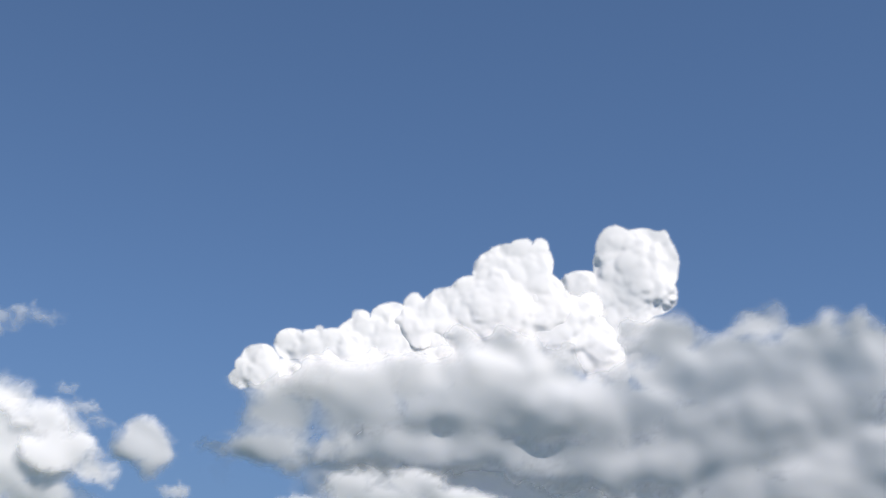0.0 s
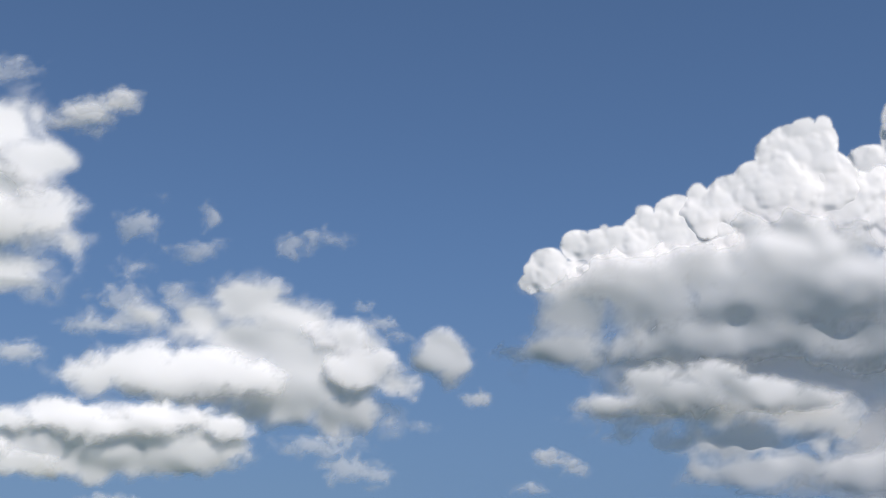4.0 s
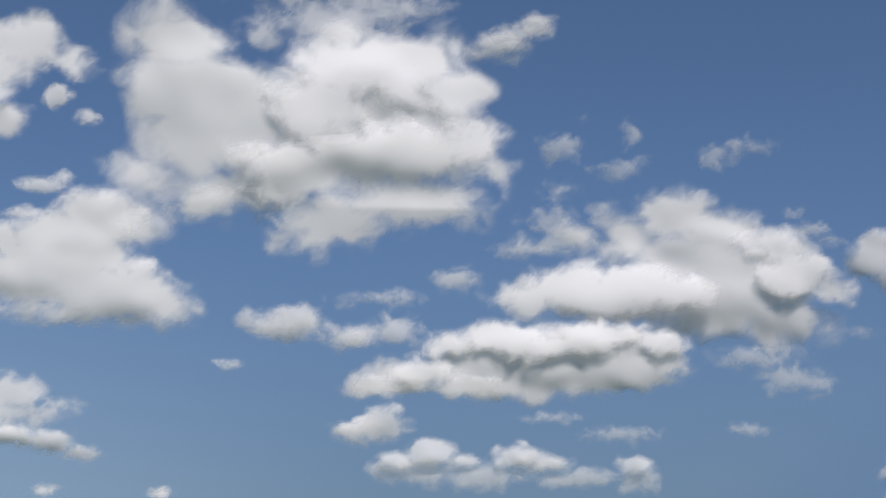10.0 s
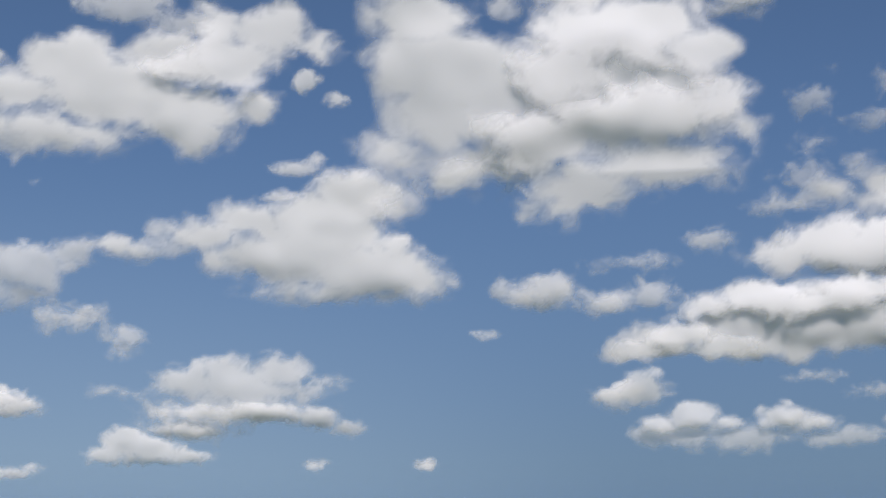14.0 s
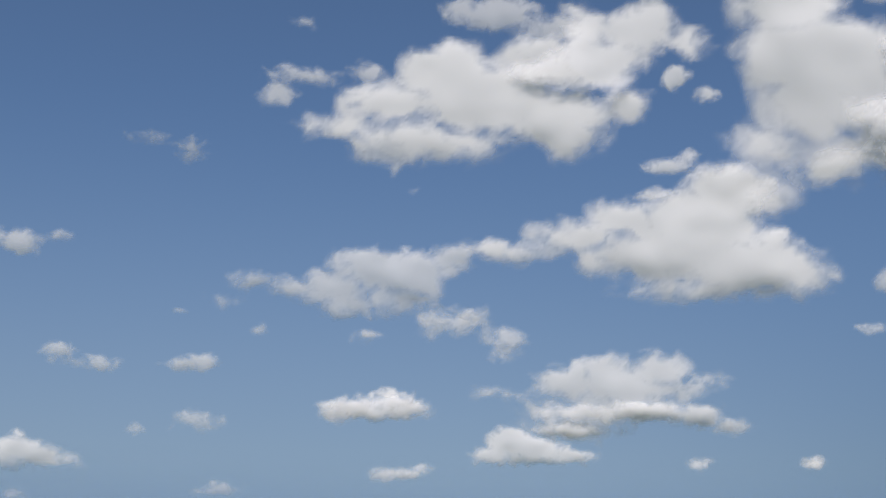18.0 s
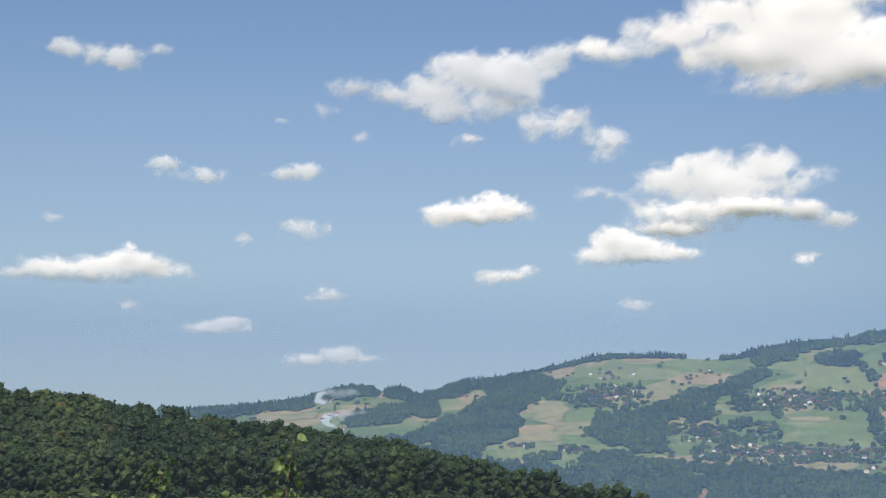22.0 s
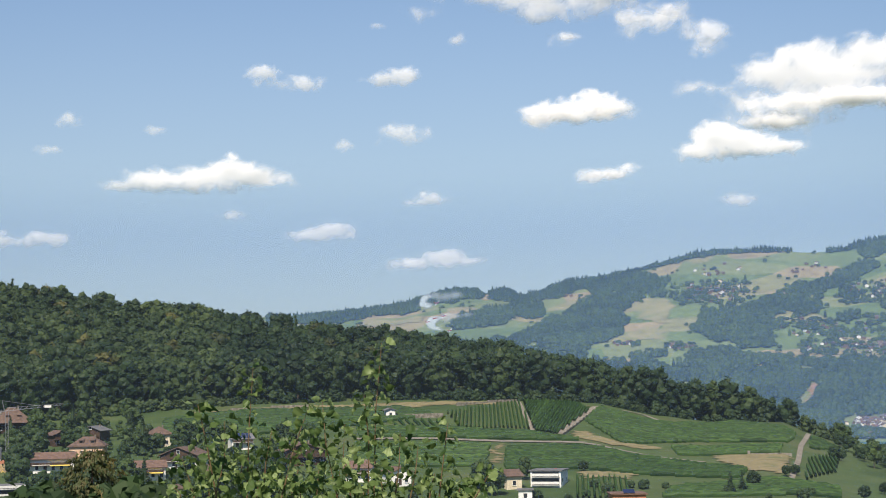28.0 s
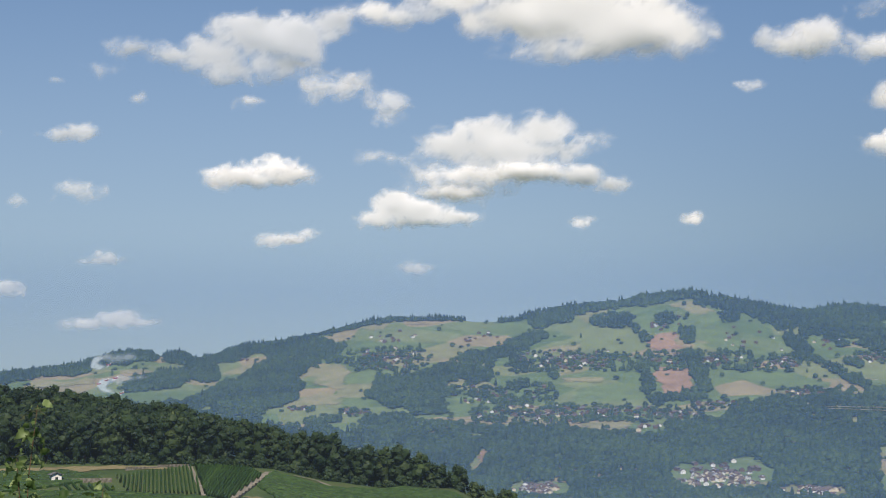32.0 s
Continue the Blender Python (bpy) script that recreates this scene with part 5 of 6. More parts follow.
path("narrow dirt vineyard path", 2.0, ((-53.29, 754), (-52.81, 653)))
path("narrow dirt path between the terraces", 2.5, ((-51.06, 618), (-50.02, 607), (-48.78, 597), (-46.94, 587)))
path("pale gravel terrace path", 4.2, ((-58.96, 631), (-56.2, 628), (-53.9, 622), (-51.06, 619)))
path("dirt path below the vines", 3, ((-44.92, 541), (-43.63, 529), (-42.39, 522)))
patch("dry straw-coloured fallow field", ((-46.81, 602), (-46.73, 617), (-43.90, 623), (-44.00, 548), (-45.32, 562)))
patch("bare earth bank above the terraces", ((-51.47, 657), (-50.84, 650), (-49.81, 632), (-48.26, 629), (-48.99, 612), (-50.64, 623), (-51.63, 637)))
patch("dry stony bank at the forest edge", ((-65.37, 741), (-60.54, 747), (-57.36, 749), (-55.88, 757), (-53.87, 753), (-53.87, 741), (-55.88, 738), (-57.37, 721), (-60.54, 727)))
patch("dry grass steps between the plots", ((-54.25, 620), (-53.78, 616), (-53.88, 566), (-54.40, 566)))
patch("dry grass verge", ((-51.13, 748), (-50.61, 751), (-51.89, 647), (-52.10, 647)))
patch("dry bank below the vines", ((-51.50, 546), (-49.83, 557), (-49.01, 543), (-49.42, 533), (-51.29, 535)))
stone_wall((-57.26, 691), (-55.91, 694), 1.8)
stone_wall((-46.78, 617), (-44.00, 615), 1.4)
stone_wall((-63.28, 735), (-60.54, 743), 1.5)
stone_wall((-55.46, 736), (-53.34, 759), 1.5)
stone_wall((-56.33, 582), (-54.64, 587), 1.2)
far_field("bare brown field on the far hill", (-37.28, 2.58), (-35.92, 2.66), (-35.61, 1.68), (-36.63, 1.46), (-37.2, 1.9))
far_field("bare brown field on the far hill", (-37.55, 3.56), (-37.05, 3.85), (-36.28, 3.83), (-36.21, 3.34), (-36.97, 3.22))
far_field("bare earth slide in the far woods", (-43.75, -0.92), (-43.5, -0.2), (-42.98, -0.12), (-43.22, -0.95))
for mown in (((-40.63, 2.14), (-40.51, 2.34), (-38.92, 2.33), (-38.99, 2.1)), ((-41.22, 3.21), (-40.88, 3.46), (-39.62, 3.48), (-39.9, 3.23)), ((-39.8, 0.45), (-39.76, 0.82), (-37.73, 0.84), (-37.82, 0.43)), ((-58.98, 2.13), (-58.56, 2.41), (-56.52, 2.49), (-56.46, 2.18)),
             ((-50.05, 2.62), (-49.56, 3.01), (-47.99, 2.81), (-47.7, 2.02), (-48.58, 2.03)), ((-50.15, 1.45), (-48.98, 2.03), (-47.8, 1.82), (-48.19, 1.51)), ((-47.4, 4.22), (-46.41, 4.33), (-46.61, 4.09), (-47.3, 4.02)), ((-36.74, 4.72), (-36.05, 5.0), (-35.0, 4.55), (-35.78, 4.41)),
             ((-36.54, 1.27), (-35.67, 1.39), (-34.33, 1.35), (-34.53, 1.13), (-36.26, 1.07)), ((-52.29, 2.05), (-51.71, 2.48), (-51.32, 2.82), (-51.4, 2.47), (-52.0, 2.01))):
    far_field("straw-coloured mown field on the far hill", *mown)


# ---- houses ----
WOOD_DARK = mottled("dark weathered larch boards", (0.035, 0.022, 0.015), (0.075, 0.048, 0.032), 0.7, 0.8, 0.2)
WOOD_SUN = mottled("sun-browned chalet timber", (0.10, 0.062, 0.040), (0.17, 0.11, 0.072), 0.4, 0.85, 0.2)
ROOF_FAR = mottled("faded brown roof tiles", (0.095, 0.074, 0.060), (0.165, 0.125, 0.10), 0.3, 0.85, 0.3)
PLASTER_WHITE = mottled("white plaster", (0.66, 0.65, 0.61), (0.78, 0.77, 0.74), 0.25, 0.9, 0.1)
PLASTER_CREAM = mottled("cream plaster", (0.58, 0.50, 0.36), (0.68, 0.60, 0.45), 0.25, 0.9, 0.1)
PLASTER_PINK = mottled("salmon plaster", (0.55, 0.36, 0.24), (0.64, 0.43, 0.30), 0.25, 0.9, 0.1)
BRICK = mottled("orange brick", (0.36, 0.15, 0.09), (0.46, 0.21, 0.13), 0.9, 0.9, 0.3)
TILE_BROWN = mottled("brown roof tiles", (0.085, 0.058, 0.046), (0.15, 0.10, 0.078), 0.9, 0.85, 0.4)
TILE_RED = mottled("red-brown roof tiles", (0.105, 0.067, 0.052), (0.17, 0.108, 0.082), 0.9, 0.85, 0.4)
TILE_GREY = mottled("grey roof slates", (0.10, 0.10, 0.105), (0.17, 0.17, 0.175), 0.6, 0.7, 0.3)
GLASSY = plain_material("blue-grey glazed wall", (0.34, 0.37, 0.38), 0.2)
PANE = plain_material("dark window glass", (0.03, 0.035, 0.045), 0.08, 0.0, 0.3)
FRAME = plain_material("white window frame", (0.70, 0.69, 0.66), 0.5)
SOLAR = plain_material("blue-black solar cells", (0.02, 0.03, 0.075), 0.15, 0.0, 0.3)
CLOTH = plain_material("yellow awning cloth", (0.72, 0.52, 0.12), 0.8)
STEEL = plain_material("galvanised steel", (0.24, 0.25, 0.27), 0.5, 0.3)


def window(x, z, w, h, y, parent):
    wob = part("window", box(x - w / 2 - 0.09, x + w / 2 + 0.09, y - 0.05, y + 0.05, z - 0.09, z + h + 0.09), FRAME, parent)
    part("pane", box(x - w / 2, x + w / 2, y - 0.07, y - 0.052, z, z + h), PANE, wob)
    part("sill", box(x - w / 2 - 0.15, x + w / 2 + 0.15, y - 0.22, y - 0.05, z - 0.17, z - 0.1), FRAME, wob)


def house(label, az, r, w, depth, h, roof, wall, tiles, yaw, dormers=0, base=0.0, awning=False, solar=False, balcony=False):
    """A house with its storeys, openings and roof; its front looks at the camera."""
    ob = empty_thing("house", label, "house", facing(az, r, yaw), "houses of the village")
    x, y, o = w / 2, depth / 2, 0.75
    rise = {"gable": 0.20 * w, "saddle": 0.19 * depth, "hip": 0.28 * depth, "tower": 0.46 * depth, "flat": 0.0}[roof]
    bm = box(-x, x, -y, y, -3, h)
    part("wall", bm, wall, ob)
    if roof in ("gable", "saddle"):
        gx, gy = (x, y) if roof == "gable" else (y, x)
        turn = (lambda p: p) if roof == "gable" else (lambda p: (-p[1], p[0], p[2]))
        for s in (-1, 1):
            gb = hull([turn(p) for p in ((-gx, s * (gy - 0.02), h), (gx, s * (gy - 0.02), h), (0, s * (gy - 0.02), h + rise), (-gx, s * (gy - 0.3), h), (gx, s * (gy - 0.3), h), (0, s * (gy - 0.3), h + rise))],
                 [(0, 1, 2), (5, 4, 3), (0, 2, 5, 3), (1, 4, 5, 2), (0, 3, 4, 1)])
            part("gable", gb, WOOD_DARK if wall is WOOD_DARK else wall, ob)
        drop = rise * o / gx
        for s in (1, -1):
            rf = part("roof", slab([turn(p) for p in ((s * (gx + o), -gy - o, h - drop), (s * (gx + o), gy + o, h - drop), (0, gy + o, h + rise), (0, -gy - o, h + rise))][::s], 0.22), tiles, ob)
        if solar:
            for i in range(max(3, int(w / 2.0))):
                for j in range(2):
                    px, f0, f1 = -x * 0.8 + i * 1.6, 0.12 + 0.42 * j, 0.50 + 0.42 * j
                    if px + 1.45 > x:
                        continue
                    a, b = -y - o + (y + o) * f0, -y - o + (y + o) * f1
                    za, zb = h - drop + (rise + drop) * f0 + 0.30, h - drop + (rise + drop) * f1 + 0.30
                    part("solar_panel", slab([(px, a, za), (px + 1.45, a, za), (px + 1.45, b, zb), (px, b, zb)], 0.06), SOLAR, rf)
    elif roof in ("hip", "tower"):
        k = max(0.4, x - y * (0.75 if roof == "hip" else 0.9))
        e = h - 0.3
        P = [(-x - o, -y - o, e), (x + o, -y - o, e), (x + o, y + o, e), (-x - o, y + o, e), (-k, 0, h + rise), (k, 0, h + rise)]
        rf = part("roof", hull(P + [(a, b, c - 0.22) for a, b, c in P[:4]], [(0, 1, 5, 4), (1, 2, 5), (2, 3, 4, 5), (3, 0, 4), (0, 6, 7, 1), (1, 7, 8, 2), (2, 8, 9, 3), (3, 9, 6, 0), (9, 8, 7, 6)]), tiles, ob)
        if roof == "tower":
            for i, (ax, ay) in enumerate(((0, -1), (1, 0), (0, 1), (-1, 0))):
                m, t = (x, y) if ay else (y, x)
                edge = [(-m - 1.9, -t - 1.9, e - 0.9), (m + 1.9, -t - 1.9, e - 0.9), (m + 0.3, -t - 0.3, e + 0.35), (-m - 0.3, -t - 0.3, e + 0.35)]
                turn = Matrix.Rotation(i * math.pi / 2, 3, "Z")
                part("eave", slab([tuple(turn @ Vector(p)) for p in edge], 0.18), tiles, rf)
        for i in range(dormers or (2 if roof == "tower" else 0)):
            dx = (i - 0.5) * w * 0.34
            dm = part("dormer", box(dx - 0.8, dx + 0.8, -y * 0.72, -y * 0.2, h + rise * 0.12, h + rise * 0.12 + 1.4), wall, rf)
            part("dormer_roof", slab([(dx - 1.0, -y * 0.85, h + rise * 0.12 + 1.35), (dx + 1.0, -y * 0.85, h + rise * 0.12 + 1.35), (dx + 1.0, -y * 0.1, h + rise * 0.12 + 2.0), (dx - 1.0, -y * 0.1, h + rise * 0.12 + 2.0)], 0.14), tiles, dm)
            part("pane", box(dx - 0.5, dx + 0.5, -y * 0.72 - 0.06, -y * 0.72 - 0.01, h + rise * 0.12 + 0.3, h + rise * 0.12 + 1.2), PANE, dm)
    else:
        part("roof", box(-x - 0.5, x + 0.5, -y - 0.5, y + 0.5, h + 0.004, h + 0.35), tiles, ob)
        if solar:
            part("solar_panel", slab([(-1.6, -y, h + 0.5), (1.6, -y, h + 0.5), (1.6, -y + 2.4, h + 1.4), (-1.6, -y + 2.4, h + 1.4)], 0.08), SOLAR, ob)
    if base:
        part("plinth", box(-x - 0.06, x + 0.06, -y - 0.06, y + 0.06, -3, base), PLASTER_WHITE, ob)
    storeys = max(1, int(h / 2.6))
    for s in range(storeys):
        n = max(1, int(w / 2.7))
        for i in range(n):
            wx = -x + w * (i + 0.5) / n
            window(wx, 0.8 + s * 2.7, 1.05, 1.35, -y - (0.08 if base and s == 0 else 0), ob)
        for i in range(max(1, int(depth / 4))):
            part("side_window", box(x - 0.04, x + 0.05, -y + depth * (i + 0.5) / max(1, int(depth / 4)) - 0.5, -y + depth * (i + 0.5) / max(1, int(depth / 4)) + 0.5, 0.9 + s * 2.7, 2.1 + s * 2.7), PANE, ob)
    if roof == "gable" and w > 7:
        window(0, h + 0.5, 1.0, 1.1, -y, ob)
    if roof in ("gable", "saddle") and w > 7 or balcony:
        for s in range(2 if balcony else 1):
            z = 0.2 + 2.5 * s if balcony else 2.55 if storeys > 1 else 2.3
            if balcony:
                part("glazing", box(-x * 0.88, x * 0.88, -y - 0.14, -y - 0.1, z + 0.05, min(z + 2.05, h - 0.1)), PANE, ob, "wide dark window front")
            bal = part("balcony", box(-x * 0.92, x * 0.92, -y - 1.4, -y - 0.01, z - 0.15, z), PLASTER_WHITE if balcony else WOOD_DARK, ob)
            part("balcony_rail", box(-x * 0.92, x * 0.92, -y - 1.42, -y - 1.34, z + 0.25, z + 1.0), FRAME if balcony else WOOD_DARK, bal)
    if w > 6:
        part("chimney", box(x * 0.35, x * 0.35 + 0.6, 0.4, 1.0, h + rise * 0.3, h + rise + 0.6, bevel=0.05), BRICK if roof == "flat" else STONE, ob)
        part("door", box(-x * 0.15 - 0.5, -x * 0.15 + 0.5, -y - 0.1, -y - 0.02, 0, 2.05), WOOD_DARK, ob)
    if awning:
        part("awning", slab([(0.5, -y - 2.2, 2.1), (x * 0.85, -y - 2.2, 2.1), (x * 0.85, -y - 0.02, 2.75), (0.5, -y - 0.02, 2.75)], 0.06), CLOTH, ob, "pale yellow cloth awning")
    return ob



house("old brown house with steep red-brown hipped roof", -70.60, 718, 13.5, 12, 4.9, "tower", WOOD_DARK, TILE_BROWN, 8)
house("dark wooden chalet with brown gable roof", -69.06, 662, 7.6, 9, 4.1, "gable", WOOD_DARK, TILE_BROWN, 20)
house("pink house with brown half-hipped roof and dormers", -68.08, 620, 12.2, 11, 4.1, "hip", PLASTER_PINK, TILE_BROWN, -8, dormers=2)
house("dark wooden house with grey gable roof", -67.85, 662, 8.1, 9, 4.9, "gable", WOOD_DARK, TILE_GREY, -25)
house("cream two-storey house with brown hipped roof", -65.71, 637, 7.0, 9, 4.9, "hip", PLASTER_CREAM, TILE_BROWN, 15)
house("dark wooden chalet with broad gable and white base", -64.84, 575, 13.0, 13, 4.5, "gable", WOOD_DARK, TILE_BROWN, -20, base=2.4)
house("white house with long red-brown saddle roof", -66.25, 553, 13.6, 10, 4.1, "saddle", PLASTER_WHITE, TILE_RED, 5, awning=True)
house("white terraced house with balcony and yellow awning", -69.34, 583, 16.5, 10, 4.5, "saddle", PLASTER_WHITE, TILE_RED, -4, awning=True)
house("dark house with solar roof and white chimney", -71.87, 654, 11.4, 11, 2.9, "saddle", WOOD_DARK, TILE_GREY, 20, solar=True)
house("white house with orange gable roof", -72.31, 611, 7.7, 10, 3.7, "gable", PLASTER_WHITE, TILE_RED, 70)
house("white flat-roofed modern house", -71.64, 535, 6.4, 10, 4.5, "flat", PLASTER_WHITE, TILE_GREY, 25)
house("grey glass-fronted flat-roofed building", -70.75, 529, 9.6, 12, 3.3, "flat", GLASSY, TILE_GREY, 10, balcony=True)
house("house with blue solar panels on its roof", -66.21, 502, 10.6, 10, 3.3, "saddle", PLASTER_WHITE, TILE_GREY, 0, solar=True)
house("small white house beside the solar roof", -65.36, 501, 5.1, 8, 4.9, "gable", PLASTER_WHITE, TILE_BROWN, -30)
house("brown-roofed house behind the shrub", -63.82, 544, 6.7, 9, 3.3, "saddle", PLASTER_CREAM, TILE_BROWN, 0)
house("white house with dark solar roof", -62.94, 616, 8.0, 9, 3.7, "saddle", PLASTER_WHITE, TILE_GREY, 10, solar=True)
house("dark wooden chalet with wide brown gable roof", -60.88, 576, 15.1, 13, 4.1, "gable", WOOD_DARK, TILE_BROWN, 12)
house("white house with red-brown roof", -58.81, 538, 8.2, 10, 4.1, "saddle", PLASTER_WHITE, TILE_RED, -10)
house("white cottage with bright red roof", -57.57, 528, 6.6, 9, 4.1, "gable", PLASTER_WHITE, TILE_RED, 20)
house("white two-storey modern house with long balconies", -52.28, 524, 9.7, 11, 4.4, "flat", PLASTER_WHITE, TILE_GREY, -12, balcony=True)
house("house with brown pitched roof among trees", -53.66, 520, 5.0, 9, 3.7, "saddle", PLASTER_CREAM, TILE_BROWN, 20)
house("orange brick house with a solar panel", -49.62, 471, 9.3, 10, 3.6, "flat", BRICK, TILE_RED, 8, solar=True)
house("small white garden shed", -53.12, 496, 4.1, 5, 3, "flat", PLASTER_WHITE, TILE_GREY, 0)
house("small vineyard hut with white gable", -57.78, 695, 4.0, 5, 3.2, "gable", PLASTER_WHITE, TILE_GREY, 10)


# ---- crane and building site ----
def crane(az, r, high, reach, label, turn=0):
    ob = empty_thing("tower_crane", label, "crane", facing(az, r, turn))
    bm = bmesh.new()
    for sx in (-0.5, 0.5):
        for sy in (-0.5, 0.5):
            tube([(sx, sy, -2), (sx, sy, high)], [0.075, 0.075], 5, bm)
    part("mast", bm, STEEL, ob)
    for k in range(int(high / 1.6)):
        s = 1 if k % 2 else -1
        part("brace", tube([(-0.5 * s, -0.5, k * 1.6), (0.5 * s, -0.5, k * 1.6 + 1.6)], [0.05, 0.05], 4), STEEL, ob)
    jib = bmesh.new()
    for sy, dz in ((-0.5, 0), (0.5, 0), (0, 1.1)):
        tube([(0, sy, high + 0.4 + dz), (reach, sy, high + 2.2 + dz * 0.4)], [0.07, 0.05], 5, jib)
    tube([(-2.5, 0, high + 0.4), (0, 0, high + 0.4)], [0.14, 0.14], 5, jib)
    part("jib", jib, STEEL, ob)
    for k in range(int(reach / 2)):
        part("jib_brace", tube([(k * 2.0, -0.5, high + 0.45 + k * 1.8 * 2 / reach), (k * 2.0 + 1.0, 0, high + 1.5 + k * 1.2 * 2 / reach)], [0.06, 0.06], 4), STEEL, ob)
    part("peak", tube([(-0.8, 0, high + 0.4), (-1.6, 0, high + 4.2)], [0.14, 0.08], 5), STEEL, ob)
    part("tie_bar", tube([(-1.6, 0, high + 4.0), (reach * 0.5, 0, high + 2.2)], [0.05, 0.05], 4), STEEL, ob)
    part("counterweight", box(-2.6, -1.7, -0.5, 0.5, high - 0.8, high + 0.4, bevel=0.08), STONE, ob)
    if not turn:
        part("banner", box(reach * 0.66, reach * 0.78, -0.62, -0.56, high + 1.3, high + 2.1), PLASTER_WHITE, ob, "white board on the jib")


crane(-70.76, 585, 20.5, 19.0, "grey tower crane standing over the building site")
crane(-27.0, 400, 45.0, 31.0, "tall grey tower crane with a long level jib", 180)


def building_site(az, r):
    ob = empty_thing("building_site", "building site with an unfinished orange brick storey over a sandy pit", "construction", facing(az, r, 8, 1.6))
    part("slab", box(-15, 9, -6, 6, -7, 0.3), STONE, ob)
    part("earth_bank", hull([(-17, -7.8, -4.5), (10, -7.8, -4.5), (9, -6.1, 0.6), (-13, -6.1, 0.6)], [(0, 1, 2, 3)]), SAND, ob, "bare sandy earth bank")
    wall = part("brick_wall", box(-13, 8.5, -5.2, -4.8, 0.3, 1.7), BRICK, ob)
    for k in range(19):
        part("brick_pier", box(-13 + k * 1.15, -12.45 + k * 1.15, -5.24, -4.76, 1.704, 2.0 + 0.3 * (k % 3 == 0)), PLASTER_WHITE if k % 2 else BRICK, wall)
    part("side_wall", box(8.1, 8.5, -4.8, 5, 0.3, 1.7), BRICK, ob)
    for k in range(4):
        part("inner_wall", box(-11 + k * 4.6, -10.7 + k * 4.6, -4.7, 4, 0.3, 1.9 + 0.25 * k), BRICK, ob)
    for k in range(9):
        part("formwork_post", box(-12 + k * 2.3, -11.85 + k * 2.3, -6.9, -6.75, -2.0, 0.6), PLANK, ob)
    cab = part("site_cabin", box(-5, -0.5, 1, 4, 0.3, 4.4, bevel=0.1), PLASTER_WHITE, ob, "white site cabin")
    part("pane", box(-4.2, -3, 0.93, 0.99, 2.6, 3.6), PANE, cab)
    part("silo", tube([(5.2, 1.5, 0.3), (5.2, 1.5, 2.4), (5.2, 1.5, 6.0), (5.2, 1.5, 6.4)], [0.5, 1.05, 1.05, 0.3], 12), STEEL, ob, "pale steel mortar silo")
    part("digger_arm", tube([(4.0, -8.6, -3.4), (5.0, -8.6, -1.6), (6.4, -8.6, -2.6)], [0.2, 0.24, 0.14], 6), CLOTH, ob, "yellow digger arm")


SAND = mottled("sandy earth", (0.22, 0.16, 0.09), (0.38, 0.28, 0.16), 0.45, 0.95, 0.3)
PLANK = mottled("formwork timber", (0.42, 0.28, 0.13), (0.52, 0.36, 0.18), 1.5, 0.8, 0.2)
building_site(-71.5, 592)

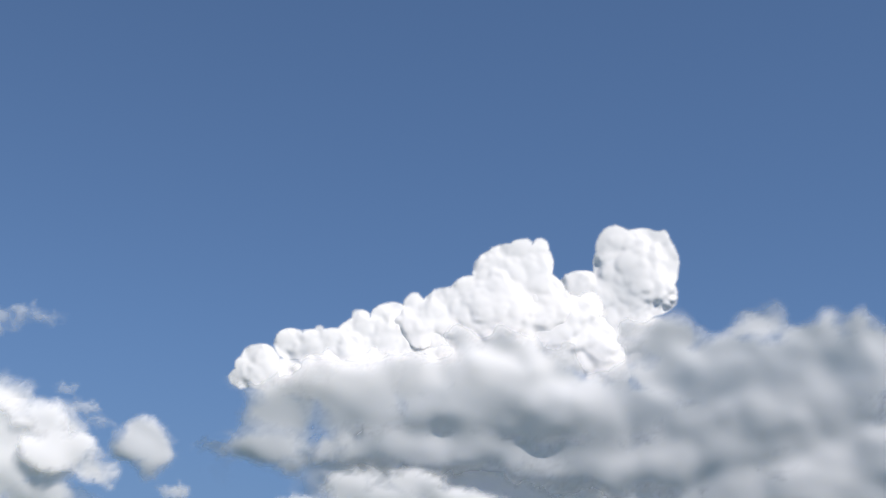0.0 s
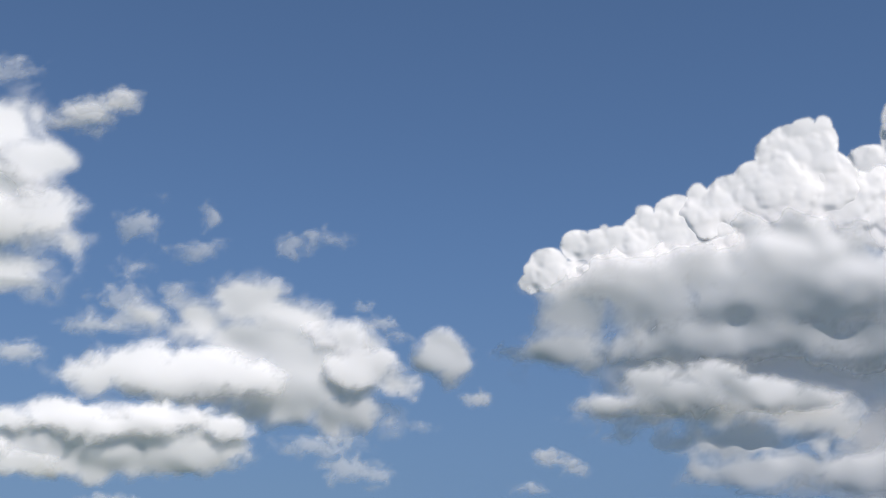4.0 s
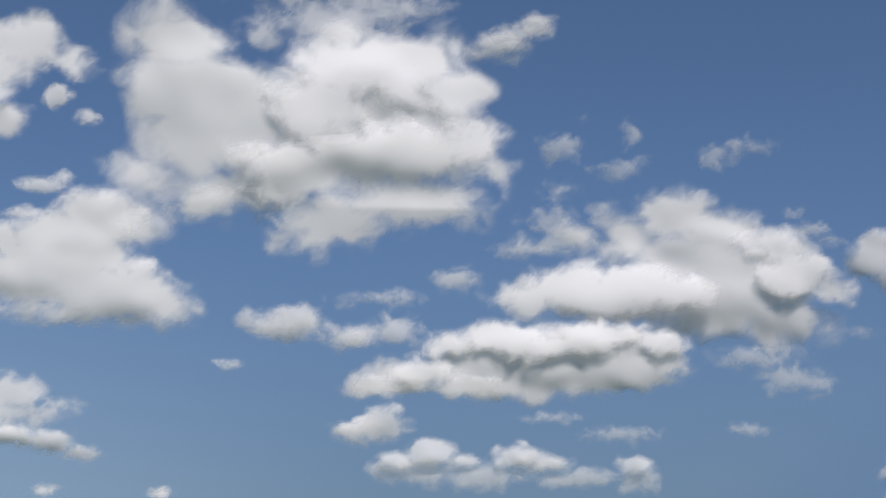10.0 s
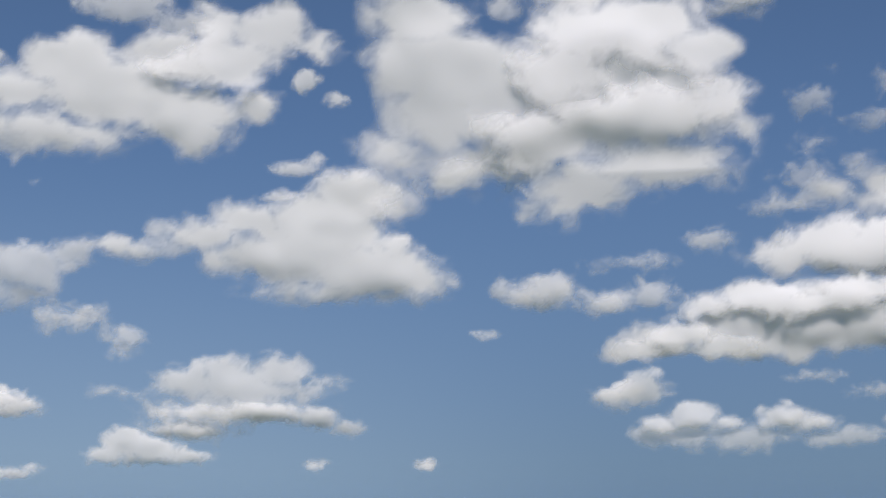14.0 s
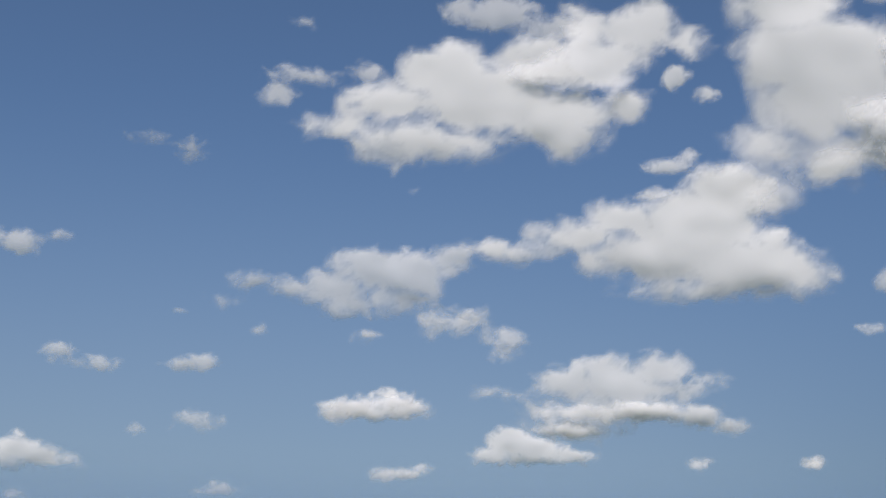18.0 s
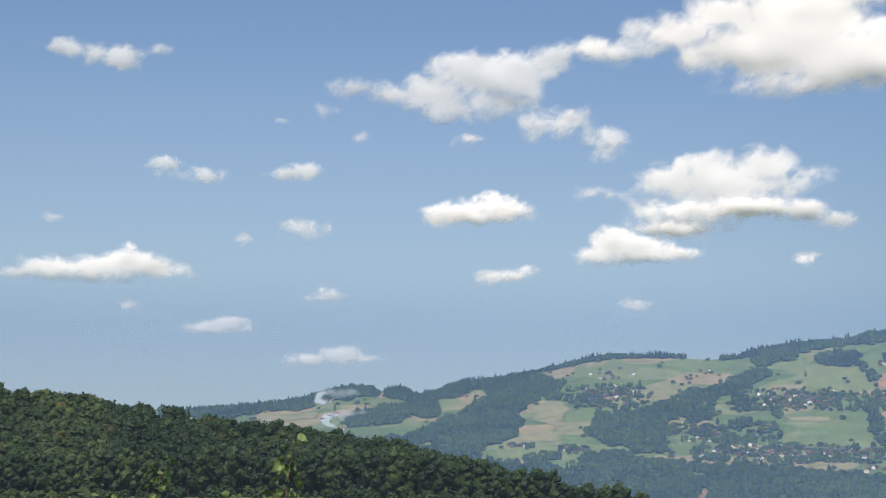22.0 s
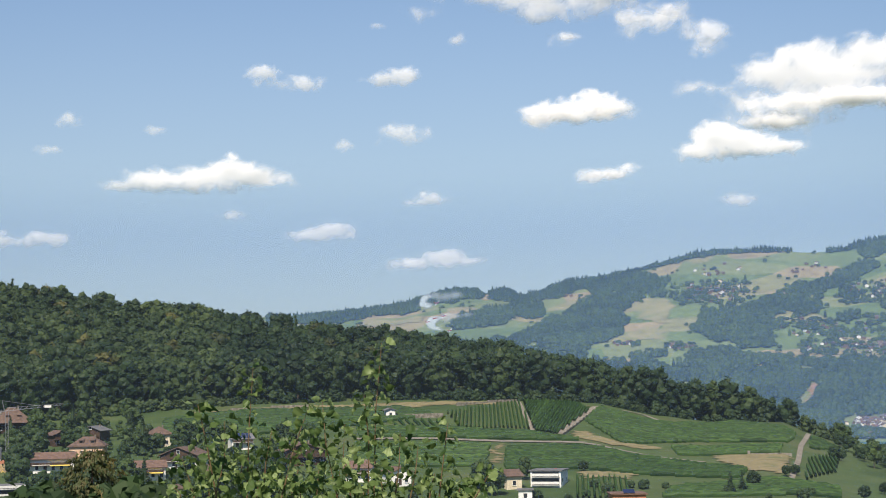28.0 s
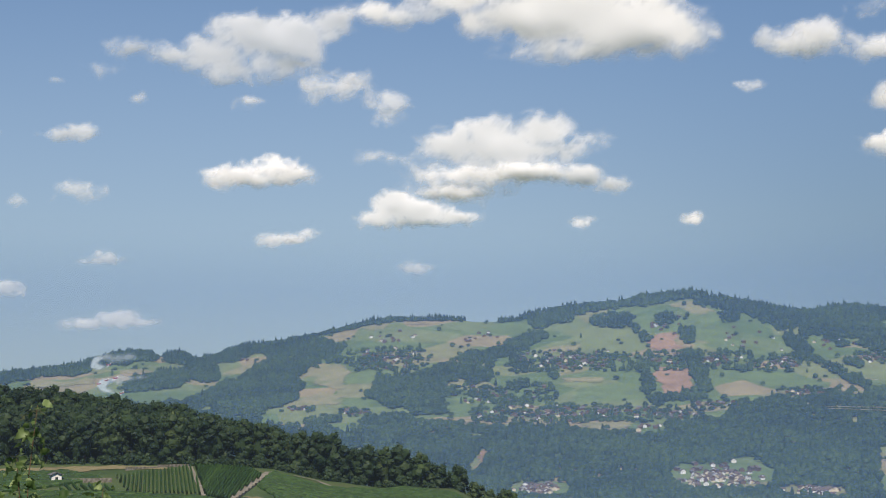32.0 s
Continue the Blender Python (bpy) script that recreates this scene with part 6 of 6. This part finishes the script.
# ---- garden trees, hedges and shrubs of the village ----
def gardens():
    rng = np.random.default_rng(12)
    broad = [tree_thing("tree", lab, rng, h, w, 80, LEAF_GARDEN, "broad", "village trees") for lab, h, w in (("round green garden tree between the houses", 9, 8), ("broad leafy green tree in the village", 12, 11), ("tall green tree beside the houses", 15, 9))]
    dark = [tree_thing("tree", "dark green conifer beside the houses", rng, 13, 6, 70, LEAF_WOOD, "conifer", "village trees")]
    bushes = []
    for k in range(2):
        b = empty_thing("bush", "dense green garden bush among the houses", "bush", group="village bushes")
        V, F = crown_arrays(rng, 3.2, 4.4, -0.6, 9, "broad", 1.0, 260)
        c = new("foliage", mesh_from("foliage", V, F, LEAF_GARDEN, False, [("shade", np.full(len(V), 0.3 + 0.35 * k))]))
        c.parent = b
        stem = tube([(0, 0, -0.8), (0, 0, 1.5)], [0.12, 0.06])
        part("stem", stem, BARK, b)
        bushes.append(b)
    used = set()

    def put(proto, az, r, sc):
        p = on_ground(az, r)
        m = pose(p.x, p.y, p.z, 0, 0, rng.uniform(0, 360))
        if proto.name not in used:
            used.add(proto.name)
            proto.matrix_world = m @ Matrix.Scale(sc, 4)
        else:
            copy_thing(proto, m).scale = (sc, sc, sc)

    # the big ones that stand out
    for az, r, sc, which in ((-71.8, 700, 1.3, 1), (-72.6, 690, 1.2, 1), (-69.77, 630, 0.85, 1), (-70.35, 580, 0.85, 1), (-64.7, 655, 0.7, 0), (-66.5, 655, 0.7, 0), (-65.0, 668, 0.7, 0), (-54.6, 518, 0.75, 1), (-54.15, 506, 0.6, 1), (-53.12, 532, 0.5, 2), (-51.1, 548, 0.42, 0), (-45.3, 520, 0.55, 0), (-44.2, 548, 0.4, 0), (-43.9, 555, 0.4, 0)):
        put(broad[which], az, r, sc)
    for az, r, sc in ((-66.25, 612, 1.05), (-66.6, 640, 0.75), (-68.6, 690, 1.0), (-45.7, 505, 0.5), (-46.1, 500, 0.55)):
        put(dark[0], az, r, sc)
    spots = [(h.location.x, h.location.y) for h in bpy.data.objects if h.name.split(".")[0] in ("house", "building_site") and h.parent is None]
    n = 0
    while n < 215:
        az, r = rng.uniform(-73.5, -60.5), rng.uniform(490, 725)
        if r > 655 and az > -66 or r > 640 and az > -63:
            continue
        if az < -70.5 and 535 < r < 612:
            continue
        x, y = r * math.sin(radians(az)), r * math.cos(radians(az))
        if min(math.hypot(x - a, y - b) for a, b in spots) < 13:
            continue
        near = min((math.hypot(a, b) - r for a, b in spots if abs(math.degrees(math.atan2(a, b)) - az) < 0.9), default=-99)
        if 0 < near < 95:
            put(bushes[int(rng.integers(0, 2))], az, r, rng.uniform(0.38, 0.7))
        else:
            w = rng.integers(0, 6)
            put(broad[w] if w < 3 else bushes[w % 2] if w < 5 else dark[0], az, r, rng.uniform(0.42, 0.78) if w < 3 else rng.uniform(0.6, 1.3) if w < 5 else rng.uniform(0.5, 0.9))
        n += 1
    # leafy trees that close the gardens towards the valley
    for _ in range(60):
        az, r = rng.choice((rng.uniform(-70.3, -66.9), rng.uniform(-65.2, -62.0))), rng.uniform(488, 534)
        x, y = r * math.sin(radians(az)), r * math.cos(radians(az))
        if min(math.hypot(x - a, y - b) for a, b in spots) > 9:
            put(broad[int(rng.integers(0, 2))], az, r, rng.uniform(0.5, 0.72))
    # two near trees beside the broad conifer
    for az, top in ((-69.55, -3.05), (-66.55, -2.95), (-70.5, -3.6)):
        foot = on_ground(az, 236)
        put(broad[1], az, 236, (83 + 236 * float(tan(top)) - foot.z) / 12.0)
    # loose shrubbery that fills the gardens
    proto = [crown_arrays(rng, 3.0, 4.2, -0.5, 3, "broad", 1.2, 60) for _ in range(4)]
    places = []
    while len(places) < 640:
        az, r = rng.uniform(-73.5, -60.0), rng.uniform(490, 725)
        if r > 655 and az > -66 or r > 640 and az > -63:
            continue
        if az < -70.5 and 566 < r < 612:
            continue
        x, y = r * math.sin(radians(az)), r * math.cos(radians(az))
        if min(math.hypot(x - a, y - b) for a, b in spots) < 9:
            continue
        p = on_ground(az, r)
        places.append((x, y, p.z, rng.uniform(0.3, 0.85), rng.uniform(0, 6.28), rng.integers(0, 4), rng.uniform(0.15, 0.9)))
    scatter(proto, places, "shrubbery", "green hedges and garden shrubs between the houses", LEAF_GARDEN, 2000)
    for _ in range(26):
        put(bushes[int(rng.integers(0, 2))], rng.uniform(-61, -43), rng.uniform(486, 520), rng.uniform(0.5, 1.0))
    # shoreline and slope trees right of the vineyards
    for _ in range(44):
        put(broad[int(rng.integers(0, 3))], rng.uniform(-42.6, -36.0), rng.uniform(640, 765), rng.uniform(0.4, 0.7))
    for _ in range(20):
        put(broad[int(rng.integers(0, 3))], rng.uniform(-42.0, -34.0), rng.uniform(470, 570), rng.uniform(0.35, 0.6))


gardens()


def brown_conifer():
    """A broad conifer: long drooping boughs, each a fringe of hanging sprays."""
    rng = np.random.default_rng(4)
    ob = empty_thing("conifer", "broad conifer with brown-tipped drooping branches", "tree")
    high, V, S = 15.0, [], []
    for k in range(64):
        h = (k + rng.uniform(0, 1)) / 64
        long, t = 8.4 * (1 - h) ** 0.45 * rng.uniform(0.8, 1.1) + 0.5, k * 2.4 + rng.uniform(-0.3, 0.3)
        out = np.array([math.cos(t), math.sin(t), 0])
        f = np.sqrt(rng.uniform(0.02, 1, 110))
        at = out * (f * long)[:, None] + np.array([0, 0, 1.0]) * (high * (0.16 + 0.84 * h) + 0.10 * long * f - 0.26 * long * f ** 2)[:, None] + rng.normal(0, 0.34, (110, 3)) * (1, 1, 0.7)
        side = np.cross(out, (0, 0, 1)) + rng.normal(0, 0.6, (110, 3))
        w, d = rng.uniform(0.07, 0.16, (110, 1)), rng.uniform(0.22, 0.62, (110, 1))
        V.append(np.stack([at - side * w, at + side * w, at + out * 0.25 + np.array([0, 0, -1.0]) * d], 1).reshape(-1, 3))
        S.append(np.full(330, rng.choice((0.25, 0.45, 0.7))))
    V = np.concatenate(V)
    c = new("crown", mesh_from("crown", V, np.arange(len(V)).reshape(-1, 3), LEAF_BROWN, False, [("shade", np.concatenate(S))]))
    c.parent = ob
    tagged(c, kind="stuff")
    part("trunk", tube([(0, 0, -2), (0, 0, 8), (0, 0, 15)], [0.35, 0.22, 0.05]), BARK, ob)
    p = on_ground(-67.95, 240)
    ob.matrix_world = pose(p.x, p.y, 83 + 240 * float(tan(-1.95)) - 15.0, 0, 0, 40)


brown_conifer()

# ---- far villages ----
def far_villages():
    rng = np.random.default_rng(21)
    protos = []
    for lab, wl, tl in (("distant white house with brown roof", PLASTER_WHITE, ROOF_FAR), ("distant dark wooden chalet with brown roof", WOOD_SUN, ROOF_FAR), ("distant cream house with red roof", PLASTER_CREAM, TILE_RED), ("distant brown chalet with grey roof", WOOD_SUN, TILE_GREY)):
        ob = empty_thing("far_house", lab, "house", group="houses of the far villages")
        part("wall", hull([(x, y, z) for y in (-5, 5) for x, z in ((-5.5, -4), (5.5, -4), (5.5, 5), (0, 8), (-5.5, 5))], [(0, 1, 2, 3, 4), (9, 8, 7, 6, 5), (0, 5, 6, 1), (1, 6, 7, 2), (2, 7, 8, 3), (3, 8, 9, 4), (4, 9, 5, 0)]), wl, ob)
        rb = bmesh.new()
        for s in (-1, 1):
            slab([(s * 6.5, -6, 4.3), (s * 6.5, 6, 4.3), (0, 6, 8.2), (0, -6, 8.2)][::s], 0.4, rb)
        part("roof", rb, tl, ob)
        protos.append(ob)
    spots = []

    def hamlet_spot(az, el, sa, se):
        a, e = az + sa * rng.uniform(-1, 1) * rng.uniform(0.4, 1.1), el + rng.normal(0, se * 0.5)
        r = float(hill_range(a, e))
        if not r:
            return None
        p = on_ground(a, r)
        return (p.length, p, rng.uniform(0.42, 0.78), -a + rng.choice([0, 90, 25, -30]) + rng.uniform(-15, 15), int(rng.choice([0, 1, 2, 3], p=[0.15, 0.50, 0.07, 0.28] if e > -1 else [0.46, 0.08, 0.36, 0.10])))

    for az, el, sa, se, n in FAR_HAMLETS:
        for _ in range(int(n * 2.2)):
            spots.append(hamlet_spot(az, el, sa, se))
    for az, el, sa, se, n in ((-36.76, 4.04, 0.77, 0.27, 6), (-33.88, 3.59, 1.35, 0.39, 8), (-46.21, 3.78, 1.54, 0.23, 8), (-43.25, 3.75, 0.77, 0.23, 6), (-37.43, 0.54, 0.77, 0.15, 8), (-43.49, 0.22, 0.58, 0.27, 5), (-51.61, 3.08, 0.29, 0.06, 4), (-31.24, 3.34, 0.77, 0.19, 7)):
        for _ in range(int(n * 1.6)):
            spots.append(hamlet_spot(az, el, sa, se))
    spots = [q for q in spots if q]
    spots.sort(key=lambda q: q[0])
    used, mats = set(), [PLASTER_WHITE, WOOD_SUN, PLASTER_CREAM, ROOF_FAR, TILE_RED, TILE_GREY]
    V, F, M, n = [], [], [], 0
    for i, (_, p, sc, turn, kind) in enumerate(spots):
        g, m = protos[kind], pose(p.x, p.y, p.z, 0, 0, turn)
        if i < 290:
            if kind not in used:
                used.add(kind)
                g.matrix_world = m @ Matrix.Scale(sc, 4)
            else:
                copy_thing(g, m).scale = (sc, sc, sc)
            continue
        # the farthest ones run together into one sheet of roofs
        for child in g.children:
            me = child.data
            me.calc_loop_triangles()
            v = np.array([w.co[:] for w in me.vertices]) * sc
            c, s = math.cos(radians(turn)), math.sin(radians(turn))
            V.append(np.stack([v[:, 0] * c - v[:, 1] * s + p.x, v[:, 0] * s + v[:, 1] * c + p.y, v[:, 2] + p.z], -1))
            t = np.array([q.vertices[:] for q in me.loop_triangles])
            F.append(t + n)
            M.append(np.full(len(t), mats.index(me.materials[0])))
            n += len(v)
    me = mesh_from("far_hamlets", np.concatenate(V), np.concatenate(F), mats)
    me.polygons.foreach_set("material_index", np.concatenate(M).astype(np.int32))
    tagged(new("far_hamlets", me), "scattered distant chalets on the upper hillside", "houses", kind="stuff")


far_villages()

# ---- aeroplanes and their smoke ----
RED = plain_material("red aircraft paint", (0.55, 0.03, 0.03), 0.35)
WHITE = plain_material("white aircraft paint", (0.80, 0.80, 0.80), 0.35)
SMOKE = veil("white display smoke", (0.86, 0.93, 0.97), 0.5)


def jet():
    ob = empty_thing("jet_aircraft", "small red and white jet aircraft in formation flight", "aircraft", group="flying formation")
    part("fuselage", tube([(7.3, 0, 0), (6.2, 0, 0.05), (4.0, 0, 0.15), (0, 0, 0.1), (-5.0, 0, 0.05), (-6.8, 0, 0)], [0.05, 0.32, 0.62, 0.72, 0.66, 0.48], 10), RED, ob)
    part("canopy", tube([(4.3, 0, 0.62), (3.2, 0, 0.85), (1.6, 0, 0.75)], [0.12, 0.38, 0.2], 8), PANE, ob)
    for s in (-1, 1):
        part("wing", slab([(1.2, 0.6 * s, 0), (-2.6, 0.6 * s, 0), (-2.4, 4.1 * s, 0), (-1.0, 4.1 * s, 0)][::s], 0.14), WHITE, ob, "white wing with red edge")
        part("tailplane", slab([(-4.4, 0.5 * s, 0), (-6.6, 0.5 * s, 0), (-6.7, 2.2 * s, 0), (-5.8, 2.2 * s, 0)][::s], 0.1), WHITE, ob)
    part("fin", slab([(-3.4, 0, 0.6), (-6.6, 0, 0.6), (-6.9, 0, 3.0), (-5.7, 0, 3.0)], 0.12), RED, ob)
    return ob



first_jet = jet()
for i, (az, el) in enumerate(((-56.06, 2.91), (-56.38, 2.26), (-56.13, 2.38), (-55.83, 2.45), (-55.62, 1.94))):
    at = Matrix.Translation(EYE + bearing(az, el, 2100)) @ pose(0, 0, 0, 48, -4, -14)
    if i:
        copy_thing(first_jet, at)
    else:
        first_jet.matrix_world = at
SMOKE_SIDE = dict(name="smoke_trail", group="jet smoke", mat=SMOKE, dist=2120)
cloud("white smoke trail curling behind the jets", (0.3, 0.85, 0.15, 0.1, ((-56.59, 2.91, 0.12, 0.18), (-56.53, 3.07, 0.16, 0.12), (-56.42, 2.83, 0.18, 0.12), (-56.24, 2.87, 0.16, 0.08), (-56.33, 3.15, 0.18, 0.08))), (0.5, 0.36, 0.1, 0.1, ((-56.14, 3.18, 0.31, 0.14), (-55.75, 3.20, 0.35, 0.12), (-55.85, 3.04, 0.35, 0.10), (-55.41, 3.19, 0.27, 0.16))), **SMOKE_SIDE)
cloud("white smoke trail sinking towards the forest", (0.3, 0.85, 0.15, 0.1, ((-56.29, 2.20, 0.14, 0.18), (-56.19, 2.34, 0.18, 0.14), (-56.09, 2.02, 0.19, 0.10), (-55.86, 1.96, 0.23, 0.06), (-55.95, 2.39, 0.19, 0.10))), (0.5, 0.36, 0.1, 0.1, ((-55.70, 2.43, 0.31, 0.14), (-55.36, 2.46, 0.35, 0.10), (-55.01, 2.49, 0.31, 0.10), (-55.76, 2.27, 0.23, 0.08))), **SMOKE_SIDE)


# ---- the shrub in front of the camera ----
def leaf_material():
    m, n, l, b = material("fresh shrub leaf", 0.45)
    info, geo, add = n.new("ShaderNodeObjectInfo"), n.new("ShaderNodeNewGeometry"), n.new("ShaderNodeMath")
    add.operation = "PINGPONG"
    add.inputs[1].default_value = 1.0
    both = n.new("ShaderNodeMath")
    l.new(info.outputs["Random"], both.inputs[0])
    l.new(geo.outputs["Random Per Island"], both.inputs[1])
    l.new(both.outputs[0], add.inputs[0])
    base = ramp(n, l, add.outputs[0], [(0.0, (0.022, 0.052, 0.014)), (0.45, (0.056, 0.104, 0.030)), (0.8, (0.125, 0.185, 0.056)), (1.0, (0.28, 0.36, 0.15))])
    vein = ramp(n, l, noise_node(n, l, 60, 3), [(0.35, (0.4, 0.4, 0.4)), (0.65, (0.6, 0.6, 0.6))])
    col = mix(n, l, 0.5, base, vein, "OVERLAY")
    l.new(col, b.inputs["Base Color"])
    tr, mx = n.new("ShaderNodeBsdfTranslucent"), n.new("ShaderNodeMixShader")
    l.new(col, tr.inputs[0])
    mx.inputs[0].default_value = 0.4
    l.new(b.outputs[0], mx.inputs[1])
    l.new(tr.outputs[0], mx.inputs[2])
    l.new(mx.outputs[0], n["Material Output"].inputs[0])
    return m


def leaf_mesh(rng, fold, curl, mat):
    """A pointed heart-shaped leaf, 1 long, folded along its rib and curled at the tip."""
    outline = ((0.0, 0.04), (-0.04, 0.24), (0.14, 0.46), (0.30, 0.40), (0.42, 0.50), (0.58, 0.34), (0.70, 0.33), (0.85, 0.15), (1.04, 0.01))
    V, F = [], []
    for i, (x, w) in enumerate(outline):
        drop = -curl * x * x + 0.05 * math.sin(9 * x + 5 * curl)
        for s in (-1, 0, 1):
            V.append((x, w * s * rng.uniform(0.8, 1.15), drop + abs(s) * w * fold + rng.uniform(-0.05, 0.05)))
    for i in range(len(outline) - 1):
        for c in range(2):
            a = i * 3 + c
            F.append((a, a + 1, a + 4, a + 3))
    return mesh_from("leaf", np.array(V), np.array(F), mat, True)


def shrub():
    rng = np.random.default_rng(31)
    mat = leaf_material()
    twig = mottled("red-brown twig bark", (0.10, 0.06, 0.035), (0.17, 0.12, 0.06), 30, 0.7, 0.2)
    leaves = [leaf_mesh(rng, f, c, mat) for f, c in ((0.3, 0.2), (0.55, 0.5), (0.12, -0.15), (0.9, 0.35))]
    R = 6.6
    origin = on_ground(-62.3, R)
    ob = empty_thing("shrub", "tall leafy green shrub with upright shoots in front", "shrub", Matrix.Translation(origin))
    count, spare = 0, []
    for k, (a, e, b) in enumerate(SHOOTS):
        r = R + rng.uniform(-0.45, 0.45)
        top = EYE + bearing(a, 0, r) + Vector((0, 0, r * float(tan(e)))) - origin
        mid = EYE + bearing(b, 0, r) + Vector((0, 0, r * float(tan(-3.9)))) - origin
        foot = bearing(-62.3 + rng.uniform(-2, 2), 0, R + rng.uniform(-0.3, 0.3)) + EYE - origin
        foot.z = -0.05
        bend = mid.lerp(top, 0.55) + Vector((rng.uniform(-0.02, 0.02), rng.uniform(-0.02, 0.02), 0))
        pts = [foot, foot.lerp(mid, 0.55) + Vector((0, 0, 0.1)), mid, bend, top]
        part("stem", tube(pts, [0.010, 0.006, 0.0034, 0.0024, 0.0012], 5), twig, ob)
        # leaves from the tip down, crowded lower on the shoot
        length = (top - mid).length
        n = int(15 + length * 78)
        for j in range(n + 12):
            f = j / n
            if f <= 1:
                p = top.lerp(bend, f / 0.45) if f < 0.45 else bend.lerp(mid, (f - 0.45) / 0.55)
            else:
                p = mid.lerp(foot, min(1.0, (f - 1) * 0.4 * n / 12))
            turn = j * 2.4 + k
            stalk = Vector((math.cos(turn), math.sin(turn), rng.uniform(0.1, 0.6))) * rng.uniform(0.012, 0.05) * (0.7 + min(f, 1) * 1.1)
            size = rng.uniform(0.014, 0.046)
            m = Matrix.Translation(p + stalk) @ pose(0, 0, 0, rng.uniform(-70, 70), rng.uniform(-35, 80), math.degrees(turn)) @ Matrix.Scale(size, 4)
            if count < 300 and f <= 1:
                lf = new("leaf", leaves[int(rng.integers(0, 4))])
                lf.parent = ob
                lf.matrix_basis = m
                count += 1
            else:
                spare.append(m)
    V, F, n = [], [], 0
    shapes = [np.array([v.co[:] for v in lf.vertices]) for lf in leaves]
    quads = np.array([p.vertices[:] for p in leaves[1].polygons])
    for i, m in enumerate(spare):
        M, base = np.array(m), shapes[i % 4]
        V.append(base @ M[:3, :3].T + M[:3, 3])
        F.append(quads + n)
        n += len(base)
    low = new("foliage", mesh_from("foliage", np.concatenate(V), np.concatenate(F), mat, True))
    low.parent = ob
    tagged(low, kind="stuff")


def near_roof():
    """The dark eave of a neighbouring shed, just below the view."""
    ob = empty_thing("shed", "dark grey shed roof close below the camera", "shed", Matrix.Translation(on_ground(-73.6, 13)))
    slate = mottled("dark grey roofing felt", (0.035, 0.036, 0.04), (0.06, 0.06, 0.065), 3.0, 0.8, 0.3)
    d, s = bearing(-73.6), bearing(-73.6 + 90)
    top = 83 + 13 * float(tan(-2.35)) - on_ground(-73.6, 13).z
    side = lambda a, b, z: tuple(d * b + s * a + Vector((0, 0, z)))
    part("roof", slab([side(-3, -1.5, top - 0.35), side(0.78, -1.5, top - 0.42), side(0.2, 0.6, top - 0.03), side(-3, 0.6, top)], 0.06), slate, ob)
    part("roof_back", slab([side(-3, 0.6, top), side(0.2, 0.6, top - 0.03), side(0.78, 2.4, top - 0.6), side(-3, 2.4, top - 0.55)], 0.06), slate, ob)
    part("wall", hull([side(-2.8, -1.3, -0.6), side(0.1, -1.3, -0.6), side(0.1, 2.2, -0.6), side(-2.8, 2.2, -0.6), side(-2.8, -1.3, top - 0.5), side(0.1, -1.3, top - 0.5), side(0.1, 2.2, top - 0.62), side(-2.8, 2.2, top - 0.6)], [(0, 1, 2, 3), (7, 6, 5, 4), (0, 4, 5, 1), (1, 5, 6, 2), (2, 6, 7, 3), (3, 7, 4, 0)]), WOOD_DARK, ob)
    part("gutter", tube([side(-3, -1.55, top - 0.38), side(0.82, -1.55, top - 0.45)], [0.05, 0.05], 6), TILE_BROWN, ob)



SHOOTS = (
    (-62.15, 0.79, -62.41), (-57.69, 1.56, -58.03), (-64.04, -0.46, -63.38), (-60.19, -0.53, -61.24), (-59.76, -0.41, -59.25), (-55.39, -1.25, -55.76),
    (-63.13, -1.05, -63.53), (-59.02, -1.25, -58.82), (-56.48, -2.06, -56.80), (-53.90, -2.87, -54.55), (-61.53, -1.41, -61.86), (-64.59, -2.29, -64.11),
    (-60.75, -1.73, -60.93), (-57.06, -1.58, -57.29), (-58.32, -0.24, -58.23), (-62.55, -2.32, -62.66), (-59.92, -2.66, -60.03), (-55.90, -3.00, -56.11),
    (-63.53, -2.31, -63.69), (-57.86, -2.98, -57.68), (-59.23, -2.76, -59.34), (-55.03, -3.40, -55.43), (-61.19, -2.93, -61.49), (-64.88, -3.25, -64.79),
    (-58.46, -3.36, -58.37), (-54.35, -3.60, -55.04), (-61.97, -3.11, -62.08), (-60.41, -3.33, -60.52),)
shrub()
near_roof()
